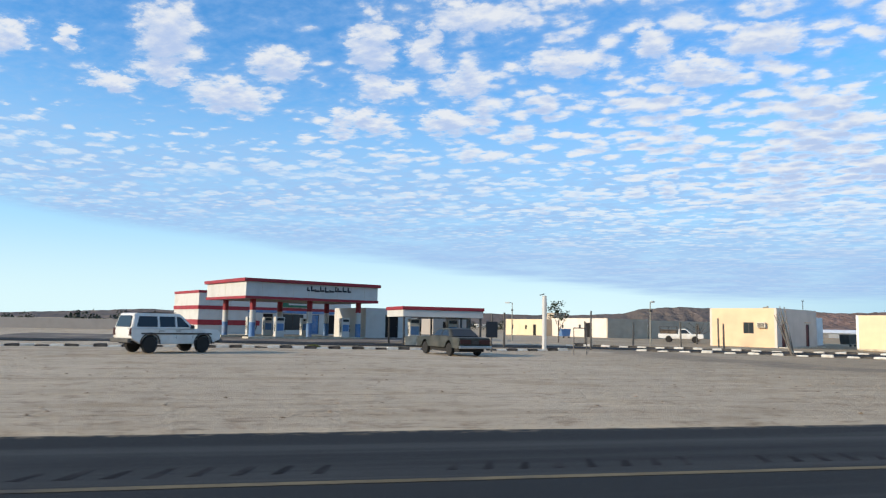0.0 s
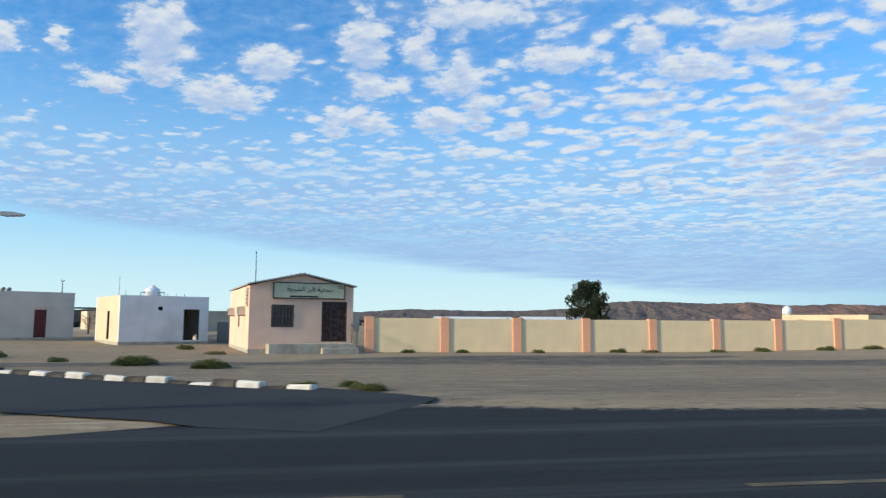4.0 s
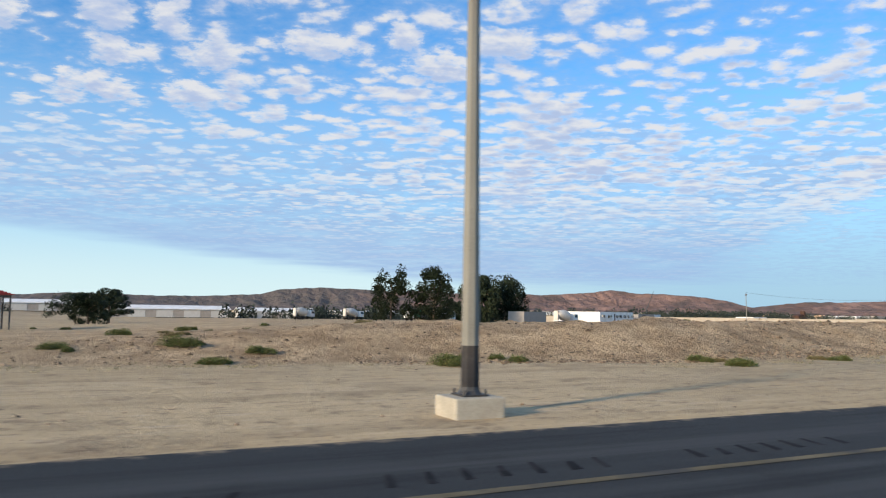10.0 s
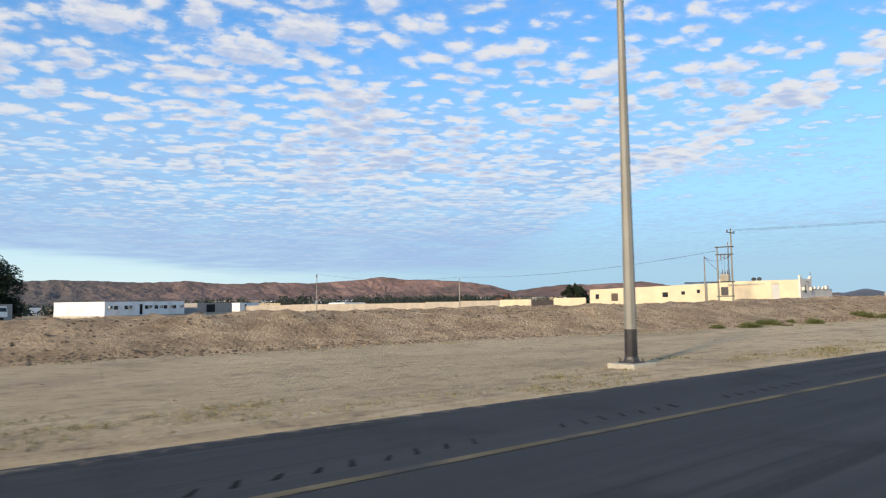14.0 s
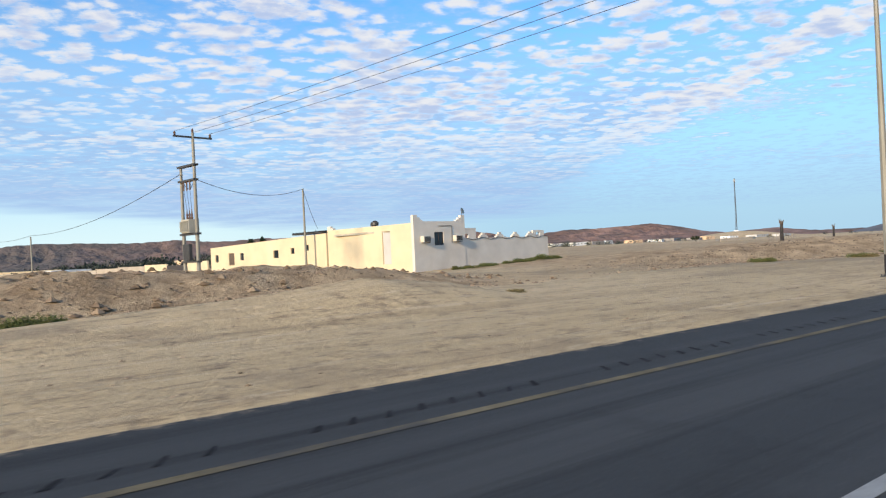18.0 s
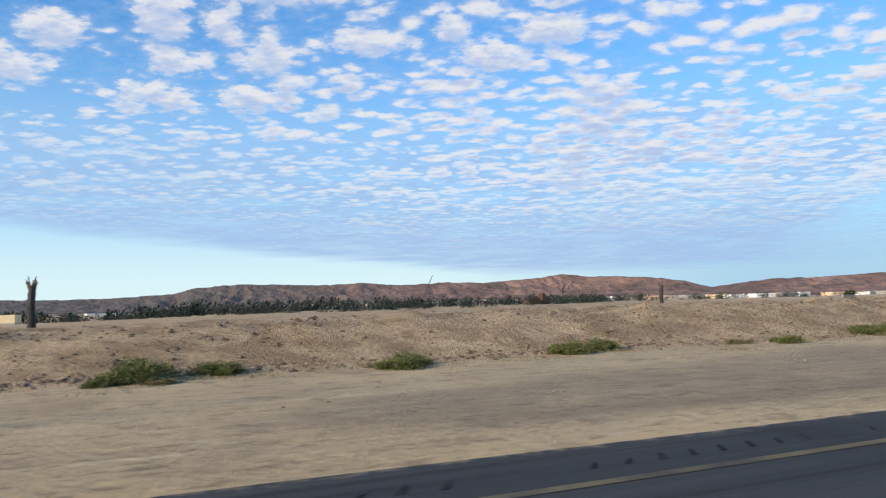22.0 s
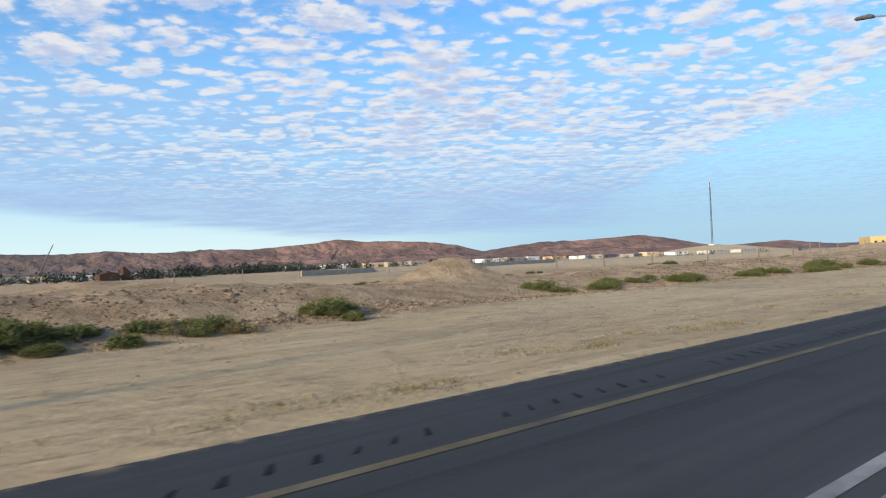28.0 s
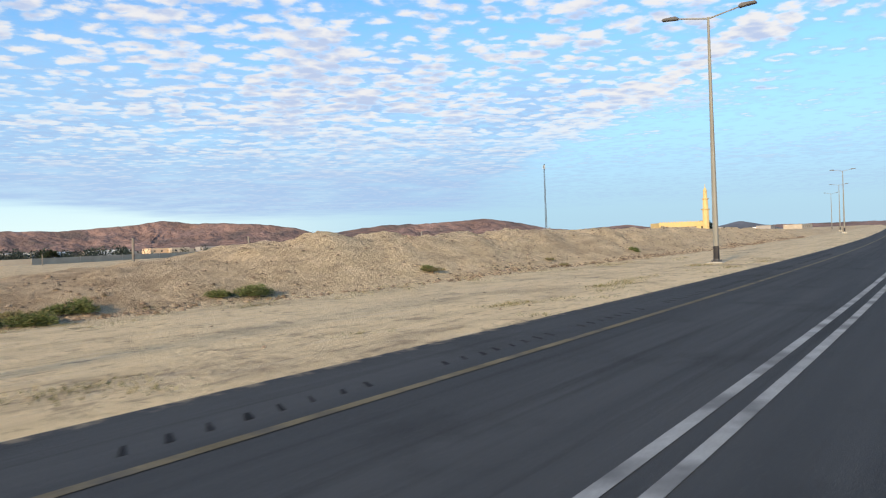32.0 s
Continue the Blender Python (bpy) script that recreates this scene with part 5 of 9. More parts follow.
def house_sign():
    p = B4.place(0, 0, 0)
    s = thing("sign_board", p.x, p.y, p.z, HR, "long pale green sign board with dark writing above the door", "sign")
    b = shape()
    box(b, 1.25, 5.05, -0.10, -0.004, 2.72, 3.5, 0.01)
    part("board", b, M_SIGN, s)
    b = shape()
    for a, c, d, e in ((1.2, 1.25, 2.67, 3.55), (5.05, 5.1, 2.67, 3.55), (1.25, 5.05, 2.67, 2.72), (1.25, 5.05, 3.5, 3.55)):
        box(b, a, c, -0.12, -0.004, d, e)
    part("frame", b, M_FRAME, s)
    lettering(s, "\ufe94\ufef3\ufeae\ufef4\ufea8\ufedf\ufe8d \ufeae\ufe92\ufedf\ufe8d \ufe94\ufef4\ufecc\ufee4\ufe9f", 3.2, -0.107, 3.08, 0.36, M_INK)
    b = shape()
    box(b, 2.1, 3.6, -0.112, -0.102, 2.76, 2.84)
    part("small_writing", b, M_INK, s)
    for z in (3.28, 3.36):
        b = shape()
        box(b, 4.65, 5.0, -0.112, -0.102, z, z + 0.03)
        part("small_writing", b, M_INK, s)
    b = shape()
    box(b, 0.0, 0.62, -0.07, -0.004, 0, 1.0, 0.01)
    q = thing("notice_board", *(B4.m @ B4.sm @ Vector((8.6, 0, 2.25))), HR - 90, "small yellowish notice board on the side wall", "sign")
    part("board", b, M_CONC, q)
    b = shape()
    for k in range(4):
        box(b, 0.1, 0.52, -0.08, -0.071, 0.15 + k * 0.2, 0.22 + k * 0.2)
    part("writing", b, M_INK, q)


house_sign()
p = B4.place(0.35, 0.5, 3.45)
a = thing("roof_pole", p.x, p.y, p.z, 0, "thin steel aerial pole on the roof", "aerial")
b = shape()
tube(b, (0, 0, -0.1), (0, 0, 1.75), 0.028, 0.02, 6)
part("rod", b, M_STEEL, a)


# ---- boundary wall with pilasters ----
def boundary_wall():
    w = thing("boundary_wall", 0, 0, 0, 0, "pale yellow rendered boundary wall with orange pilasters", "wall", kind="structure")
    a, c = Vector((60.8, 56.0, 0)), Vector((135.7, 72.4, 0))
    d = (c - a)
    ang = math.degrees(math.atan2(d.y, d.x))
    n = 18
    st = d.length / n
    b = shape()
    box(b, 0.0, st - 0.5, 0.06, 0.26, -0.35, 1.98, 0.012)
    panel = part("panel", b, M_WALL, w)
    b = shape()
    box(b, -0.25, 0.25, -0.02, 0.33, -0.35, 2.05, 0.012)
    pil = part("pilaster", b, M_PIL, w, "orange painted pilaster")
    for k in range(n + 1):
        q = a + d * (k / n)
        m = pose(q.x, q.y, float(land(q.x, q.y)) - 0.08, 0, 0, ang)
        again(pil, w, m)
        if k < n:
            q = q + d.normalized() * 0.25
            m = pose(q.x, q.y, float(land(q.x, q.y)) - 0.08, 0, 0, ang)
            again(panel, w, m)
    for o in (panel, pil):
        bpy.data.objects.remove(o)
    # taller gate posts
    for q in (Vector((135.9, 72.5, 0)), Vector((140.75, 74.0, 0))):
        b = shape()
        box(b, -0.28, 0.28, -0.05, 0.40, -0.35, 2.35, 0.015)
        o = part("gate_post", b, M_PIL, w, "taller orange gate post")
        o.matrix_basis = pose(q.x, q.y, -0.1, 0, 0, ang)
    # bent end of the wall beyond the gate
    run = [(141.0, 73.7), (141.9, 74.4), (144.75, 73.4), (147.6, 76.6), (150.9, 80.0)]
    for (x0, y0), (x1, y1) in zip(run, run[1:]):
        L = math.hypot(x1 - x0, y1 - y0)
        b = shape()
        box(b, 0, L, 0.0, 0.2, -0.35, 1.95, 0.012)
        o = part("panel", b, M_WALL, w)
        o.matrix_basis = pose(x0, y0, -0.1, 0, 0, math.degrees(math.atan2(y1 - y0, x1 - x0)))
    for x0, y0, r in ((147.6, 76.4, 46), (150.9, 79.9, 46)):
        b = shape()
        box(b, -0.2, 0.2, -0.06, 0.27, -0.35, 2.05, 0.012)
        o = part("pilaster", b, M_PIL, w, "orange painted pilaster")
        o.matrix_basis = pose(x0, y0, -0.1, 0, 0, r)


boundary_wall()


def gate():
    g = thing("sliding_gate", 136.15, 72.75, -0.05, 17.1, "pale corrugated sheet metal gate between orange posts", "gate")
    b = shape()
    for z in (0.08, 1.02, 1.95):
        box(b, 0, 4.35, 0.05, 0.11, z, z + 0.07)
    for x in (0, 2.14, 4.28):
        box(b, x, x + 0.07, 0.05, 0.11, 0.02, 2.02)
    part("gate_frame", b, M_STEEL, g)
    b = shape()
    slab(b, [(0, 0.12), (0.04, 0.12), (0.04, 1.94), (0, 1.94)], 0.0, 0.03)
    slab(b, [(0.04, 0.12), (0.14, 0.12), (0.14, 1.94), (0.04, 1.94)], 0.018, 0.046)
    rib = part("sheet_rib", b, M_GATE, g)
    for k in range(1, 30):
        again(rib, g, pose(0.145 * k, 0, 0))


gate()


# ---- guard hut ----
def guard_hut():
    h = thing("guard_hut", 153.35, 79.6, -0.05, 20, "open guard shelter with red tiled hip roof on dark posts", "hut")
    b = shape()
    box(b, 0.15, 1.68, 1.2, 1.3, 0, 2.1)
    part("back_wall", b, M_CLAD, h, "white back wall panel")
    b = shape()
    box(b, -1.38, 1.68, -1.38, -1.32, 1.98, 2.08)
    box(b, -1.38, 0.1, 1.22, 1.28, 1.98, 2.08)
    part("eaves_beam", b, M_STEEL, h)
    b = shape()
    v = [b.verts.new(c) for c in ((-1.6, -1.5, 2.12), (1.9, -1.5, 2.12), (1.9, 1.4, 2.12), (-1.6, 1.4, 2.12), (-0.1, 0, 2.72), (0.4, 0, 2.72))]
    for f in ((0, 1, 5, 4), (1, 2, 5), (2, 3, 4, 5), (3, 0, 4), (3, 2, 1, 0)):
        b.faces.new([v[i] for i in f])
    part("roof", b, M_ROOFRED, h, "red tiled hip roof")
    b = shape()
    for k in range(9):
        f = k / 9
        z = 2.15 + 0.55 * f
        box(b, -1.62 + 1.5 * f, 1.92 - 1.5 * f, -1.53 + 1.5 * f, -1.46 + 1.5 * f, z - 0.02, z + 0.025)
    part("tile_course", b, M_ROOFRED, h)
    for x, y in ((-1.45, -1.35), (1.75, -1.35), (1.75, 1.25), (-1.45, 1.25)):
        b = shape()
        tube(b, (x, y, 0), (x, y, 2.13), 0.045, n=8)
        part("post", b, M_STEEL, h)


guard_hut()


def display_cabinet():
    s = thing("metal_cabinet", 152.05, 78.15, -0.05, 18, "pale blue-grey metal cabinet with dark panes on steel legs", "cabinet")
    for x0, x1, z0, z1 in ((-0.75, 0.72, 0.62, 1.3), (-0.25, 0.72, 1.305, 1.93)):
        b = shape()
        box(b, x0, x1, -0.3, 0.3, z0, z1, 0.02)
        k = part("body", b, M_BOX, s)
        b = shape()
        box(b, x0 + 0.42 if x0 < -0.5 else x0 + 0.1, x1 - 0.07, -0.325, -0.302, z0 + 0.1, z1 - 0.1)
        part("door", b, M_GLASS, k, "dark glazed door")
    for x in (-0.7, 0.66):
        for y in (-0.25, 0.25):
            b = shape()
            tube(b, (x, y, 0), (x, y, 0.62), 0.03, n=6)
            part("leg", b, M_STEEL, s)
    r = thing("tank_stand", 153.85, 78.0, -0.05, 18, "black steel stand carrying a small water tank", "stand")
    for x in (-0.62, 0.2, 0.62):
        for y in (-0.3, 0.3):
            b = shape()
            tube(b, (x, y, 0), (x, y, 1.4), 0.03, n=6)
            part("leg", b, M_STEEL, r)
    for z in (0.12, 1.37):
        b = shape()
        box(b, -0.66, 0.66, -0.33, -0.27, z, z + 0.06)
        box(b, -0.66, 0.66, 0.27, 0.33, z, z + 0.06)
        box(b, -0.66, -0.60, -0.268, 0.268, z, z + 0.06)
        box(b, 0.60, 0.66, -0.268, 0.268, z, z + 0.06)
        part("rail", b, M_STEEL, r)
    w = thing("water_tank", 153.85, 78.0, 1.38, 18, "white drum water tank lying on a black stand", "water tank")
    b = shape()
    lathe(b, [(0.02, -0.60), (0.26, -0.60), (0.31, -0.55), (0.31, 0.55), (0.26, 0.60), (0.02, 0.60)], 18, "X", (0, 0, 0.31))
    part("tank_body", b, M_TANK, w, smooth=True)
    b = shape()
    lathe(b, [(0.02, 0.60), (0.10, 0.60), (0.10, 0.66), (0.02, 0.66)], 12, "Z", (0, 0, 0.0))
    part("lid", b, M_STEEL, w)


display_cabinet()

# ---- kerbs ----
kerb_line([(12, 47.5), (22, 43.3), (32, 37.6), (43, 32.2), (54.5, 27.9)], "black and white painted concrete kerb, partly sunk in sand")
kerb_line([(9, 57), (20, 53.6), (30, 48.6), (40, 42.5), (50, 36.6), (54, 34.2), (59, 31.9), (62.9, 30.0)], "black and white painted concrete kerb beside the side road")
kerb_line([(-52, 24.5), (-19.5, 36.6), (-6, 41.0), (7.6, 45.2)], "black and white painted kerb before the filling station")


# ---- white house with stepped parapets ----
def white_house():
    rz = 15.5
    cx, cy, z0 = 325.0, 93.0, 0.12
    t = thing("white_house", cx, cy, z0, rz, "white rendered house with stepped corner parapets and courtyard wall", "house")
    # front with stepped corners, its render darkened to carry shade
    b = shape()
    wall_with_holes(b, 5.6, 3.55, 0.25, [(2.15, 3.15, 1.75, 2.75)])
    part("front_wall", b, M_WARMWHITE, t)
    opening_window(t, 2.15, 3.15, 1.75, 2.75)
    for s, x0 in ((1, 0.0), (-1, 5.6)):
        for k, (w, h) in enumerate(((0.95, 0.12), (0.7, 0.28), (0.42, 0.46))):
            b = shape()
            zb = 3.552 if k == 0 else 3.552 + (0.12, 0.28)[k - 1]
            box(b, min(x0, x0 + s * w), max(x0, x0 + s * w), 0.0, 0.25, zb, 3.552 + h)
            part("parapet_step", b, M_WARMWHITE, t)
    # long left side, tall part then lower yard wing, in a creamier render for sunlight
    side = math.degrees(math.atan2(103.4 - 93.1, 322.8 - 325.0)) - rz
    b = shape()
    wall_with_holes(b, 10.6, 3.45, 0.25, [(7.2, 8.2, 0.5, 3.0)])
    b.transform(Matrix.Rotation(0, 4, "Z"))
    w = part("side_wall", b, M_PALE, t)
    L = 10.6
    w.matrix_basis = pose(L * math.cos(radians(side)) + 0.0, L * math.sin(radians(side)) + 0.25, 0, 0, 0, side + 180)
    b = shape()
    box(b, 7.2, 8.2, 0.12, 0.2, 0.5, 3.0)
    o = part("blind_panel", b, M_CLAD, t, "greyish blind panel in the side wall")
    o.matrix_basis = w.matrix_basis.copy()
    for x0, h in ((0.0, 0.32), (0.0, 0.16)):
        b = shape()
        box(b, 0, 0.45 if h > 0.2 else 0.8, 0.0, 0.25, 3.452 if h < 0.2 else 3.61, 3.452 + h)
        o = part("parapet_step", b, M_WARMWHITE, t)
        o.matrix_basis = w.matrix_basis.copy()
    # low yard wing further back along the side
    a, c = Vector((322.6, 103.7)), Vector((318.2, 124.4))
    d = c - a
    Lw = d.length
    ang = math.degrees(math.atan2(-d.y, -d.x)) - rz
    q = pose(cx, cy, 0, 0, 0, rz).inverted() @ Vector((c.x, c.y, 0))
    b = shape()
    holes = [(1.0, 1.7, 1.25, 2.0), (3.9, 5.1, 0.9, 2.1), (6.3, 7.0, 1.35, 2.05), (12.6, 13.5, 1.4, 2.1), (15.6, 16.2, 1.7, 2.2), (18.0, 18.5, 1.9, 2.4)]
    wall_with_holes(b, Lw, 3.0, 0.22, holes, top=lambda x: 2.75 + 0.5 * x / Lw)
    w2 = part("yard_wing_wall", b, M_PALE, t, "cream wall of the low yard wing")
    w2.matrix_basis = pose(q.x, q.y, 0, 0, 0, ang)
    for k, h in enumerate(holes):
        b = shape()
        box(b, h[0], h[1], 0.1, 0.16, h[2], h[3])
        o = part("shutter", b, M_BARK if k == 1 else M_GLASS, t)
        o.matrix_basis = w2.matrix_basis.copy()
    b = shape()
    box(b, 0.3, Lw, 0.23, 5.0, 2.5, 2.6)
    o = part("wing_roof", b, M_ROOF, t)
    o.matrix_basis = w2.matrix_basis.copy()
    b = shape()
    box(b, Lw - 5.0, Lw - 0.3, -0.15, 1.2, 3.3, 3.42)
    for k in range(10):
        tube(b, (Lw - 4.8 + k * 0.5, -0.2, 3.46), (Lw - 4.8 + k * 0.5, 1.2, 3.5), 0.035, n=6)
    o = part("shade_roof", b, M_STEEL, t, "dark sheet shade roof edge")
    o.matrix_basis = w2.matrix_basis.copy()
    for nm_wall, ln, mt in ((w, 10.6, M_PALE), (w2, Lw, M_PALE)):
        b = shape()
        box(b, 0.0, ln, 0.012, 0.2, -0.7, -0.002)
        o = part("footing", b, mt, t)
        o.matrix_basis = nm_wall.matrix_basis.copy()
    b = shape()
    box(b, 0.0, 5.6, 0.012, 0.24, -0.5, -0.002)
    part("footing", b, M_WARMWHITE, t)
    # courtyard wall along the road with small stepped crowns
    fl = 16.7 - 5.6
    b = shape()
    box(b, 5.602, 5.6 + fl, 0.03, 0.24, -0.5, 2.2)
    part("courtyard_wall", b, M_WARMWHITE, t)
    for k, x in enumerate((7.9, 10.0, 12.1, 14.2)):
        b = shape()
        for w_, h0, h1 in ((0.52, 2.202, 2.34), (0.36, 2.342, 2.46), (0.16, 2.462, 2.62)):
            box(b, x - w_, x + w_, 0.04, 0.23, h0, h1)
        part("wall_crown", b, M_WARMWHITE, t)
    b = shape()
    for k in range(22):
        x = 5.65 + k * 0.5
        z = lambda q: 2.16 + 0.09 * math.cos((q - 5.6) * 3.0)
        tube(b, (x, 0.0, z(x)), (x + 0.5, 0.0, z(x + 0.5)), 0.022, n=5)
    part("cable", b, M_WIRE, t, "dark cable looped along the wall top")
    # end wing, end room with dark opening, back rooms
    b = shape()
    wall_with_holes(b, 1.6, 2.75, 0.22, [(0.45, 1.0, 2.25, 2.6)])
    b.transform(Matrix.Translation((15.05, 0.4, 0)))
    part("end_room", b, M_WARMWHITE, t)
    b = shape()
    box(b, 16.48, 16.7, 0.242, 7.0, -0.1, 2.2)
    part("end_wall", b, M_WARMWHITE, t)
    b = shape()
    wall_with_holes(b, 9.5, 3.3, 0.22, [(0.3, 1.8, 2.45, 2.8), (4.2, 6.4, 2.3, 2.75), (7.2, 8.4, 2.4, 2.75)])
    b.transform(Matrix.Translation((5.0, 6.5, 0)))
    part("back_room_wall", b, M_WARMWHITE, t)
    b = shape()
    box(b, 5.1, 14.4, 6.73, 10.5, 2.9, 3.05)
    box(b, 0.26, 5.35, 0.26, 9.5, 2.9, 3.05)
    part("roof_slab", b, M_CONC, t)
    b = shape()
    box(b, 5.36, 5.6, 0.252, 9.8, 0, 3.5)
    part("inner_wall", b, M_WARMWHITE, t)
    m = pose(cx, cy, z0, 0, 0, rz)
    for x in (1.05, 4.55):
        q = m @ Vector((x, 0, 2.0))
        aircon(q.x, q.y, q.z, rz, 0.75)
    b = shape()
    tube(b, (4.05, -0.03, 1.9), (4.05, -0.03, 3.2), 0.02, n=6)
    tube(b, (2.6, -0.03, 3.2), (4.05, -0.03, 3.2), 0.02, n=6)
    part("drain_pipe", b, M_STEEL, t)
    q = m @ Vector((5.45, 0.12, 4.0))
    dsh = thing("satellite_dish", q.x, q.y, q.z, 30, "small grey satellite dish on the corner parapet", "dish")
    b = shape()
    tube(b, (0, 0, 0), (0, 0, 0.3), 0.02, n=6)
    part("post", b, M_STEEL, dsh)
    b = shape()
    lathe(b, [(0.02, 0.0), (0.15, 0.02), (0.24, 0.07), (0.25, 0.09)], 16)
    b.transform(Matrix.Translation((0, 0, 0.33)) @ Matrix.Rotation(radians(70), 4, "X"))
    part("bowl", b, M_POLE, dsh)
    for u, v in ((1.2, 5.5), (2.0, 6.5)):
        q = m @ Vector((u, v, 3.05))
        d2 = thing("roof_vent", q.x, q.y, q.z, 0, "dark round roof vent", "vent")
        b = shape()
        lathe(b, [(0.22, 0.0), (0.22, 0.5), (0.3, 0.55), (0.3, 0.75), (0.1, 0.9)], 12)
        part("cowl", b, M_STEEL, d2)


white_house()


# ---- power line ----
def transformer_pylon():
    t = thing("transformer_pylon", 309.47, 93.3, 0.4, -75, "twin weathered pole frame carrying a pale grey transformer", "transformer")
    for x, h in ((-0.85, 7.1), (0.85, 8.95)):
        b = shape()
        tube(b, (x, 0, -0.4), (x, 0, h), 0.13, 0.085, 10)
        part("pole", b, M_POLE, t)
    for z, w in ((6.95, 1.08), (6.05, 1.02), (2.75, 1.08), (1.05, 1.02)):
        b = shape()
        box(b, -w, w, -0.16, -0.06, z, z + 0.12)
        box(b, -w, w, 0.06, 0.16, z, z + 0.12)
        part("crossarm", b, M_STEEL, t)
    b = shape()
    box(b, 0.80, 0.90, -1.25, 1.25, 8.62, 8.72)
    part("top_arm", b, M_STEEL, t)
    for y in (-1.15, 0.0, 1.15):
        b = shape()
        z0 = 8.72 if y else 8.95
        lathe(b, [(0.03, z0), (0.09, z0 + 0.05), (0.05, z0 + 0.1), (0.09, z0 + 0.15), (0.05, z0 + 0.2), (0.03, z0 + 0.26)], 10, "Z", (0.85, y, 0))
        part("insulator", b, M_CERAMIC, t)
    b = shape()
    box(b, -0.5, 0.5, -0.35, 0.35, 2.88, 3.72, 0.03)
    for k in range(9):
        box(b, -0.45 + k * 0.11, -0.42 + k * 0.11, -0.45, -0.352, 2.95, 3.6)
    part("transformer_tank", b, M_TRAFO, t)
    for x in (-0.3, 0, 0.3):
        b = shape()
        lathe(b, [(0.05, 3.722), (0.09, 3.82), (0.05, 3.92), (0.08, 4.0), (0.04, 4.1), (0.02, 4.35)], 8, "Z", (x, 0, 0))
        part("bushing", b, M_CERAMIC, t)
    for x in (-0.4, 0, 0.4):
        b = shape()
        tube(b, (x, -0.1, 6.05), (x, -0.1, 5.5), 0.05, n=8)
        part("fuse", b, M_CERAMIC, t)
    b = shape()
    for x in (-0.3, 0, 0.3):
        tube(b, (x, 0, 4.35), (x * 1.3, -0.1, 5.5), 0.012, n=5)
    part("jumper", b, M_WIRE, t)
    b = shape()
    box(b, -0.45, 0.35, -0.32, -0.1, 1.2, 2.2, 0.02)
    part("switch_cabinet", b, M_STEEL, t)
    return t


transformer_pylon()


def utility_pole(x, y, h, label, arm=0.0, mat=M_POLE, rz=60, r=0.11):
    z = float(land(x, y))
    t = thing("utility_pole", x, y, z, rz, label, "utility pole")
    b = shape()
    tube(b, (0, 0, -0.3), (0, 0, h), r, r * 0.65, 10)
    part("shaft", b, mat, t)
    if arm:
        b = shape()
        box(b, -arm, arm, -0.05, 0.05, h - 0.35, h - 0.25)
        part("crossarm", b, M_STEEL, t)
        for s in (-arm + 0.05, 0, arm - 0.05):
            b = shape()
            zz = h - 0.25 if s else h
            lathe(b, [(0.02, zz), (0.09, zz + 0.08), (0.05, zz + 0.15), (0.08, zz + 0.22), (0.03, zz + 0.3)], 8, "Z", (s, 0, 0))
            part("insulator", b, M_CERAMIC, t)
    return t


utility_pole(321.2, 104.8, 7.2, "slim grey steel power pole with bent cable bracket beside the house")
utility_pole(295.5, 180.0, 7.8, "grey power pole with twin insulated crossarm", 0.9)
utility_pole(302.4, 138.5, 5.4, "plain grey power pole beyond the bank")


def wire(points, r=0.014, name="overhead_wire", label="thin dark overhead power wire", sag=1.0):
    cu = bpy.data.curves.new(name, "CURVE")
    cu.dimensions, cu.bevel_depth, cu.bevel_resolution = "3D", r, 1
    for p, q in zip(points, points[1:]):
        sp = cu.splines.new("POLY")
        n = 20
        sp.points.add(n)
        for k in range(n + 1):
            f = k / n
            sp.points[k].co = (p[0] + (q[0] - p[0]) * f, p[1] + (q[1] - p[1]) * f, p[2] + (q[2] - p[2]) * f - sag * 4 * f * (1 - f), 1)
    cu.materials.append(M_WIRE)
    ob = new(name, cu)
    return tagged(ob, label, "wire", "overhead wires")


wire([(295.5, 180.0, 7.4), (302.4, 138.5, 5.3), (309.2, 94.1, 7.0)], 0.02, sag=0.9)
wire([(309.2, 94.1, 7.0), (309.69, 92.48, 6.55), (321.2, 104.8, 7.15)], 0.018, sag=0.75)
wire([(321.2, 104.8, 7.1), (320.6, 100.4, 3.65)], 0.02, sag=0.15)
for k in (-1.1, 0.0, 1.1):
    wire([(309.69 + k, 92.48 + 0.29 * k, 9.36), (325.5 + k, 8.0 + 0.2 * k, 10.2)], 0.010, sag=0.9)


# ---- vehicles ----
def wheel(parent, x, y, r, w=0.22, side=1):
    b = shape()
    lathe(b, [(r * 0.62, -w / 2), (r * 0.93, -w / 2), (r, -w * 0.32), (r, w * 0.32), (r * 0.93, w / 2), (r * 0.62, w / 2)], 22, "Y", (x, y, r))
    t = part("tyre", b, M_TYRE, parent)
    b = shape()
    s = side * w / 2
    lathe(b, [(r * 0.60, s * 0.2), (r * 0.61, s * 0.9), (r * 0.48, s * 0.62), (r * 0.2, s * 0.8), (r * 0.18, s * 0.95)] if side > 0 else [(r * 0.18, s * 0.95), (r * 0.2, s * 0.8), (r * 0.48, s * 0.62), (r * 0.61, s * 0.9), (r * 0.60, s * 0.2)], 16, "Y", (x, y, r))
    part("rim", b, M_RIM, t)


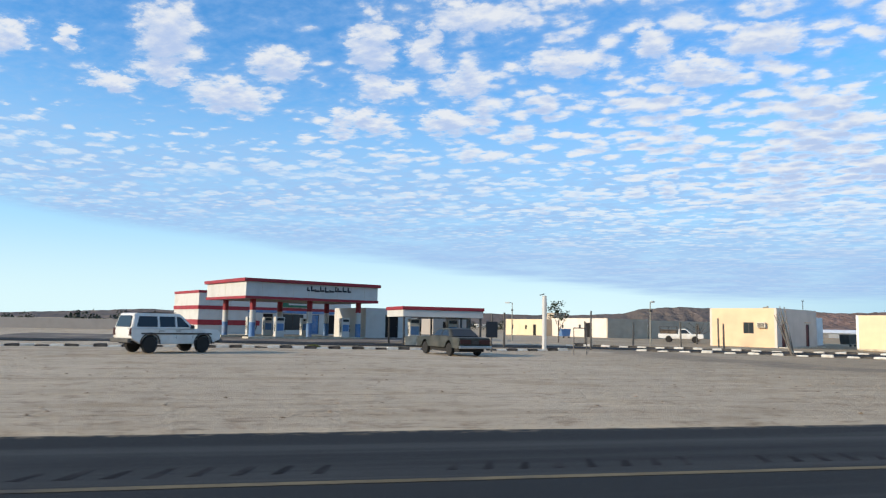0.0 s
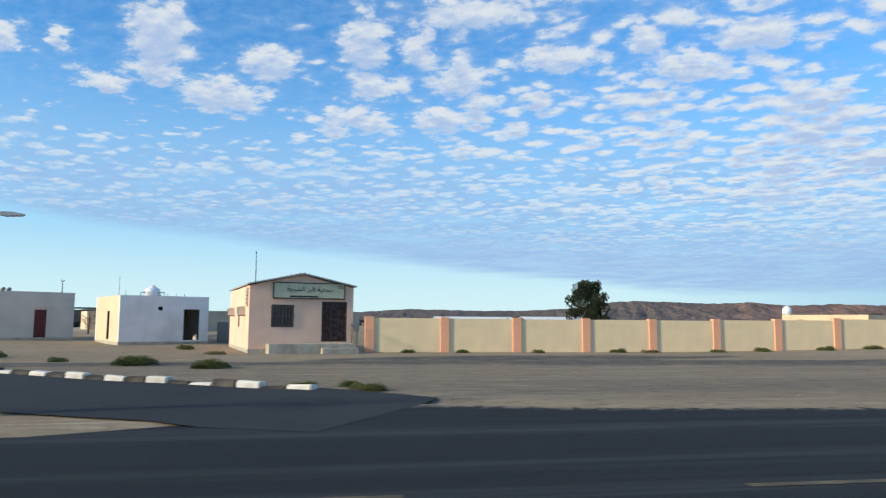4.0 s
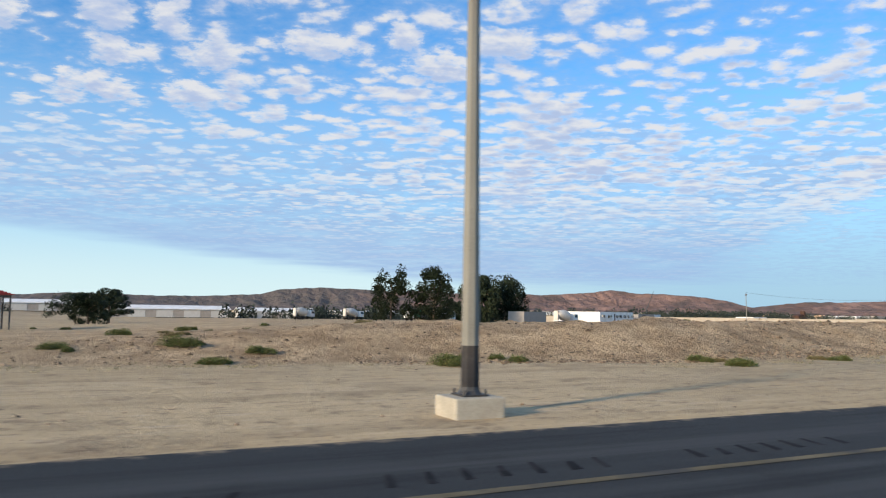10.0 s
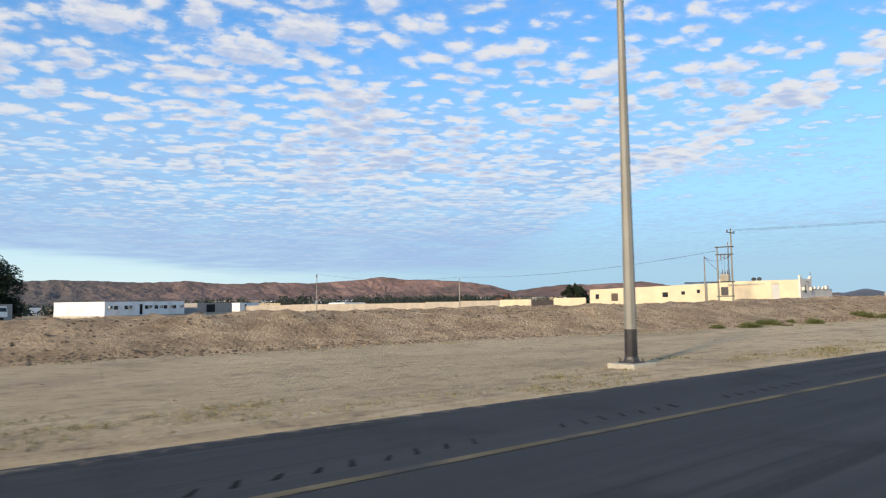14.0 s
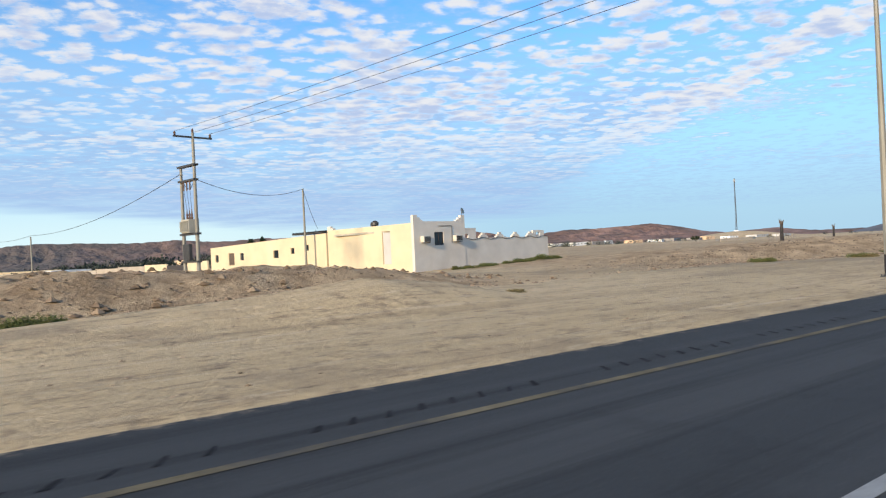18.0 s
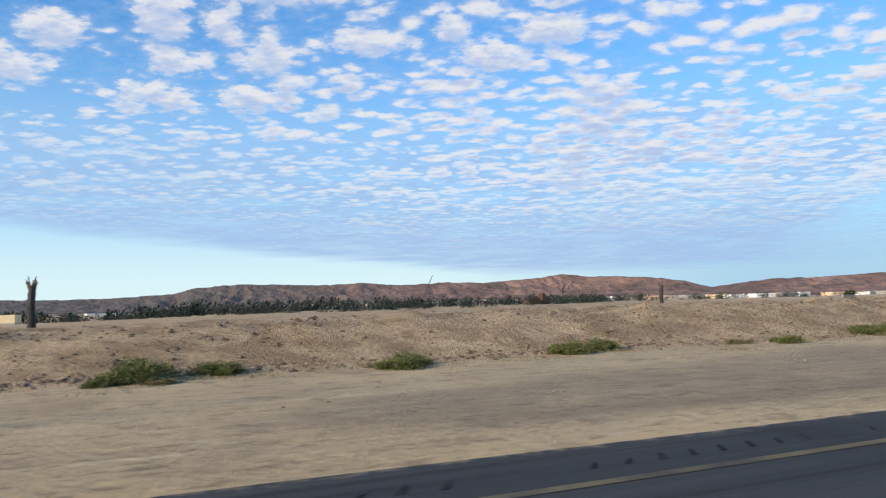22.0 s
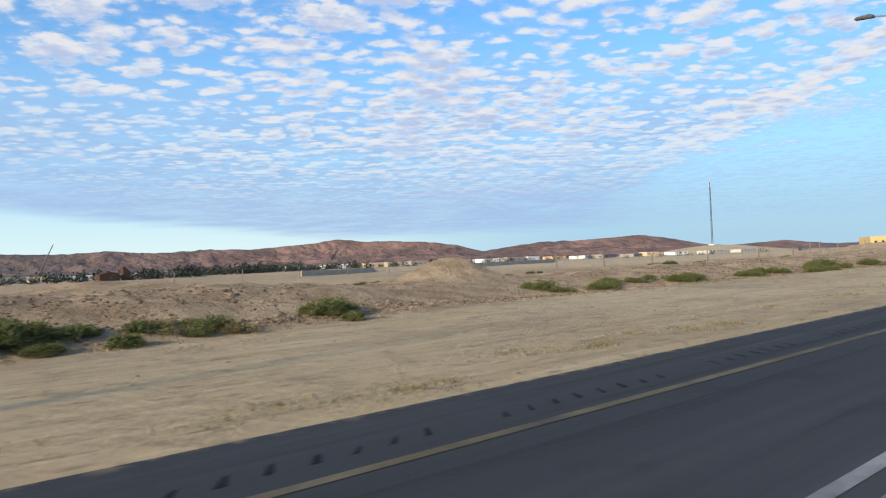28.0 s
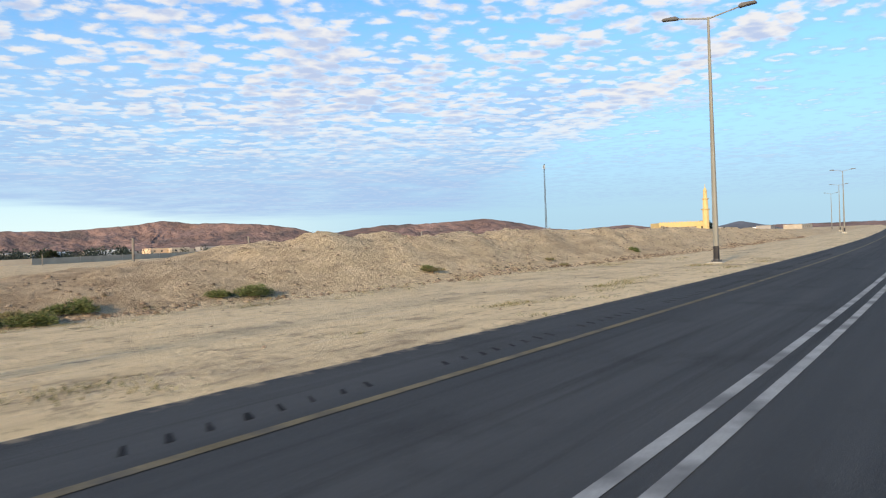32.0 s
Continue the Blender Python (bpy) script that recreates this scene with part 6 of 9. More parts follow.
def tapered(bm, outline, w0, w1, z0, z1, bevel=0.03):
    """A cabin or body shell: a side outline in x and z whose half width goes from w0 at z0 to w1 at z1."""
    t = bmesh.new()
    wid = lambda z: w0 + (w1 - w0) * min(max((z - z0) / (z1 - z0), 0), 1)
    a = [t.verts.new((x, -wid(z), z)) for x, z in outline]
    b = [t.verts.new((x, wid(z), z)) for x, z in outline]
    t.faces.new(a)
    t.faces.new(b[::-1])
    for k in range(len(a)):
        j = (k + 1) % len(a)
        t.faces.new((a[k], b[k], b[j], a[j]))
    if bevel:
        bmesh.ops.bevel(t, geom=t.edges[:], offset=bevel, segments=2, affect="EDGES")
    join(bm, t)
    return bm


def side_window(parent, quad, w0, w1, z0, z1, name="side_window"):
    for s in (-1, 1):
        b = shape()
        wid = lambda z: (w0 + (w1 - w0) * (z - z0) / (z1 - z0))
        o = [b.verts.new((x, s * (wid(z) + 0.006), z)) for x, z in quad]
        i = [b.verts.new((x, s * (wid(z) - 0.02), z)) for x, z in quad]
        b.faces.new(o)
        for k in range(len(o)):
            j = (k + 1) % len(o)
            b.faces.new((o[k], o[j], i[j], i[k]))
        part(name, b, M_GLASS, parent)


def arch_cut(x, r, n=9):
    """Side outline of a wheel arch, from front to back along the sill."""
    return [(x + r * math.cos(math.pi * k / n), 0.42 + r * math.sin(math.pi * k / n)) for k in range(n + 1)]


def off_roader():
    v = thing("off_road_car", -12.25, 32.1, float(land(-12.25, 32.1)), 50, "old white off-road estate car with dusty panels, parked on sand", "car")
    b = shape()
    sill = [(2.35, 0.62)] + arch_cut(1.42, 0.47) + arch_cut(-1.43, 0.47) + [(-2.3, 0.62)]
    tapered(b, [(-2.38, 0.7), (-2.40, 1.12), (2.30, 1.06), (2.42, 0.95), (2.42, 0.66)] + sill, 0.90, 0.92, 0.5, 1.1, 0.025)
    tapered(b, [(0.95, 1.06), (1.0, 1.13), (2.26, 1.10), (2.36, 1.0), (2.36, 0.9), (0.95, 0.9)], 0.88, 0.84, 0.9, 1.13, 0.03)
    part("body", b, M_SUV, v)
    b = shape()
    tapered(b, [(-2.36, 1.10), (-2.22, 1.74), (-2.1, 1.82), (0.12, 1.82), (0.24, 1.78), (0.98, 1.10)], 0.89, 0.72, 1.1, 1.82, 0.035)
    part("cabin", b, M_SUV, v)
    for q in ([(-2.12, 1.20), (-1.98, 1.68), (-1.05, 1.68), (-1.05, 1.20)], [(-0.95, 1.20), (-0.95, 1.68), (-0.12, 1.68), (-0.12, 1.20)], [(-0.02, 1.20), (-0.02, 1.68), (0.18, 1.68), (0.68, 1.20)]):
        side_window(v, q, 0.89, 0.72, 1.1, 1.82)
    for nm, x0, x1, hw in (("windscreen", 0.92, 0.34, 0.7), ("rear_window", -2.365, -2.25, 0.68)):
        b = shape()
        e = 0.012 if nm == "windscreen" else -0.02
        pts = [(x0 + e, -hw, 1.2), (x0 + e, hw, 1.2), (x1 + e, hw * 0.9, 1.70), (x1 + e, -hw * 0.9, 1.70)]
        f = [b.verts.new(c) for c in pts]
        g = [b.verts.new((c[0] - (0.03 if e > 0 else -0.03), c[1], c[2] - 0.02)) for c in pts]
        b.faces.new(f)
        for k in range(4):
            b.faces.new((f[k], f[(k + 1) % 4], g[(k + 1) % 4], g[k]))
        part(nm, b, M_GLASS, v)
    for x, nm in ((2.42, "front_bumper"), (-2.5, "rear_bumper")):
        b = shape()
        box(b, x - 0.06, x + 0.12, -0.88, 0.88, 0.48, 0.68, 0.03)
        part(nm, b, M_STEEL, v)
    b = shape()
    box(b, 2.405, 2.44, -0.45, 0.45, 0.76, 0.98)
    part("grille", b, M_FRAME, v)
    for s in (-1, 1):
        b = shape()
        box(b, 2.40, 2.45, s * 0.66 - 0.15, s * 0.66 + 0.15, 0.78, 0.97, 0.01)
        part("headlight", b, M_LAMPCLR, v)
        b = shape()
        box(b, -2.43, -2.38, s * 0.80 - 0.08, s * 0.80 + 0.08, 0.8, 1.15, 0.01)
        part("tail_light", b, M_LAMPRED, v)
        b = shape()
        box(b, -1.9, 1.9, s * 0.925 - 0.008, s * 0.925 + 0.008, 0.86, 0.93)
        part("side_stripe", b, M_FRAME, v, "dark rubbing strip")
        for x in (-0.85, 0.05):
            b = shape()
            box(b, x - 0.10, x + 0.10, s * 0.93 - 0.012, s * 0.93 + 0.012, 1.0, 1.035)
            part("door_handle", b, M_FRAME, v)
        for x in (-1.0, -0.07, 0.82):
            b = shape()
            box(b, x - 0.006, x + 0.006, s * 0.918 - 0.004, s * 0.918 + 0.004, 0.66, 1.12)
            part("door_gap", b, M_FRAME, v)
        b = shape()
        box(b, 0.66, 0.78, s * 1.02 - 0.10, s * 1.02 + 0.10, 1.14, 1.30, 0.02)
        part("door_mirror", b, M_FRAME, v)
        for x in (1.42, -1.43):
            wheel(v, x, s * 0.80, 0.39, 0.26, s)
            b = shape()
            for k in range(12):
                a0, a1 = math.pi * k / 12, math.pi * (k + 1) / 12
                tube(b, (x + 0.50 * math.cos(a0), s * 0.925, 0.42 + 0.50 * math.sin(a0)), (x + 0.50 * math.cos(a1), s * 0.925, 0.42 + 0.50 * math.sin(a1)), 0.035, n=6)
            part("wheel_arch", b, M_FRAME, v, "dark wheel arch lip")
        b = shape()
        tube(b, (-2.0, s * 0.66, 1.86), (0.0, s * 0.66, 1.86), 0.018, n=6)
        for x in (-1.9, -1.0, -0.1):
            tube(b, (x, s * 0.66, 1.80), (x, s * 0.66, 1.86), 0.015, n=5)
        part("gutter_rail", b, M_FRAME, v)
    b = shape()
    box(b, -2.2, 2.2, -0.7, 0.7, 0.42, 0.62)
    part("chassis", b, M_TYRE, v)
    v.scale = (0.86, 0.88, 0.92)


off_roader()


def old_saloon():
    v = thing("saloon_car", 0.15, 36.0, float(land(0.15, 36.0)), 117, "abandoned dusty dark olive saloon car with long boot, standing on sand", "car")
    b = shape()
    sill = [(2.45, 0.38)] + arch_cut(1.5, 0.40) + arch_cut(-1.42, 0.40) + [(-2.5, 0.38)]
    tapered(b, [(-2.62, 0.45), (-2.66, 0.86), (-2.60, 0.93), (-1.15, 0.98), (0.85, 0.97), (2.5, 0.90), (2.6, 0.82), (2.6, 0.45)] + sill, 0.93, 0.88, 0.6, 0.98, 0.03)
    part("body", b, M_SEDAN, v)
    b = shape()
    tapered(b, [(-1.65, 0.96), (-1.05, 1.36), (-0.8, 1.40), (0.05, 1.40), (0.25, 1.37), (0.98, 0.96)], 0.84, 0.62, 0.96, 1.40, 0.03)
    part("cabin", b, M_SEDAN, v)
    for q in ([(-1.25, 1.02), (-0.95, 1.30), (-0.42, 1.32), (-0.42, 1.02)], [(-0.34, 1.02), (-0.34, 1.32), (0.18, 1.32), (0.68, 1.02)]):
        side_window(v, q, 0.84, 0.62, 0.96, 1.40)
    for nm, x0, x1 in (("windscreen", 0.93, 0.32), ("rear_window", -1.60, -1.10)):
        b = shape()
        s = 1 if nm == "windscreen" else -1
        pts = [(x0 + 0.03 * s, -0.72, 1.0), (x0 + 0.03 * s, 0.72, 1.0), (x1 + 0.03 * s, 0.56, 1.345), (x1 + 0.03 * s, -0.56, 1.345)]
        f = [b.verts.new(c) for c in pts]
        g = [b.verts.new((c[0] - 0.04 * s, c[1], c[2] - 0.03)) for c in pts]
        b.faces.new(f)
        for k in range(4):
            b.faces.new((f[k], f[(k + 1) % 4], g[(k + 1) % 4], g[k]))
        part(nm, b, M_GLASS, v)
    for x, nm in ((2.64, "front_bumper"), (-2.70, "rear_bumper")):
        b = shape()
        box(b, x - 0.06, x + 0.06, -0.92, 0.92, 0.40, 0.54, 0.025)
        part(nm, b, M_CHROME, v)
    for s in (-1, 1):
        b = shape()
        box(b, -2.685, -2.65, s * 0.55 - 0.30, s * 0.55 + 0.30, 0.62, 0.84, 0.008)
        part("tail_light", b, M_LAMPRED, v)
        b = shape()
        box(b, 2.59, 2.625, s * 0.64 - 0.18, s * 0.64 + 0.18, 0.6, 0.78, 0.008)
        part("headlight", b, M_LAMPCLR, v)
        for x in (-0.38, 0.80):
            b = shape()
            box(b, x - 0.006, x + 0.006, s * 0.912 - 0.004, s * 0.912 + 0.004, 0.45, 0.96)
            part("door_gap", b, M_FRAME, v)
        for x in (1.5, -1.42):
            wheel(v, x, s * 0.80, 0.33, 0.2, s)
    b = shape()
    box(b, -2.685, -2.66, -0.2, 0.2, 0.62, 0.78)
    part("boot_plate", b, M_FRAME, v, "dark blank plate panel")
    b = shape()
    box(b, -2.3, 2.3, -0.72, 0.72, 0.22, 0.45)
    part("chassis", b, M_TYRE, v)
    v.scale = (0.9, 0.9, 0.92)


old_saloon()


def pickup():
    v = thing("pickup_truck", 25.6, 82.0, 0, -20, "small white pickup truck with a dark caged load", "pickup")
    b = shape()
    tapered(b, [(-2.4, 0.5), (-2.4, 0.95), (2.3, 0.95), (2.35, 0.85), (2.35, 0.5)] + arch_cut(1.45, 0.36) + arch_cut(-1.3, 0.36), 0.82, 0.80, 0.5, 0.95, 0.03)
    part("body", b, M_SUV, v)
    b = shape()
    tapered(b, [(-0.3, 0.94), (-0.22, 1.50), (0.5, 1.52), (1.15, 0.94)], 0.78, 0.62, 0.94, 1.5, 0.03)
    part("cab", b, M_SUV, v)
    side_window(v, [(-0.12, 1.0), (-0.1, 1.42), (0.5, 1.42), (0.92, 1.0)], 0.78, 0.62, 0.94, 1.5)
    b = shape()
    for x in (-2.3, -1.35, -0.45):
        for y in (-0.75, 0.75):
            tube(b, (x, y, 0.95), (x, y, 1.75), 0.03, n=6)
    for z in (1.3, 1.72):
        for y in (-0.75, 0.75):
            tube(b, (-2.3, y, z), (-0.45, y, z), 0.025, n=6)
    part("cage", b, M_STEEL, v)
    b = shape()
    box(b, -2.2, -0.5, -0.7, 0.7, 0.95, 1.4, 0.1)
    part("load", b, M_BARK, v)
    for s in (-1, 1):
        for x in (1.45, -1.3):
            wheel(v, x, s * 0.7, 0.33, 0.2, s)


pickup()


# ---- filling station ----
def pump(parent_xy, rz, group="fuel pumps on the forecourt"):
    x, y = parent_xy
    p = thing("fuel_pump", x, y, 0.18, rz, "white fuel pump with dark display and hoses on an island", "fuel pump", group)
    b = shape()
    box(b, -0.38, 0.38, -0.25, 0.25, 0, 1.25, 0.03)
    part("body", b, M_CLAD, p)
    b = shape()
    box(b, -0.40, 0.40, -0.27, 0.27, 1.26, 1.65, 0.03)
    h = part("head", b, M_CLAD, p)
    b = shape()
    box(b, -0.30, 0.30, -0.29, -0.272, 1.34, 1.56)
    part("display", b, M_GLASS, h)
    b = shape()
    box(b, -0.30, 0.30, -0.262, -0.252, 0.5, 1.1)
    part("panel", b, M_BLUE, p)
    for s in (-1, 1):
        b = shape()
        pts = [(s * 0.42, -0.1, 1.2), (s * 0.5, -0.14, 0.8), (s * 0.47, -0.16, 0.45), (s * 0.41, -0.12, 0.9)]
        for q, r in zip(pts, pts[1:]):
            tube(b, q, r, 0.02, n=6)
        part("hose", b, M_TYRE, p)


def filling_station():
    rz, cx, cy = 38.5, -16.4, 58.5
    t = thing("filling_station_canopy", cx, cy, 0, rz, "white filling station canopy with red trim on striped columns", "canopy")
    W, D = 12.5, 8.7
    b = shape()
    box(b, 0, W, 0, D, 3.35, 4.62, 0.02)
    part("fascia", b, M_CLAD, t, "dusty white fascia panels")
    b = shape()
    for k in range(1, 9):
        box(b, W * k / 9 - 0.012, W * k / 9 + 0.012, -0.008, -0.002, 3.5, 4.6)
    for k in range(1, 6):
        box(b, -0.008, -0.002, D * k / 6 - 0.012, D * k / 6 + 0.012, 3.5, 4.6)
    part("panel_joints", b, M_CONC, t)
    b = shape()
    box(b, -0.22, W + 0.22, -0.22, D + 0.22, 4.622, 4.90, 0.03)
    part("top_trim", b, M_RED, t, "red top trim band")
    b = shape()
    box(b, -0.06, W + 0.06, -0.06, -0.003, 3.24, 3.46)
    box(b, -0.06, -0.003, -0.002, D + 0.06, 3.24, 3.46)
    box(b, W + 0.003, W + 0.06, -0.002, D + 0.06, 3.24, 3.46)
    box(b, 0.0, W, D + 0.003, D + 0.06, 3.24, 3.46)
    part("lower_trim", b, M_RED, t, "red lower trim band")
    b = shape()
    box(b, 0.02, W - 0.02, 0.02, D - 0.02, 3.26, 3.345)
    part("soffit", b, M_GREYWALL, t)
    for x in (1.2, 6.4, 11.3):
        for y in (1.3, 7.2):
            b = shape()
            tube(b, (x, y, 1.35), (x, y, 2.35), 0.24, n=16)
            c = part("column", b, M_CLAD, t)
            b = shape()
            tube(b, (x, y, 0.1), (x, y, 1.35), 0.246, n=16)
            part("blue_foot", b, M_BLUE, c, "faded blue column foot")
            b = shape()
            tube(b, (x, y, 2.35), (x, y, 3.258), 0.246, n=16)
            part("red_head", b, M_RED, c, "red column head")
    m = pose(cx, cy, 0, 0, 0, rz)
    for i, (u0, u1, vv) in enumerate(((0.6, 11.9, 1.3), (0.6, 11.9, 7.2))):
        q = m @ Vector(((u0 + u1) / 2, vv, 0))
        s = thing("pump_island", q.x, q.y, 0, rz, "raised concrete pump island", "island", "pump islands")
        b = shape()
        box(b, -5.6, 5.6, -0.6, 0.6, -0.1, 0.18, 0.03)
        part("slab", b, M_CONC, s)
    for u, vv in ((3.6, 1.3), (9.9, 1.3), (3.6, 7.2), (5.2, 7.2), (9.0, 7.2)):
        q = m @ Vector((u, vv, 0))
        pump((q.x, q.y), rz)
    s = thing("canopy_lettering", cx, cy, 0, rz, "dark raised lettering on the canopy fascia", "lettering")
    rng = random.Random(3)
    x = 5.4
    while x < 9.6:
        w = rng.uniform(0.18, 0.5)
        b = shape()
        z = 4.05 + rng.uniform(-0.08, 0.05)
        h = rng.choice((0.22, 0.34, 0.46))
        slab(b, [(x, z), (x + w, z), (x + w, z + 0.15), (x + 0.11, z + 0.15), (x + 0.11, z + h), (x, z + h)], -0.05, -0.004)
        part("letter", b, M_INK, s)
        x += w + rng.uniform(0.03, 0.12)

    # shop building behind, clad in white and red bands
    t = thing("station_shop", -26.7, 77.4, 0, rz, "filling station shop clad in white and red horizontal bands", "shop")
    b = shape()
    wall_with_holes(b, 18.6, 4.6, 0.25, [(7.3, 8.5, 0.1, 2.3), (9.7, 12.3, 0.5, 2.3), (13.3, 14.3, 0.1, 2.3), (15.3, 16.5, 0.1, 2.3)])
    part("front_wall", b, M_CLAD, t)
    for z0, z1 in ((4.34, 4.62), (2.60, 3.0), (0.95, 1.5)):
        b = shape()
        box(b, -0.06, 6.9 if z0 < 2 else 18.6, -0.06, -0.003, z0, z1)
        box(b, -0.06, -0.003, -0.002, 8.0, z0, z1)
        part("red_band", b, M_RED, t, "red cladding band")
    b = shape()
    for k in range(1, 7):
        box(b, k * 1.15 - 0.01, k * 1.15 + 0.01, -0.01, -0.002, 1.52, 2.58)
        box(b, k * 1.15 - 0.01, k * 1.15 + 0.01, -0.01, -0.002, 3.02, 4.32)
    part("panel_joints", b, M_CONC, t)
    b = shape()
    box(b, 0, 0.25, 0.252, 8.0, 0, 4.6)
    box(b, 18.35, 18.6, 0.252, 8.0, 0, 4.6)
    box(b, 0.252, 18.348, 7.75, 8.0, 0, 4.6)
    part("wall", b, M_CLAD, t)
    b = shape()
    box(b, 0.255, 18.345, 0.255, 7.745, 4.0, 4.15)
    part("roof_slab", b, M_CONC, t)
    b = shape()
    box(b, 0.3, 18.3, 3.0, 3.1, 0, 3.98)
    part("inner_wall", b, M_DARK, t)
    for x0, x1, z0, mt in ((7.3, 8.5, 0.1, M_DARK), (13.3, 14.3, 0.1, M_BLUE), (15.3, 16.5, 0.1, M_DARK)):
        opening_door(t, x0, x1, z0, 2.3, mt)
    opening_window(t, 9.7, 12.3, 0.5, 2.3)
    b = shape()
    box(b, 5.5, 18.5, -0.10, -0.004, 2.4, 2.68, 0.01)
    part("blue_sign_band", b, M_BLUE, t)
    q = pose(-26.7, 77.4, 0, 0, 0, rz) @ Vector((9.1, -0.12, 3.1))
    s = thing("green_sign", q.x, q.y, q.z, rz, "dark green shop sign with unreadable pale writing", "sign")
    b = shape()
    box(b, 0, 4.0, -0.08, 0.0, 0, 1.1, 0.01)
    part("board", b, M_GREENSIGN, s)
    for k, (x0, x1) in enumerate(((0.8, 3.7), (1.2, 3.5))):
        b = shape()
        box(b, x0, x1, -0.09, -0.081, 0.62 - k * 0.38, 0.80 - k * 0.38)
        part("writing", b, M_CLAD, s)
    return t


filling_station()


def kiosk():
    t = thing("kiosk_canopy", -3.2, 50.33, 0, 20.3, "low white kiosk canopy with red trim on thin posts", "canopy")
    b = shape()
    box(b, 0, 5.95, 0, 4.2, 1.95, 2.42, 0.015)
    part("fascia", b, M_CLAD, t)
    b = shape()
    box(b, -0.06, 6.01, -0.06, 4.26, 2.422, 2.66, 0.02)
    part("top_trim", b, M_RED, t, "red top trim band")
    for x, y in ((0.12, 0.15), (5.8, 0.15), (0.12, 4.0), (5.8, 4.0), (3.4, 4.0)):
        b = shape()
        box(b, x - 0.06, x + 0.06, y - 0.06, y + 0.06, 0, 1.948, 0.01)
        part("post", b, M_STEEL, t)
    b = shape()
    box(b, 0.25, 5.5, 0.3, 0.5, 0, 0.62, 0.02)
    part("low_wall", b, M_CONC, t)
    m = pose(-3.2, 50.33, 0, 0, 0, 20.3)
    for u, vv in ((1.6, 2.6), (4.6, 2.8)):
        q = m @ Vector((u, vv, 0))
        pump((q.x, q.y), 20.3)


kiosk()


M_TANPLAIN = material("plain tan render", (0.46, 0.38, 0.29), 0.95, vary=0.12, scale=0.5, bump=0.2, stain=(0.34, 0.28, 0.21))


def plain_block(name, x, y, rz, L, D, H, mat, label, holes=(), category="building", z=0.0, roof=M_CONC, side_holes=(), group="", side_mat=None):
    b = Block(name, x, y, rz, L, D, H, mat, label, [h for h in holes], list(side_holes), z=z, category=category, side_mat=side_mat)
    for h in holes:
        if h[2] < 0.3:
            b.on_front(opening_door, *h, M_DARK)
        else:
            b.on_front(opening_window, *h)
    for h in side_holes:
        if h[2] < 0.3:
            b.on_side(opening_door, *h, M_DARK)
        else:
            b.on_side(opening_window, *h)
    return b


plain_block("white_shop", -8.0, 69.5, 38.5, 5.2, 6.0, 2.9, M_CLAD, "small white flat-roofed shop beside the forecourt", [(2.2, 3.7, 0.1, 2.3)])
# Tan fronts stand for shade, paler side renders for sunlight.
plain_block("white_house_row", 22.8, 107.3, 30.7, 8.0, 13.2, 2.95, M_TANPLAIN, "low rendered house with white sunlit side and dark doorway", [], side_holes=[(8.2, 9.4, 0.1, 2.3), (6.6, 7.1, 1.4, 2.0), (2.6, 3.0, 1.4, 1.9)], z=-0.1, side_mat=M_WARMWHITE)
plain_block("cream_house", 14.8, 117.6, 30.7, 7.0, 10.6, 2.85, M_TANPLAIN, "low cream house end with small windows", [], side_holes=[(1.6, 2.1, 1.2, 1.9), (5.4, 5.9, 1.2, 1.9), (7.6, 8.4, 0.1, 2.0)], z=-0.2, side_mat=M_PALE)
plain_block("roof_room", 16.6, 119.0, 30.7, 2.6, 1.9, 1.15, M_TANPLAIN, "small cream roof room on the cream house", [], z=2.6, category="house")
plain_block("walled_yard", -110, 82, 12, 72, 6, 1.35, M_GREYWALL, "long low grey block wall far beyond the sand", z=0.0)


plain_block("block_hut", -2.6, 108.5, 28, 5.6, 4.0, 2.4, M_GREYWALL, "small grey block hut with a dark doorway", [(1.6, 2.6, 0.1, 2.0)], "hut", z=-0.1)


def open_shed():
    t = thing("open_shed", -17.9, 149.95, -0.2, 28.8, "long dark open-fronted shed with low sheet roof and grey block end", "shed")
    b = shape()
    slab(b, [(0, 3.95), (25.5, 3.75), (25.5, 3.9), (0, 4.1)], -0.8, 11.0)
    part("roof", b, M_STEEL, t)
    for x in (8.2, 12.5, 17, 21.4, 25.2):
        b = shape()
        box(b, x - 0.08, x + 0.08, -0.08, 0.08, 0, 3.76)
        part("post", b, M_STEEL, t)
    b = shape()
    wall_with_holes(b, 8.0, 3.7, 0.2, [(2.2, 4.6, 0.1, 2.2)])
    part("front_wall", b, M_GREYWALL, t)
    b = shape()
    for k in range(2):
        box(b, 2.25 + k * 1.18, 3.38 + k * 1.18, 0.06, 0.12, 0.12, 2.18)
    part("double_door", b, M_CLAD, t, "pale grey double door")
    b = shape()
    box(b, 0, 25.5, 10.6, 10.8, 0, 3.6)
    part("back_wall", b, M_GREYWALL, t)
    for x in (0.0, 25.3):
        b = shape()
        box(b, x, x + 0.2, 0.21, 10.59, 0, 3.6)
        part("side_wall", b, M_GREYWALL, t)
    for x in (5.6, 17.5):
        b = shape()
        box(b, x, x + 1.4, -0.5, -0.35, 2.75, 2.9)
        tube(b, (x + 0.7, -0.42, 2.9), (x + 0.7, -0.42, 3.85), 0.02, n=5)
        part("tube_lamp", b, M_WHITE, t, "pale tube lamp under the eave")
    # pipe rail along the front
    b = shape()
    tube(b, (9, -4.0, 1.1), (22, -4.0, 1.1), 0.05, n=6)
    for x in (9, 13.3, 17.6, 22):
        tube(b, (x, -4.0, 0), (x, -4.0, 1.1), 0.05, n=6)
    part("rail", b, M_STEEL, t)


open_shed()


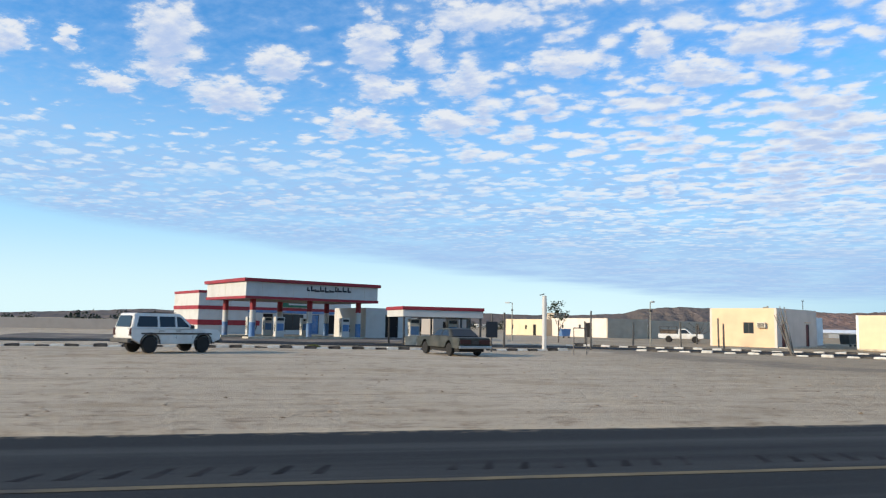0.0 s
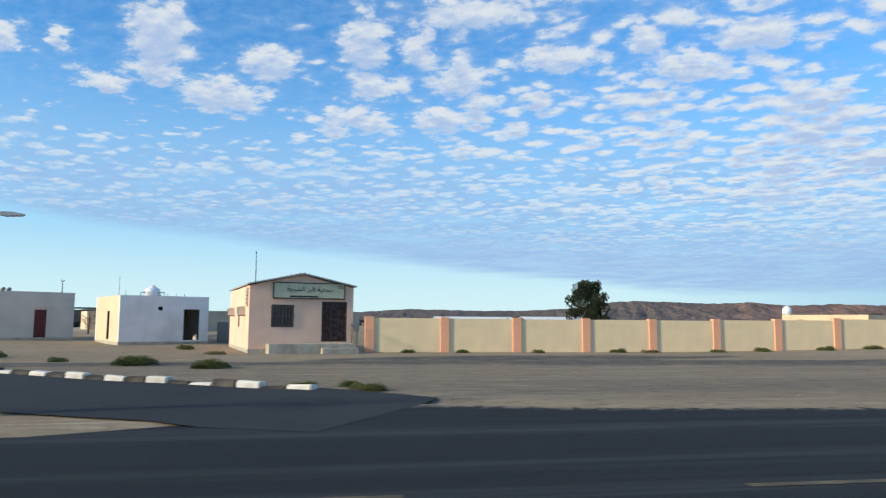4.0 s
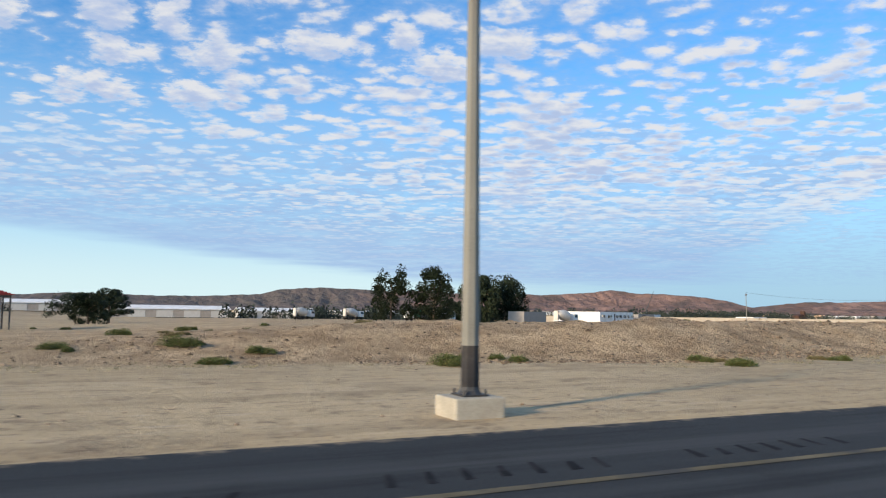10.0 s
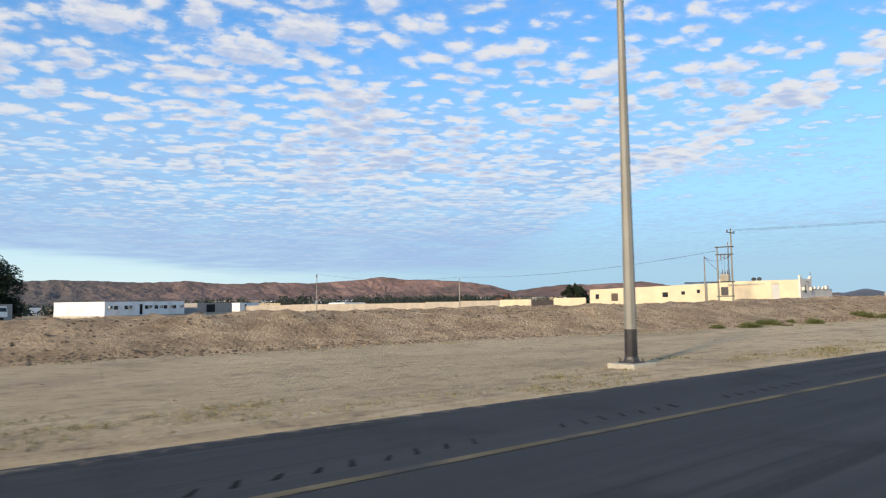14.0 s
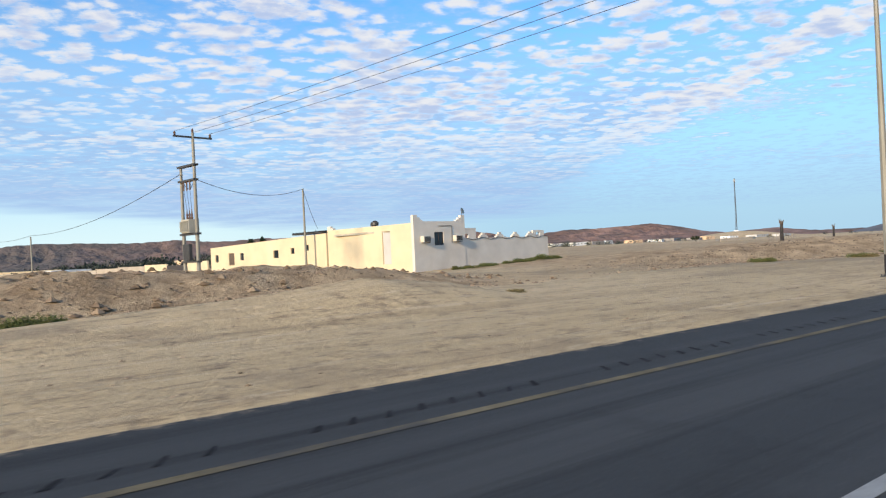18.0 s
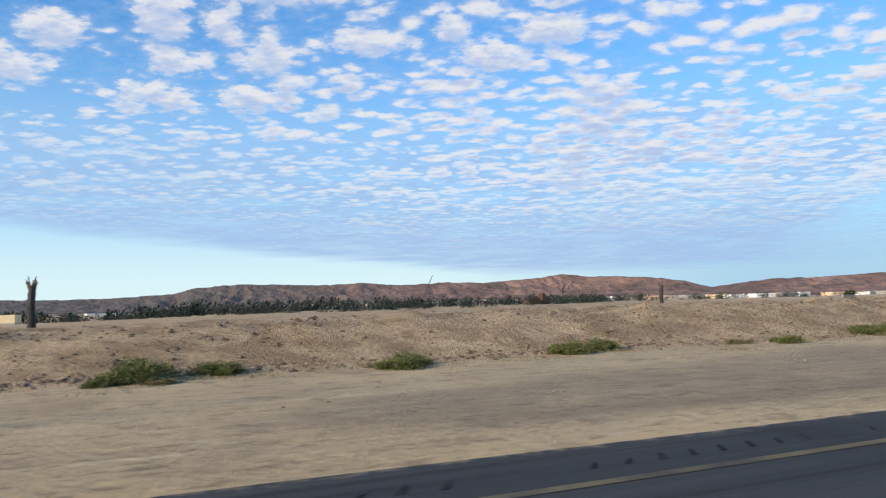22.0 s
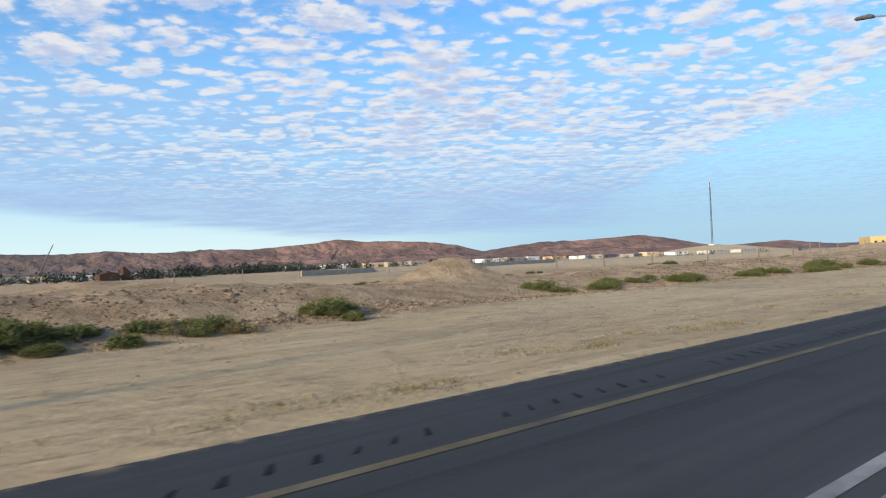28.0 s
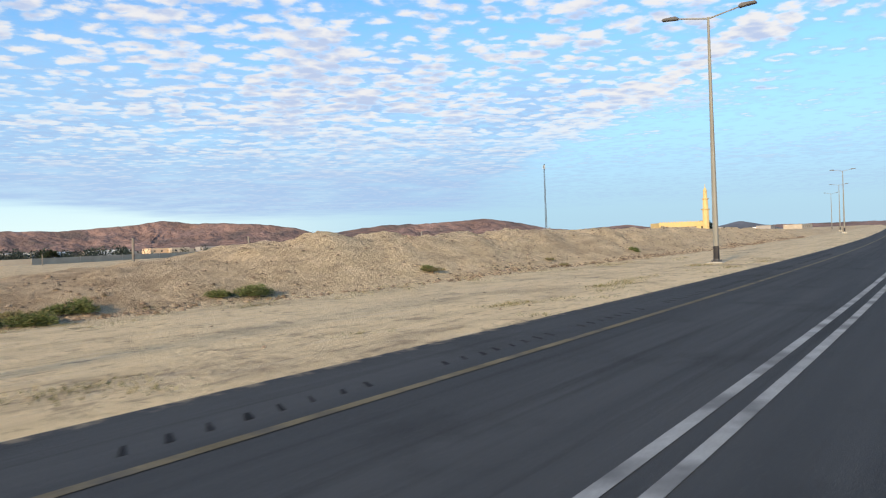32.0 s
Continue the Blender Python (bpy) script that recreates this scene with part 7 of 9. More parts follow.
def masonry_wall(pts, h, mat, label, z0=-0.4, t=0.2, posts=0, name="field_wall"):
    w = tagged(new(name), label, "wall", kind="structure")
    for (x0, y0), (x1, y1) in zip(pts, pts[1:]):
        L = math.hypot(x1 - x0, y1 - y0)
        n = max(1, int(L / 9))
        a = math.degrees(math.atan2(y1 - y0, x1 - x0))
        for k in range(n):
            f = k / n
            b = shape()
            box(b, 0, L / n - 0.02, 0, t, z0, h, 0.01)
            if posts:
                box(b, -0.12, 0.12, -0.06, -0.002, z0, h + 0.1)
            o = part("wall_panel", b, mat, w)
            x, y = x0 + (x1 - x0) * f, y0 + (y1 - y0) * f
            o.matrix_basis = pose(x, y, float(land(x, y)), 0, 0, a)
    return w


masonry_wall([(29.9, 111.5), (52, 124.6)], 2.75, M_TANPLAIN, "tall grey-tan yard wall behind the houses")
masonry_wall([(47.5, 71.5), (51, 66.5)], 1.5, M_GREYWALL, "low block wall joining two houses")
M_TANWALL = material("tan block wall", (0.42, 0.36, 0.28), 0.95, vary=0.12, scale=0.4, bump=0.2, stain=(0.33, 0.28, 0.22))
masonry_wall([(262, 246), (300, 204), (306, 191), (314.7, 143.4)], 1.75, M_TANWALL, "long tan block wall beyond the earth bank", posts=1)
masonry_wall([(314.7, 143.4), (316.0, 136.4)], 1.75, M_PALE, "short cream wall beside the dark yard gate")
masonry_wall([(316.9, 131.6), (318.0, 125.2)], 1.75, M_PALE, "short cream wall joining the yard wing")
masonry_wall([(316.02, 136.3), (316.88, 131.7)], 1.5, M_FRAME, "dark brown sheet metal yard gate", t=0.05, name="yard_gate")
masonry_wall([(505, 207), (526, 225.6), (552, 229), (600, 262)], 1.0, M_TANWALL, "long pale block wall across the fields", posts=1)

# small yard things around the houses
def leaning_poles(x, y, rz=0):
    t = thing("bundle_of_poles", x, y, 0, rz, "bundle of thin dark poles leaning together by the kerb", "poles")
    rng = random.Random(4)
    for k in range(6):
        b = shape()
        dx = rng.uniform(-0.15, 0.15)
        tube(b, (dx, rng.uniform(-0.1, 0.1), -0.1), (dx * 2 - 0.5 - 0.1 * k, 0.1, rng.uniform(2.2, 3.1)), 0.03, 0.02, 6)
        part("pole", b, M_WOODPOLE, t)


leaning_poles(20.4, 44.0, 10)


def small_lamp(x, y, h, rz, arm=0.9):
    t = thing("small_street_lamp", x, y, 0, rz, "slim grey street lamp with one flat lamp head", "street lamp", "street lamps along the side road")
    b = shape()
    tube(b, (0, 0, -0.1), (0, 0, h), 0.07, 0.04, 10)
    part("shaft", b, M_POLE, t)
    b = shape()
    tube(b, (0, 0, h - 0.04), (arm * 0.45, 0, h + 0.02), 0.025, n=6)
    part("arm", b, M_POLE, t)
    b = shape()
    slab(b, [(arm * 0.4, h - 0.02), (arm * 0.75, h - 0.09), (arm * 1.35, h - 0.05), (arm * 1.4, h + 0.02), (arm * 0.9, h + 0.08), (arm * 0.45, h + 0.06)], -0.11, 0.11, 0.015)
    part("lamp_head", b, M_CLAD, t)
    b = shape()
    box(b, -0.09, 0.09, -0.09, 0.09, 2.9, 3.05)
    part("bracket", b, M_STEEL, t)


small_lamp(39.45, 47.1, 4.75, 200)
small_lamp(49.55, 39.5, 4.95, 20)
small_lamp(5.95, 71.0, 3.7, 170, 0.5)
small_lamp(17.1, 63.05, 3.75, 20, 0.3)


def totem():
    t = thing("price_totem", 5.85, 45.45, 0, 12, "narrow white price sign pillar at the station entrance", "sign")
    b = shape()
    box(b, -0.08, 0.08, -0.20, 0.20, -0.1, 3.35, 0.02)
    part("pillar", b, M_CLAD, t)
    for k in range(3):
        b = shape()
        box(b, 0.092, 0.11, -0.16, 0.16, 2.0 + k * 0.36, 2.26 + k * 0.36)
        part("sign_panel", b, M_INK, t)
    b = shape()
    tube(b, (-0.3, 0, 3.36), (0.0, 0, 3.46), 0.03, n=6)
    part("lamp", b, M_STEEL, t)


def sign_post():
    t = thing("sign_post", 2.34, 40.9, 0, 25, "dark square board on a leaning steel post by the kerb", "sign")
    b = shape()
    tube(b, (0, 0, -0.1), (0.04, 0, 2.1), 0.05, n=8)
    part("post", b, M_STEEL, t)
    b = shape()
    box(b, -0.36, 0.36, -0.075, -0.052, 0.78, 1.66, 0.008)
    part("board", b, M_INK, t)


def pipe_stand():
    t = thing("pipe_stand", 6.8, 38.2, 0, 25, "empty rectangular steel pipe frame standing on sand", "frame")
    for a, c in (((-0.4, 0, -0.1), (-0.4, 0, 1.4)), ((0.4, 0, -0.1), (0.4, 0, 1.4)), ((-0.4, 0, 1.4), (0.4, 0, 1.4)), ((-0.4, 0, 0.6), (0.4, 0, 0.6))):
        b = shape()
        tube(b, a, c, 0.028, n=6)
        part("pipe", b, M_STEEL, t)


sign_post()
pipe_stand()
totem()


def waste_bin(x, y, rz, label, mat):
    t = thing("waste_bin", x, y, 0, rz, label, "waste bin")
    b = shape()
    slab(b, [(-0.55, 0.25), (0.55, 0.25), (0.75, 1.25), (-0.75, 1.25)], -0.5, 0.5, 0.03)
    part("body", b, mat, t)
    for x in (-0.4, 0.4):
        b = shape()
        lathe(b, [(0.12, -0.55), (0.12, -0.45)], 10, "Y", (x, 0, 0.12))
        part("wheel", b, M_TYRE, t)


waste_bin(15.0, 97.3, 20, "dark blue wheeled waste bin by the kerb", M_BLUE)
waste_bin(41.0, 76.5, 30, "dark waste bin between the houses", M_STEEL)


def post_row(pts, h, label, mat=M_WOODPOLE, r=0.06, group="posts", seed=1):
    rng = random.Random(seed)
    for x, y in pts:
        t = thing("post", x, y, float(land(x, y)), rng.uniform(0, 90), label, "post", group)
        b = shape()
        tube(b, (0, 0, -0.3), (rng.uniform(-0.06, 0.06), rng.uniform(-0.06, 0.06), h * rng.uniform(0.85, 1.1)), r, r * 0.8, 7)
        part("shaft", b, mat, t)


post_row([(14.5, 58.5), (17.8, 57.0), (20.5, 55.4), (22.5, 62), (25, 75), (28, 84), (32, 88), (11, 60)], 2.2, "thin dark steel post by the kerb", M_STEEL, 0.08, "posts along the side road", 2)
post_row([(3.6, 48.6), (8.8, 46.0)], 2.3, "dark steel post at the station entrance", M_STEEL, 0.07, "posts at the station", 3)
def dead_palm(x, y, h):
    t = thing("dead_palm", x, y, float(land(x, y)) - 0.2, 20, "dark burnt palm stump with ragged top on the earth bank", "palm stump", "palm stumps on the bank")
    rng = random.Random(int(x))
    b = shape()
    for k in range(8):
        z0, z1 = h * k / 8, h * (k + 1) / 8
        tube(b, (0.02 * math.sin(k), 0, z0), (0.02 * math.sin(k + 1), 0, z1), 0.15 - 0.004 * k, 0.17 - 0.004 * k, 9)
    part("trunk", b, M_BLACK, t)
    b = shape()
    for k in range(9):
        a = 0.7 * k
        tube(b, (0.07 * math.cos(a), 0.07 * math.sin(a), h - 0.1), (0.20 * math.cos(a), 0.20 * math.sin(a), h + rng.uniform(0.1, 0.4)), 0.05, 0.015, 6)
    part("frond_stubs", b, M_BARK, t)


for dx, dy in ((357.7, 85.9), (393.1, 102.2)):
    dead_palm(dx, dy, 1.9)
fence = [(500 + 7.5 * k, 122 + 2.2 * k + 2.0 * math.sin(k)) for k in range(12)]
post_row(fence, 1.25, "weathered fence post in the sandy field", M_WOODPOLE, 0.07, "fence posts in the field", 5)
post_row([(470 + 9 * k, 165 + 5 * k) for k in range(10)], 1.6, "weathered fence post in the sandy field", M_WOODPOLE, 0.07, "fence posts in the field", 6)
post_row([(440, 104), (446, 113), (437.5, 112), (449, 108), (415, 104)], 1.3, "weathered fence post on the earth bank", M_WOODPOLE, 0.07, "posts on the bank", 7)


# ---- plants ----
def leaf_cloud(bm, rng, centre, radius, count, size, flat=1.0):
    """Small leaf blades scattered through a ball, denser at its skin."""
    for _ in range(count):
        d = Vector((rng.gauss(0, 1), rng.gauss(0, 1), rng.gauss(0, 1))).normalized() * radius * rng.uniform(0.35, 1.0) ** 0.6
        c = Vector(centre) + Vector((d.x, d.y, d.z * flat))
        a = Vector((rng.gauss(0, 1), rng.gauss(0, 1), rng.gauss(0, 1))).normalized()
        n = a.orthogonal().normalized()
        s = size * rng.uniform(0.6, 1.3)
        q = a.cross(n)
        bm.faces.new([bm.verts.new(c + a * s), bm.verts.new(c + n * s * 0.45), bm.verts.new(c - a * s * 0.7), bm.verts.new(c - n * s * 0.45 + q * s * 0.2)])


def tree(x, y, h, spread, label, seed, mat=M_LEAF, blobs=22, leaves=150, size=0.30, trunk=0.22, low=0.25, name="tree", flat=0.8):
    rng = random.Random(seed)
    t = thing(name, x, y, float(land(x, y)), rng.uniform(0, 360), label, "tree")
    b = shape()
    tube(b, (0, 0, -0.3), (0.1, 0.05, h * 0.35), trunk, trunk * 0.7, 9)
    tube(b, (0.1, 0.05, h * 0.35), (0.0, 0.15, h * 0.7), trunk * 0.7, trunk * 0.35, 8)
    tips = []
    for k in range(7):
        a = 2 * math.pi * k / 7 + rng.uniform(-0.3, 0.3)
        z0 = h * rng.uniform(0.22, 0.5)
        tip = Vector((math.cos(a) * spread * rng.uniform(0.5, 0.85), math.sin(a) * spread * rng.uniform(0.5, 0.85), h * rng.uniform(0.45, 0.85)))
        tube(b, (0.08, 0.05, z0), tip, trunk * 0.4, trunk * 0.1, 6)
        tips.append(tip)
    part("trunk", b, M_BARK, t)
    b = shape()
    for k in range(blobs * 2):
        if k < len(tips):
            c = tips[k]
        else:
            a, r = rng.uniform(0, 6.28), spread * math.sqrt(rng.uniform(0, 1)) * 0.85
            z = h * rng.uniform(low + 0.1, 0.95)
            r *= 1 - 0.55 * max(0, (z / h - 0.6) / 0.4)
            c = Vector((math.cos(a) * r, math.sin(a) * r, z))
        rad = spread * rng.uniform(0.13, 0.27)
        leaf_cloud(b, rng, c, rad, leaves * 2 // 3, size * 0.75, flat * rng.uniform(1.0, 1.7))
    part("crown", b, mat, t)
    return t


tree(202.4, 172.3, 11.2, 4.4, "dark evergreen tree with open spreading crown", 11, size=0.34, blobs=34, leaves=140, low=0.0)
tree(210.4, 169.5, 10.9, 5.4, "dark dense evergreen tree at the truck yard", 12, size=0.36, blobs=46, low=-0.08)
tree(229.5, 193.5, 10.9, 5.6, "dark dense evergreen tree at the truck yard", 13, size=0.44, blobs=56, low=-0.08)
tree(238.5, 198.5, 11.4, 6.2, "dark dense evergreen tree at the truck yard", 14, size=0.44, blobs=60, low=-0.08)
tree(221.0, 188.0, 5.2, 2.6, "smaller dark evergreen tree at the truck yard", 15, size=0.36, blobs=24, low=-0.05)
tree(84.7, 118.0, 7.2, 3.3, "grey-green tree behind the boundary wall", 16, size=0.20, blobs=46, leaves=200, low=0.02)
tree(153.8, 147.8, 5.0, 3.4, "low dark flat-topped acacia on the plain", 18, size=0.26, blobs=44, leaves=130, flat=0.5, low=0.12)
tree(148.0, 158.0, 4.6, 4.6, "low dark bushy acacia on the plain", 28, size=0.26, blobs=30, leaves=110, flat=0.5, low=0.1)
tree(157.3, 97.5, 2.5, 1.75, "low dark rounded bush near the guard shelter", 29, size=0.13, blobs=34, leaves=120, trunk=0.1, low=-0.05, flat=0.7)
tree(9.9, 67.5, 3.9, 1.3, "thin young street tree with sparse leaves", 19, leaves=34, size=0.14, blobs=14, trunk=0.06, low=0.45)
tree(327.3, 138.0, 4.3, 2.3, "dark bushy tree behind the low wing", 20, size=0.28, blobs=20, low=0.08)
tree(332.0, 141.0, 4.0, 2.0, "dark bushy tree behind the low wing", 21, size=0.28, blobs=16, low=0.08)
tree(29.5, 88.0, 3.0, 1.8, "sparse leafless tree by the yard wall", 22, leaves=8, size=0.12, blobs=8, trunk=0.1)
tree(765, 252, 4.6, 3.6, "dark round tree beside the mosque", 23, size=0.4, blobs=18, low=0.1)
tree(559, 262, 2.6, 2.0, "low dark acacia in the field", 24, size=0.25, blobs=12, low=0.3, flat=0.5)


def shrub_kinds():
    kinds = []
    for k, (w, h, mat, n) in enumerate(((0.70, 0.42, M_SHRUB, 1100), (0.95, 0.40, M_SHRUB, 1400), (0.50, 0.34, M_SHRUB, 700), (0.7, 0.24, M_SHRUBDRY, 600), (1.05, 0.60, M_SHRUB, 1700))):
        rng = random.Random(60 + k)
        b = shape()
        lobes = [(rng.uniform(0, 6.28), rng.uniform(0.2, 0.75), rng.uniform(0.55, 1.0)) for _ in range(7)]
        for _ in range(n * 3):
            la, lr, lh = rng.choice(lobes)
            d = Vector((rng.gauss(0, 1), rng.gauss(0, 1), abs(rng.gauss(0, 1)))).normalized()
            k2 = rng.uniform(0.45, 1.0)
            base = Vector((math.cos(la) * lr * w * 0.7 + d.x * w * 0.42 * k2, math.sin(la) * lr * w * 0.7 + d.y * w * 0.42 * k2, h * lh * (0.12 + 0.75 * d.z * k2)))
            tip = base + d * rng.uniform(0.02, 0.06) + Vector((rng.gauss(0, 0.02), rng.gauss(0, 0.02), rng.uniform(-0.01, 0.03)))
            n2 = (tip - base).orthogonal().normalized()
            n2.rotate(Euler((0, 0, rng.uniform(0, 6.28))))
            sz = rng.uniform(0.010, 0.022)
            b.faces.new([b.verts.new(base - n2 * sz), b.verts.new(base + n2 * sz), b.verts.new(tip)])
        me = bpy.data.meshes.new("foliage")
        b.to_mesh(me)
        b.free()
        me.materials.append(mat)
        b = shape()
        for j in range(6):
            a = j * 1.05
            tube(b, (0, 0, -0.1), (math.cos(a) * w * 0.5, math.sin(a) * w * 0.5, h * 0.5), 0.018, 0.008, 5)
        st = bpy.data.meshes.new("stems")
        b.to_mesh(st)
        b.free()
        st.materials.append(M_BARK)
        kinds.append((me, st))
    return kinds


KINDS = shrub_kinds()


def shrub(x, y, k=0, size=1.0, label="low green desert shrub on sandy ground", group="desert shrubs", tall=0.95):
    t = thing("shrub", x, y, float(land(x, y)) - 0.03, (x * 37 + y * 71) % 360, label, "shrub", group)
    for me, nm in zip(KINDS[k], ("foliage", "stems")):
        o = new(nm, me)
        o.parent = t
        o.scale = (size, size, size * tall)


def shrubs_beside():
    rng = random.Random(8)
    # single and grouped shrubs: x along the road, distance from the car's line, how many, spread, size
    for x0, n0, count, sp, sz in ((176, 18.5, 4, 2.0, 1.1), (183, 16.4, 3, 1.2, 1.0), (187.5, 17.2, 2, 0.8, 0.9), (166, 23, 4, 2.5, 0.8), (158, 27, 5, 3, 0.8), (169, 20.5, 2, 1.2, 0.9),
                                  (264, 17.0, 2, 0.8, 1.0), (268, 17.0, 3, 1.1, 0.9), (272, 17.2, 2, 1.5, 0.8), (281, 17.4, 4, 1.6, 1.1), (285.5, 17.0, 4, 1.3, 1.2), (299.3, 17.8, 4, 0.6, 1.0), (301.4, 18.8, 4, 0.9, 1.0), (307.6, 19.8, 2, 0.6, 0.6),
                                  (314, 15.0, 1, 0.3, 0.6), (337, 19.5, 2, 0.9, 0.9), (341.6, 16.6, 3, 0.8, 1.2), (350.5, 15.8, 3, 0.9, 1.1), (347, 17.0, 2, 1.4, 0.7), (360, 16.0, 3, 2.0, 0.7), (366.5, 15.9, 4, 1.6, 1.0), (371, 15.6, 4, 1.6, 1.1), (377.5, 16.2, 3, 1.0, 1.2),
                                  (383.5, 16.5, 3, 0.9, 1.2), (389.5, 16.6, 3, 0.8, 1.1), (394, 16.6, 4, 1.2, 1.0), (400.5, 16.8, 4, 1.5, 1.2), (405, 16.3, 3, 1.2, 1.0), (410.5, 16.2, 6, 1.6, 1.2), (416, 15.8, 3, 1.6, 0.9), (422, 16, 4, 2.0, 1.0), (430, 16, 4, 2.5, 0.9),
                                  (440, 16.0, 3, 1.0, 1.1), (445.5, 17.6, 2, 0.8, 0.9), (458, 15.6, 4, 2, 1.1), (464, 15.2, 7, 2.0, 1.15), (468.5, 15.4, 7, 2.0, 1.2), (472, 15.8, 7, 1.8, 1.2), (475.5, 16.4, 6, 1.4, 1.15), (479.0, 16.8, 3, 0.8, 1.1),
                                  (492, 19.2, 4, 1.8, 1.0), (496, 19.2, 6, 2.2, 1.3), (501, 18.6, 6, 2.2, 1.3), (506.5, 18.0, 6, 2.2, 1.3), (512, 17.4, 5, 1.8, 1.2), (517, 17.8, 6, 2, 1.3), (523, 17.0, 5, 2, 1.2), (529, 16.8, 6, 2, 1.3), (534.5, 16.6, 4, 1.6, 1.15), (538.5, 16.8, 4, 1.4, 1.2), (543, 16.4, 5, 1.6, 1.15), (548.5, 16.4, 3, 1.2, 0.9), (556, 16.2, 2, 1.6, 0.9), (566, 15.4, 2, 1.6, 0.9), (578, 16, 2, 3, 0.8),
                                  (515, 29, 3, 3, 1.0), (531, 33, 4, 4, 1.0), (540, 30, 2, 3, 0.9), (508, 38, 4, 6, 1.0), (494, 32, 4, 6, 1.0)):
        for _ in range(count):
            x = x0 + rng.uniform(-sp, sp)
            bx, by = beside(x, n0 + rng.uniform(-0.8, 0.8))
            shrub(float(bx), float(by), rng.choice((0, 0, 1, 2, 4, 3)), sz * rng.uniform(0.65, 1.05))


shrubs_beside()
for x, y, k, s in ((327.5, 91.2, 0, 1.0), (329.0, 91.8, 1, 0.9), (330.6, 92.2, 1, 1.0), (331.6, 92.6, 0, 0.8), (333.6, 93.4, 0, 1.0), (335.2, 93.8, 1, 1.2), (336.2, 94.0, 0, 1.0), (338.0, 94.6, 4, 1.1), (339.2, 94.9, 1, 1.1), (340.2, 95.3, 0, 0.9)):
    shrub(x, y, k, s, "dark green shrub at the foot of the white wall", "shrubs along the white wall")
_rng = random.Random(9)
for k in range(19):
    f = (k + _rng.uniform(-0.3, 0.3)) / 19
    shrub(63 + 70 * f, 55.6 + 15.2 * f, _rng.choice((0, 1, 1, 3)), _rng.uniform(0.6, 1.05), "low green shrub at the foot of the boundary wall", "shrubs along the boundary wall")
for x, y, k, s in ((43.5, 47.5, 4, 0.8), (45.5, 47.2, 0, 1.1), (40.5, 33.0, 1, 0.8), (44.2, 33.3, 4, 0.8), (33.2, 40.2, 1, 0.9), (36.5, 38.0, 3, 0.9), (47, 42.6, 1, 0.9), (63.1, 31.2, 0, 0.55), (62.0, 31.6, 1, 0.45), (58, 37.5, 1, 1.0), (55.2, 38.8, 1, 1.1), (51, 42, 0, 0.7), (50, 58.0, 0, 1.0), (53.4, 52.4, 3, 1.0), (-7.6, 41.3, 1, 0.8), (148.0, 74.5, 1, 1.0), (150, 77.6, 1, 1.0), (104, 41, 3, 1.2), (106, 41.4, 3, 1.1), (110, 43, 3, 0.9), (356.9, 63.1, 3, 0.5), (358.4, 63.6, 2, 0.45), (354.0, 62.6, 3, 0.4), (352.1, 71.4, 0, 0.9), (352.7, 71.6, 2, 0.8), (63.5, 30.4, 1, 0.6), (124.2, 62.2, 1, 1.5), (125.4, 61.6, 4, 1.2)):
    shrub(x, y, k, s)

shrub(294.15, 60.8, 4, 0.62, "tall rounded green shrub beside the sand drift", tall=1.15)
shrub(294.05, 60.7, 0, 0.85, "tall rounded green shrub beside the sand drift", tall=1.7)

_rng = random.Random(14)
for k in range(34):
    bx, by = beside(_rng.uniform(152, 200), _rng.uniform(24, 58))
    shrub(float(bx), float(by), _rng.choice((3, 3, 2, 0)), _rng.uniform(0.5, 1.1), "small dry scrub on the open sandy plain", "scrub on the plain")
for k in range(16):
    bx, by = beside(_rng.uniform(345, 470), _rng.uniform(15.2, 17.6))
    shrub(float(bx), float(by), _rng.choice((3, 3, 2)), _rng.uniform(0.4, 0.7), "small dry scrub at the foot of the bank", "scrub along the bank")

# ---- grass and stones, uncounted ----
def grass_tufts():
    rng = random.Random(12)
    verts, faces = [], []
    spots = []
    for a, c, dens in ((196, 214, 26), (228, 258, 46), (262, 290, 40), (351, 358, 16), (385, 402, 10), (440, 486, 34), (486, 545, 46), (545, 575, 16)):
        for _ in range(dens):
            x = rng.uniform(a, c)
            n = float(edge_line(x)) + abs(rng.gauss(0.4, 0.9)) + 0.25
            for _ in range(rng.choice((1, 2, 3, 5))):
                spots.append((x + rng.gauss(0, 0.5), n + abs(rng.gauss(0, 0.25))))
    for a, c, dens in ((340, 480, 260), (160, 300, 200), (486, 575, 160)):
        for _ in range(dens):
            x = rng.uniform(a, c)
            spots.append((x, float(np.interp(x, FOOT_X, FOOT_N)) + rng.gauss(-0.8, 0.8)))
    for x, n in spots:
        bx, by = beside(x, n)
        bx, by = float(bx), float(by)
        z = float(land(bx, by))
        s = rng.uniform(0.6, 1.3)
        for _ in range(44):
            a = rng.uniform(0, 6.28)
            r = rng.uniform(0, 0.42) * s
            px, py = bx + math.cos(a) * r * 1.6, by + math.sin(a) * r
            h = rng.uniform(0.015, 0.065) * s
            i = len(verts)
            w = 0.013
            q = rng.uniform(0, 6.28)
            verts += [(px - w * math.cos(q), py - w * math.sin(q), z - 0.01), (px + w * math.cos(q), py + w * math.sin(q), z - 0.01), (px + rng.gauss(0, 0.05), py + rng.gauss(0, 0.05), z + h)]
            faces.append((i, i + 1, i + 2))
    me = bpy.data.meshes.new("dry_grass")
    me.from_pydata(verts, [], faces)
    me.materials.append(M_GRASS)
    tagged(new("dry_grass", me), "yellowed dry grass tufts along the road edge", "grass", kind="stuff")


grass_tufts()


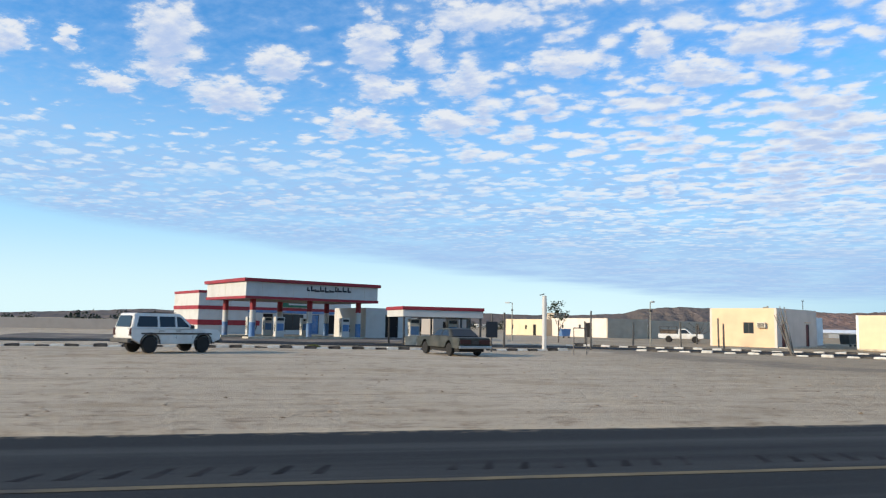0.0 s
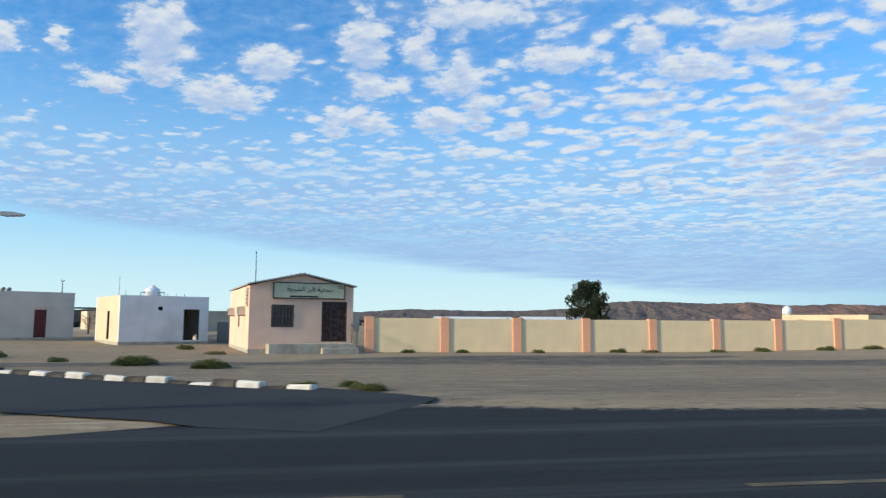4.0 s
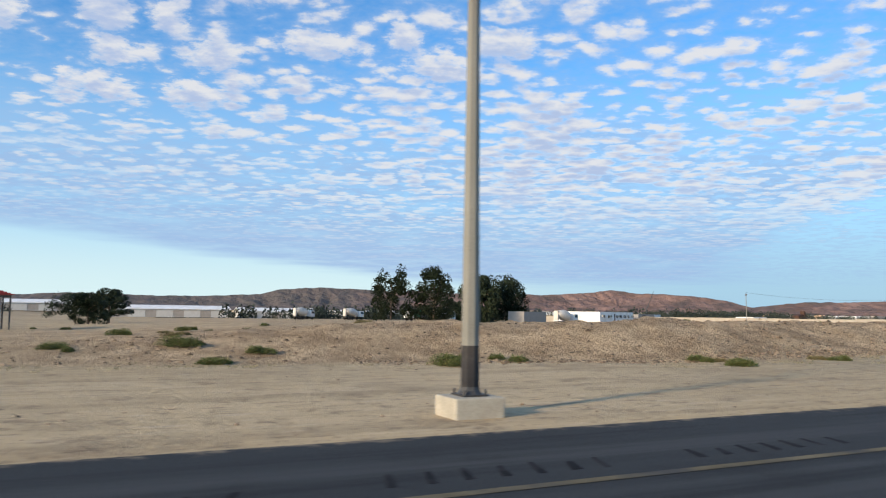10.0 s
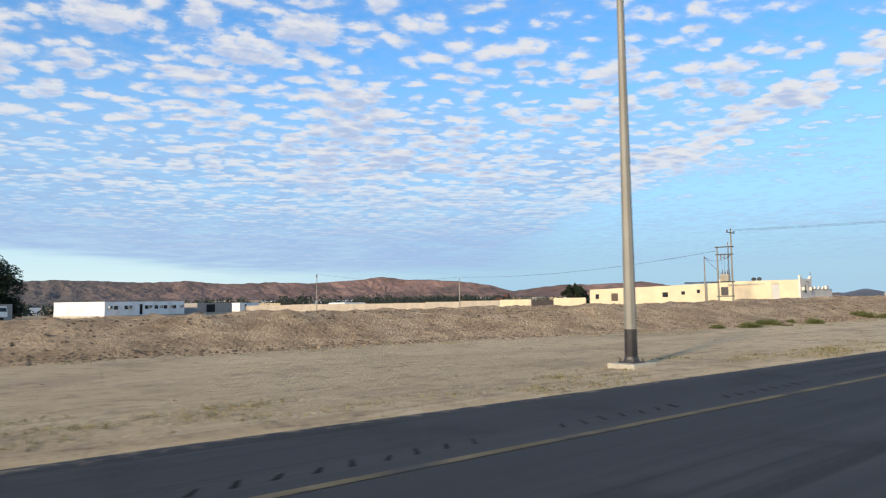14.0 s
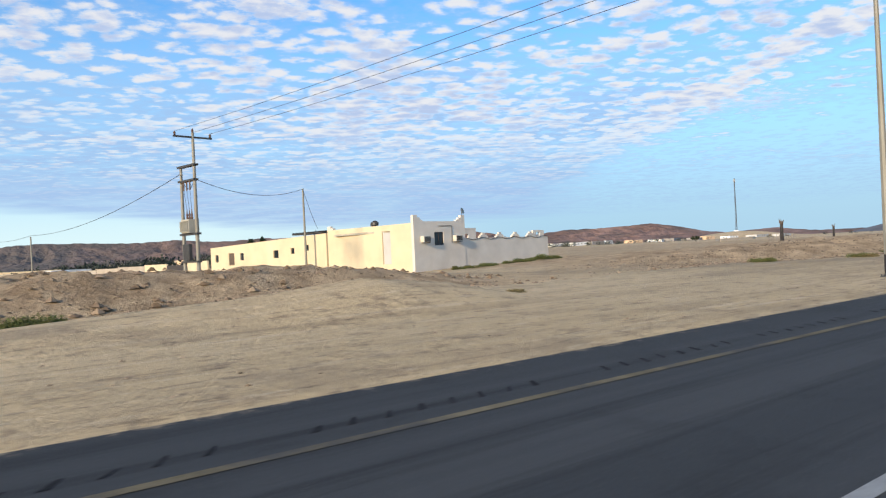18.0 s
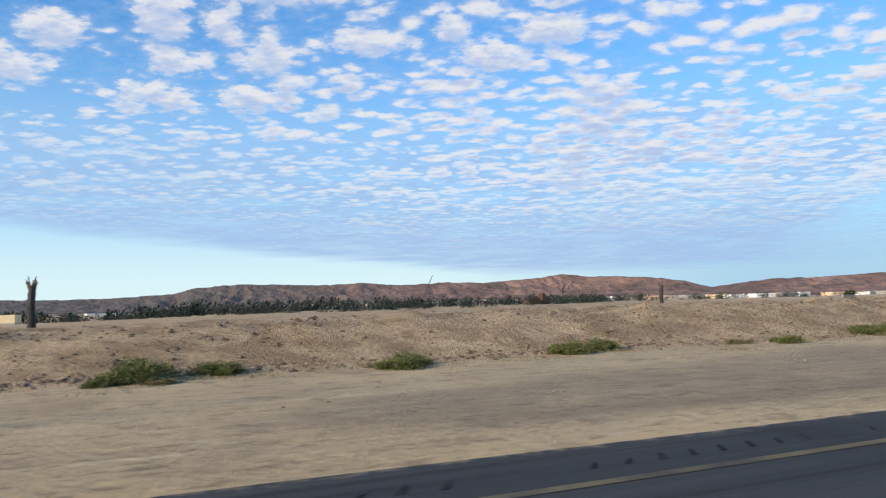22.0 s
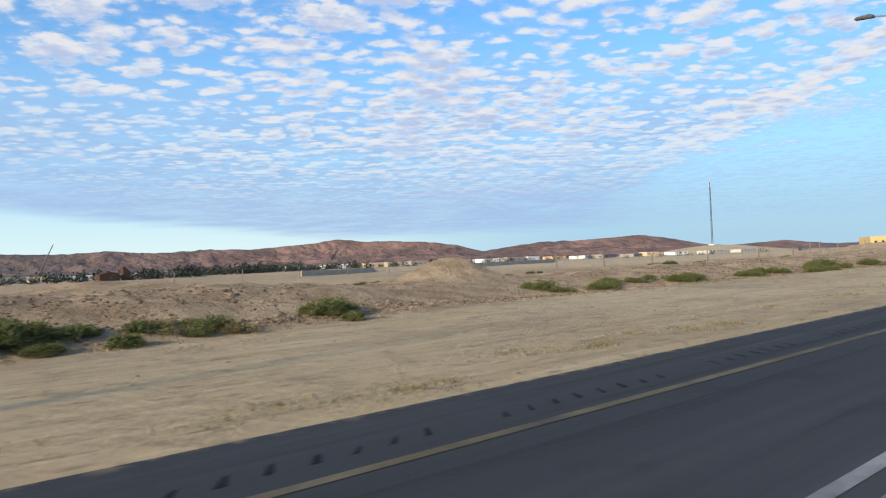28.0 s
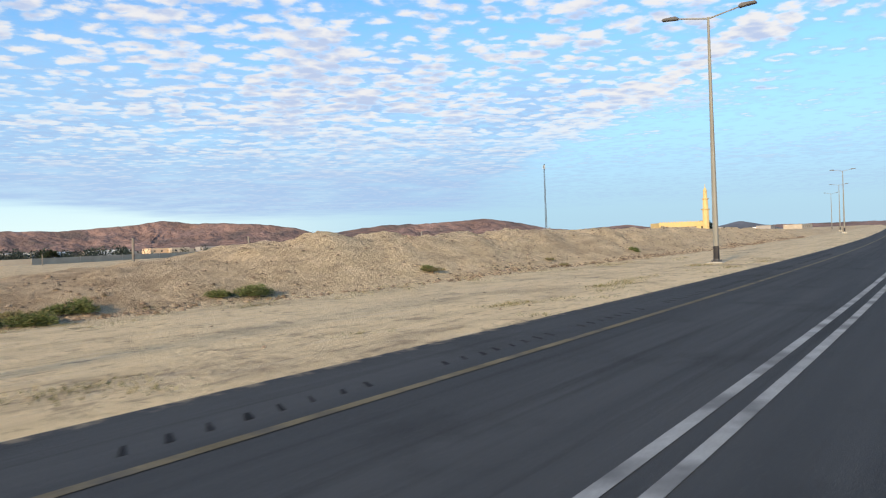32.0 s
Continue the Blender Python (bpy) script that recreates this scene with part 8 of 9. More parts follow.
def scattered_stones():
    r = np.random.RandomState(13)
    xs, ns, sz = [], [], []

    def strew(count, x0, x1, base, low, spread, sizes, bank_only=False):
        x = r.uniform(x0, x1, count)
        n = base(x) + low + spread(count)
        if bank_only:
            k = np.interp(x, BANK_X, BANK_H) > r.uniform(0, 0.5, count)
            x, n = x[k], n[k]
        xs.append(x)
        ns.append(n)
        sz.append(r.choice(sizes, len(x)))

    def foot(x):
        return np.interp(x, FOOT_X, FOOT_N) + 0.7 * lumps(x, (mid(x) + np.interp(x, FOOT_X, FOOT_N)) * 0.2, 9.0, 3)

    strew(15000, 158, 640, foot, -0.3, lambda c: r.uniform(0, 8, c), (0.025, 0.03, 0.04, 0.05, 0.07, 0.10), True)
    strew(6500, 172, 640, foot, 0.15, lambda c: r.normal(0, 0.38, c), (0.04, 0.05, 0.07, 0.10), True)
    strew(2600, -30, 590, edge_line, 0.4, lambda c: np.abs(r.normal(0, 6, c)), (0.012, 0.016, 0.02, 0.03, 0.045))
    strew(1200, -40, 160, edge_line, 1.0, lambda c: r.uniform(0, 24, c), (0.02, 0.03, 0.04, 0.05))
    strew(1500, 14, 60, edge_line, 0.6, lambda c: np.abs(r.normal(0, 6, c)), (0.012, 0.018, 0.025, 0.04))
    strew(260, 300, 322, foot, 0.5, lambda c: r.uniform(-1, 7, c), (0.05, 0.08, 0.12, 0.2))
    x, n, q = np.concatenate(xs), np.concatenate(ns), np.concatenate(sz)
    bx, by = beside(x, n)
    z = land(bx, by)
    base = np.array(((1, 0, 0.1), (0.3, 0.9, 0.0), (-0.8, 0.6, 0.15), (-0.9, -0.5, 0.0), (0.2, -1, 0.1), (0.1, 0.1, 0.75), (-0.3, -0.1, 0.6)))
    tri = np.array(((0, 1, 5), (1, 2, 5), (2, 6, 5), (2, 3, 6), (3, 4, 6), (4, 5, 6), (4, 0, 5)))
    m = len(x)
    turn = r.uniform(0, 6.28, m)[:, None]
    k = q[:, None] * r.uniform(0.7, 1.25, (m, 7))
    vx = bx[:, None] + (base[:, 0] * np.cos(turn) - base[:, 1] * np.sin(turn)) * k
    vy = by[:, None] + (base[:, 0] * np.sin(turn) + base[:, 1] * np.cos(turn)) * k
    vz = z[:, None] + base[:, 2] * q[:, None] * r.uniform(0.5, 1.1, (m, 7)) - 0.04 * q[:, None]
    v = np.stack([vx, vy, vz], -1).reshape(-1, 3)
    f = (np.arange(m)[:, None, None] * 7 + tri).reshape(-1, 3)
    me = bpy.data.meshes.new("stones")
    me.from_pydata(v.tolist(), [], f.tolist())
    me.materials.append(M_STONE)
    tagged(new("stones", me), "loose stones, clods and rubble on the sand and earth bank", "stones", kind="stuff")


scattered_stones()


def earth_clods():
    """Broken dark clods along the cut foot of the bank."""
    r = np.random.RandomState(19)
    x = np.concatenate([r.uniform(172, 640, 64000), r.uniform(424, 478, 11000)])
    f = np.interp(x, FOOT_X, FOOT_N) + 0.7 * lumps(x, (mid(x) + np.interp(x, FOOT_X, FOOT_N)) * 0.2, 9.0, 3)
    up = r.uniform(0, 1, len(x)) < 0.73
    keep = (np.interp(x, BANK_X, BANK_H) > 0.3) & ~(up & (((x > 286) & (x < 318)) | ((x > 482) & (x < 497)) | (x > 544))) & (up | (lumps(x, x * 0, 7.0, 51) > -0.12))
    x, f, up = x[keep], f[keep], up[keep]
    # a row along the cut foot, the rest in drifts up the slope
    bx, by = beside(x, f + np.where(up, r.uniform(0.4, 7.0, len(x)), 0.25 + r.normal(0, 0.22, len(x))))
    drift = ~up | (lumps(bx, by, 3.5, 52) + 0.7 * lumps(bx, by, 1.2, 53) > -0.05)
    bx, by = bx[drift], by[drift]
    x = bx
    z = land(bx, by)
    q = np.where(up[drift], r.choice((0.025, 0.03, 0.04, 0.055, 0.07, 0.10), len(x)), r.choice((0.035, 0.045, 0.06, 0.08, 0.11), len(x)))
    base = np.array(((1, 0, 0.0), (0.2, 0.7, 0.0), (-0.9, 0.3, 0.0), (-0.7, -0.6, 0.0), (0.4, -0.8, 0.0), (0.4, 0.0, 0.55), (-0.4, -0.1, 0.65)))
    tri = np.array(((0, 1, 5), (1, 2, 6), (1, 6, 5), (2, 3, 6), (3, 4, 6), (4, 5, 6), (4, 0, 5)))
    m = len(x)
    a = r.uniform(0, 6.28, m)[:, None]
    k = q[:, None] * r.uniform(0.7, 1.3, (m, 7))
    v = np.stack([bx[:, None] + (base[:, 0] * np.cos(a) - base[:, 1] * np.sin(a)) * k, by[:, None] + (base[:, 0] * np.sin(a) + base[:, 1] * np.cos(a)) * k, z[:, None] - 0.03 + base[:, 2] * k], -1).reshape(-1, 3)
    me = bpy.data.meshes.new("earth_clods")
    me.from_pydata(v.tolist(), [], (np.arange(m)[:, None, None] * 7 + tri).reshape(-1, 3).tolist())
    me.materials.append(M_CLOD)
    tagged(new("earth_clods", me), "broken dark earth clods over the earth bank", "earth clods", kind="stuff")


earth_clods()


# ---- far yard: cabins, trucks, crane ----
def yard(x, y):
    """Floor level of a building raised on its footing."""
    return float(land(x, y)) + 0.42


def cabin_row():
    rz = math.degrees(math.atan2(194.9 - 182.4, 272.7 - 255.5))
    holes = [(2.2 + 2.6 * k, 3.2 + 2.6 * k, 1.1, 1.8) for k in range(7)] + [(8.6, 9.4, 0.1, 2.05)]
    holes = [h for h in holes if not (7.2 < h[0] < 9.9 and h[2] > 0.5)]
    plain_block("site_cabin", 255.5, 182.4, rz, 21.2, 12.0, 2.55, M_WHITE, "long white prefabricated site cabin with small windows", holes, "cabin", z=yard(255.5, 182.4))
    cabin_at = pose(255.5, 182.4, 0, 0, 0, rz)
    for u in (1.2, 6.0, 11.2, 14.4, 17.2, 20.2):
        q = cabin_at @ Vector((u, -0.02, 0))
        aircon(q.x, q.y, yard(255.5, 182.4) + 1.35, rz, 0.75, "air conditioners on the site cabin")
    plain_block("dark_shed", 276, 197.5, rz, 12, 8, 2.1, M_GREYWALL, "low dark grey sheet shed beside the cabin", [(3, 6, 0.1, 1.8)], "shed", z=yard(276, 197.5))
    plain_block("white_cabin", 290, 212, rz, 8, 5, 2.0, M_WHITE, "small white cabin beyond the bank", [(2, 2.8, 0.9, 1.6)], "cabin", z=yard(290, 212))
    plain_block("yellow_roofed_house", 299, 241, 5, 13, 7, 1.9, M_WALL, "low yellowish house beyond the wall", [(3, 4, 0.9, 1.6)], "house", z=yard(299, 241))
    plain_block("small_house", 307, 190.5, 20, 7, 5, 1.6, M_WHITE, "small pale house on the plain", [(1.5, 2.3, 0.7, 1.3)], "house", z=yard(307, 190.5))
    plain_block("grey_container", 233, 176, 35, 10, 4, 2.3, M_GREYWALL, "dark grey cargo container at the yard", (), "container", z=yard(233, 176))
    plain_block("white_store", 119.3, 134.8, -48.7, 12.8, 9, 3.05, M_CREAM, "cream flat-roofed building behind the boundary wall", [(2.5, 3.3, 1.6, 2.3)], "building")
    p = Vector((121.6, 138.0, 2.7))
    roof_tank(p.x, p.y, p.z, 0, 0.75, 1.5)


cabin_row()


def mixer_truck(x, y, rz, label="white concrete mixer truck with round drum in the yard"):
    t = thing("mixer_truck", x, y, float(land(x, y)), rz, label, "truck", "mixer trucks in the yard")
    b = shape()
    box(b, -3.8, 3.6, -0.5, 0.5, 0.75, 1.05)
    part("chassis", b, M_STEEL, t)
    b = shape()
    tapered(b, [(2.2, 0.9), (2.2, 2.75), (3.9, 2.75), (4.1, 1.9), (4.1, 0.9)], 1.2, 1.1, 0.9, 2.75, 0.06)
    part("cab", b, M_WHITE, t)
    side_window(t, [(2.6, 1.85), (2.6, 2.5), (3.8, 2.5), (3.95, 1.85)], 1.2, 1.1, 0.9, 2.75)
    b = shape()
    f = [b.verts.new(c) for c in ((4.13, -1.0, 1.8), (4.13, 1.0, 1.8), (3.98, 0.95, 2.6), (3.98, -0.95, 2.6))]
    b.faces.new(f)
    part("windscreen", b, M_GLASS, t)
    b = shape()
    lathe(b, [(0.5, 2.0), (1.0, 1.4), (1.25, 0.3), (1.25, -0.6), (0.95, -2.0), (0.55, -3.4)], 20, "X")
    b.transform(Matrix.Translation((-0.3, 0, 2.3)) @ Matrix.Rotation(radians(9), 4, "Y"))
    part("drum", b, M_DRUM, t, smooth=True)
    b = shape()
    slab(b, [(-3.9, 1.2), (-3.4, 1.2), (-3.2, 3.3), (-3.9, 3.4)], -0.5, 0.5, 0.03)
    part("hopper", b, M_DRUM, t)
    for wx in (3.0, -1.2, -2.5):
        for s in (-1, 1):
            wheel(t, wx, s * 0.95, 0.5, 0.3, s)
    return t


for x, y, rz in ((236.0, 163.2, 30), (192.0, 221.0, 42), (205.5, 224.0, 38)):
    mixer_truck(x, y, rz).scale = (0.86, 0.86, 0.86)


def box_truck(x, y, rz, mat, label, words=False):
    t = thing("lorry", x, y, float(land(x, y)), rz, label, "truck", "lorries in the yard")
    b = shape()
    box(b, -4.0, 1.9, -1.2, 1.2, 1.1, 3.0, 0.04)
    part("load_bed", b, mat, t)
    b = shape()
    tapered(b, [(2.1, 0.8), (2.1, 2.6), (3.6, 2.6), (3.8, 1.8), (3.8, 0.8)], 1.15, 1.05, 0.8, 2.6, 0.05)
    part("cab", b, M_WHITE, t)
    side_window(t, [(2.5, 1.75), (2.5, 2.4), (3.5, 2.4), (3.65, 1.75)], 1.15, 1.05, 0.8, 2.6)
    b = shape()
    box(b, -3.9, 3.5, -0.45, 0.45, 0.7, 1.05)
    part("chassis", b, M_STEEL, t)
    for wx in (2.9, -1.8, -3.0):
        for s in (-1, 1):
            wheel(t, wx, s * 0.95, 0.48, 0.3, s)
    if words:
        b = shape()
        for k in range(7):
            box(b, -3.6 + k * 0.75, -3.1 + k * 0.75, -1.23, -1.202, 1.7, 2.5)
        part("trailer_writing", b, M_CLAD, t)


box_truck(-5.2, 147.0, 200, M_STEEL, "dark lorry with a white cab standing before the shed")
box_truck(214.5, 178.5, 25, M_STEEL, "dark grey tipper lorry with pale lettering bars under the trees", True)
box_truck(221.5, 217.0, 200, M_GREENSIGN, "green lorry with white cab in the yard")
box_truck(226.0, 205.0, 15, M_CLAD, "pale lorry parked under the trees")


def mobile_crane():
    t = thing("mobile_crane", 458, 456, float(land(458, 456)), 0, "mobile crane with long dark raised boom far on the plain", "crane")
    b = shape()
    tube(b, (-4.5, 0, 1.8), (0.4, 0, 12.5), 0.32, 0.26, 8)
    part("boom", b, M_STEEL, t, "dark lower boom")
    b = shape()
    tube(b, (0.4, 0, 12.5), (2.6, 0, 17.2), 0.24, 0.16, 8)
    part("boom_tip", b, M_STEEL, t)
    b = shape()
    box(b, -7, 0, -1.3, 1.3, 0.9, 2.4, 0.1)
    part("carrier", b, M_WALL, t)
    for x in (-6, -4.5, -2, -0.8):
        for s in (-1, 1):
            wheel(t, x, s * 1.2, 0.6, 0.4, s)
    return t


mobile_crane()


def radio_mast():
    t = thing("radio_mast", 995.6, 568, float(land(995.6, 568)) + 5.5, 20, "very tall slender steel lattice radio mast on a hill foot", "mast")
    H = 60.0
    w = lambda z: 0.9 - 0.5 * z / H
    for k in range(3):
        a = 2.094 * k
        b = shape()
        tube(b, (math.cos(a) * w(0), math.sin(a) * w(0), 0), (math.cos(a) * w(H), math.sin(a) * w(H), H), 0.20, 0.16, 6)
        part("leg", b, M_STEEL, t)
    b = shape()
    n = 30
    for j in range(n):
        z0, z1 = H * j / n, H * (j + 1) / n
        for k in range(3):
            a, c = 2.094 * k, 2.094 * (k + 1)
            tube(b, (math.cos(a) * w(z0), math.sin(a) * w(z0), z0), (math.cos(c) * w(z1), math.sin(c) * w(z1), z1), 0.11, n=4)
    part("bracing", b, M_STEEL, t)
    b = shape()
    for a in (0, 2.1, 4.2):
        box(b, math.cos(a) * 0.9 - 0.2, math.cos(a) * 0.9 + 0.2, math.sin(a) * 0.9 - 0.2, math.sin(a) * 0.9 + 0.2, H - 4, H - 1)
    part("antenna_panel", b, M_CLAD, t)
    b = shape()
    box(b, -3, 3, -2.5, 2.5, -1, 2.6, 0.05)
    part("equipment_room", b, M_WHITE, t)


radio_mast()


M_FARROCK = material("blue-grey far rock", (0.12, 0.125, 0.14), 0.95, vary=0.2, scale=0.03, fine=0.2, bump=0.5, bump_scale=0.1, space="World")


def knoll():
    """The foothill under the mast."""
    xs, ys = np.meshgrid(np.linspace(900, 1110, 60), np.linspace(500, 640, 44))
    r = np.hypot((xs - 1000) / 80, (ys - 568) / 52)
    z = land(xs, ys) - 0.8 + 8.0 * np.exp(-(r**2) * 1.6) + 0.4 * lumps(xs, ys, 10, 71) * np.exp(-(r**2))
    tagged(grid_mesh("mast_hill", xs, ys, z, M_GROUND, np.full_like(xs, 0.4)), "low sandy knoll far off on the plain", "hill", kind="structure")
    xs, ys = np.meshgrid(np.linspace(1180, 1330, 40), np.linspace(480, 600, 30))
    r = np.hypot((xs - 1255) / 55, (ys - 540) / 45)
    z = land(xs, ys) - 1 + 11 * np.clip(1 - r, 0, 1) ** 0.9 + 0.6 * lumps(xs, ys, 8, 72) * np.clip(1.2 - r, 0, 1)
    tagged(grid_mesh("far_peak", xs, ys, z, M_FARROCK), "small dark pointed hill in the distance", "hill", kind="structure")


knoll()


M_SANDWALL = material("warm yellow render", (0.60, 0.43, 0.19), 0.92, vary=0.08, scale=0.5, bump=0.15)


def mosque():
    rz = -38
    t = thing("mosque", 748, 258.5, float(land(748, 258.5)), rz, "pale yellow flat-roofed mosque with a slim stepped minaret", "mosque")
    b = shape()
    wall_with_holes(b, 17, 4.6, 0.3, [(1.5 + 2.6 * k, 2.5 + 2.6 * k, 1.0, 3.0) for k in range(6)])
    part("front_wall", b, M_SANDWALL, t)
    for k in range(6):
        opening_window(t, 1.5 + 2.6 * k, 2.5 + 2.6 * k, 1.0, 3.0)
    b = shape()
    box(b, 0, 0.3, 0.302, 12, 0, 4.6)
    box(b, 16.7, 17, 0.302, 12, 0, 4.6)
    box(b, 0.302, 16.698, 11.7, 12, 0, 4.6)
    part("wall", b, M_SANDWALL, t)
    b = shape()
    box(b, 0.302, 16.698, 0.302, 11.698, 4.0, 4.2)
    part("roof_slab", b, M_CONC, t)
    b = shape()
    for k in range(18):
        slab(b, [(0.2 + k * 0.94, 4.602), (0.8 + k * 0.94, 4.602), (0.5 + k * 0.94, 5.0)], 0.05, 0.25)
    part("crenellation", b, M_SANDWALL, t)
    m = thing("minaret", 757.3, 246.2, float(land(757, 246)), rz, "slim stepped pale yellow minaret with two balconies", "minaret")
    for z0, z1, w in ((0, 8.4, 1.15), (8.75, 12.0, 0.95), (12.35, 14.4, 0.7)):
        b = shape()
        tube(b, (0, 0, z0), (0, 0, z1), w, w * 0.92, 8)
        part("shaft", b, M_SANDWALL, m)
    for z, w in ((8.402, 1.55), (12.002, 1.25)):
        b = shape()
        tube(b, (0, 0, z), (0, 0, z + 0.34), w * 0.85, w, 12)
        part("balcony", b, M_SANDWALL, m)
    b = shape()
    lathe(b, [(0.6, 14.4), (0.66, 14.8), (0.5, 15.5), (0.1, 16.2), (0.05, 17.2)], 12)
    part("cap", b, M_SANDWALL, m)


mosque()


def domed_hut():
    x, y = 433.7, 111.5
    t = thing("domed_hut", x, y, float(land(x, y)) + 0.1, 15, "low white hut with two small domes on the bank", "hut")
    t.scale = (0.72, 0.72, 0.72)
    b = shape()
    slab(b, [(-2.1, -0.4), (2.2, -0.4), (1.9, 0.75), (-1.5, 0.75)], -1.3, 1.3, 0.05)
    part("base", b, M_WHITE, t)
    for cx, r in ((-0.4, 0.75), (1.2, 0.5)):
        b = shape()
        lathe(b, [(r, 0.70), (r * 0.95, 0.95), (r * 0.75, 1.2), (r * 0.4, 1.38), (0.06, 1.45)], 18, "Z", (cx, 0, 0))
        part("dome", b, M_WHITE, t, smooth=True)


domed_hut()


def rusty_crusher():
    x, y = 481, 350
    t = thing("rusty_crusher", x, y, float(land(x, y)), 20, "rusty dark steel crusher frame on the plain", "machine")
    M_RUST = material("rust", (0.085, 0.045, 0.03), 0.9, vary=0.3)
    b = shape()
    slab(b, [(-6, 0), (-6, 2.2), (-2.5, 3.0), (0, 2.6), (1, 0)], -2, 2)
    part("hopper", b, M_RUST, t)
    b = shape()
    slab(b, [(2.2, 4.6), (3.0, 4.8), (6.5, 0), (2.5, 0)], -1.2, 1.2)
    part("conveyor", b, M_RUST, t)


rusty_crusher()


# ---- far town and woods ----
def far_woods():
    rng = random.Random(31)
    b_v, b_f = [], []

    def clump(x, y, h, w):
        z = float(land(x, y)) - 0.3
        for _ in range(80):
            a, r = rng.uniform(0, 6.28), w * math.sqrt(rng.uniform(0, 1))
            cz = z + h * rng.uniform(0.0, 1.0) * (1 - 0.5 * (r / w) ** 2)
            c = Vector((x + math.cos(a) * r, y + math.sin(a) * r, cz))
            s = rng.uniform(0.35, 0.8) * h * 0.14
            d = Vector((rng.gauss(0, 1), rng.gauss(0, 1), rng.gauss(0, 1))).normalized()
            n = d.orthogonal().normalized()
            q = d.cross(n)
            i = len(b_v)
            b_v.extend([tuple(c + d * s), tuple(c + n * s), tuple(c - d * s + q * s * 0.5), tuple(c - n * s)])
            b_f.append((i, i + 1, i + 2, i + 3))

    # belts of trees: start, end, how many, height
    for x0, y0, x1, y1, n, h in ((186, 288, 238, 290, 48, 5.4), (150, 330, 260, 330, 60, 4.5), (215, 300, 330, 330, 60, 5), (330, 300, 440, 340, 70, 5), (250, 420, 420, 460, 60, 5.5), (440, 420, 560, 440, 60, 5.5), (540, 520, 640, 540, 60, 6), (480, 500, 600, 540, 50, 5), (640, 480, 760, 430, 36, 4), (560, 400, 620, 400, 18, 4), (-60, 260, 110, 300, 60, 4), (100, 420, 260, 520, 50, 5), (-150, 200, -60, 240, 30, 4), (380, 240, 440, 262, 20, 3), (300, 238, 376, 262, 60, 2.3), (376, 330, 520, 350, 50, 4.2), (700, 380, 830, 330, 18, 2.6), (820, 300, 960, 340, 26, 3), (940, 560, 990, 545, 9, 3.5), (300, 620, 620, 640, 90, 5), (0, 520, 240, 560, 60, 5)):
        for k in range(n):
            f = rng.uniform(0, 1)
            clump(x0 + (x1 - x0) * f + rng.gauss(0, 5), y0 + (y1 - y0) * f + rng.gauss(0, 6), h * rng.uniform(0.5, 1.15), h * rng.uniform(0.4, 0.8))
    me = bpy.data.meshes.new("far_woods")
    me.from_pydata(b_v, [], b_f)
    me.materials.append(M_FARLEAF)
    tagged(new("far_woods", me), "dark belts of trees far across the plain", "woods", kind="stuff")


far_woods()


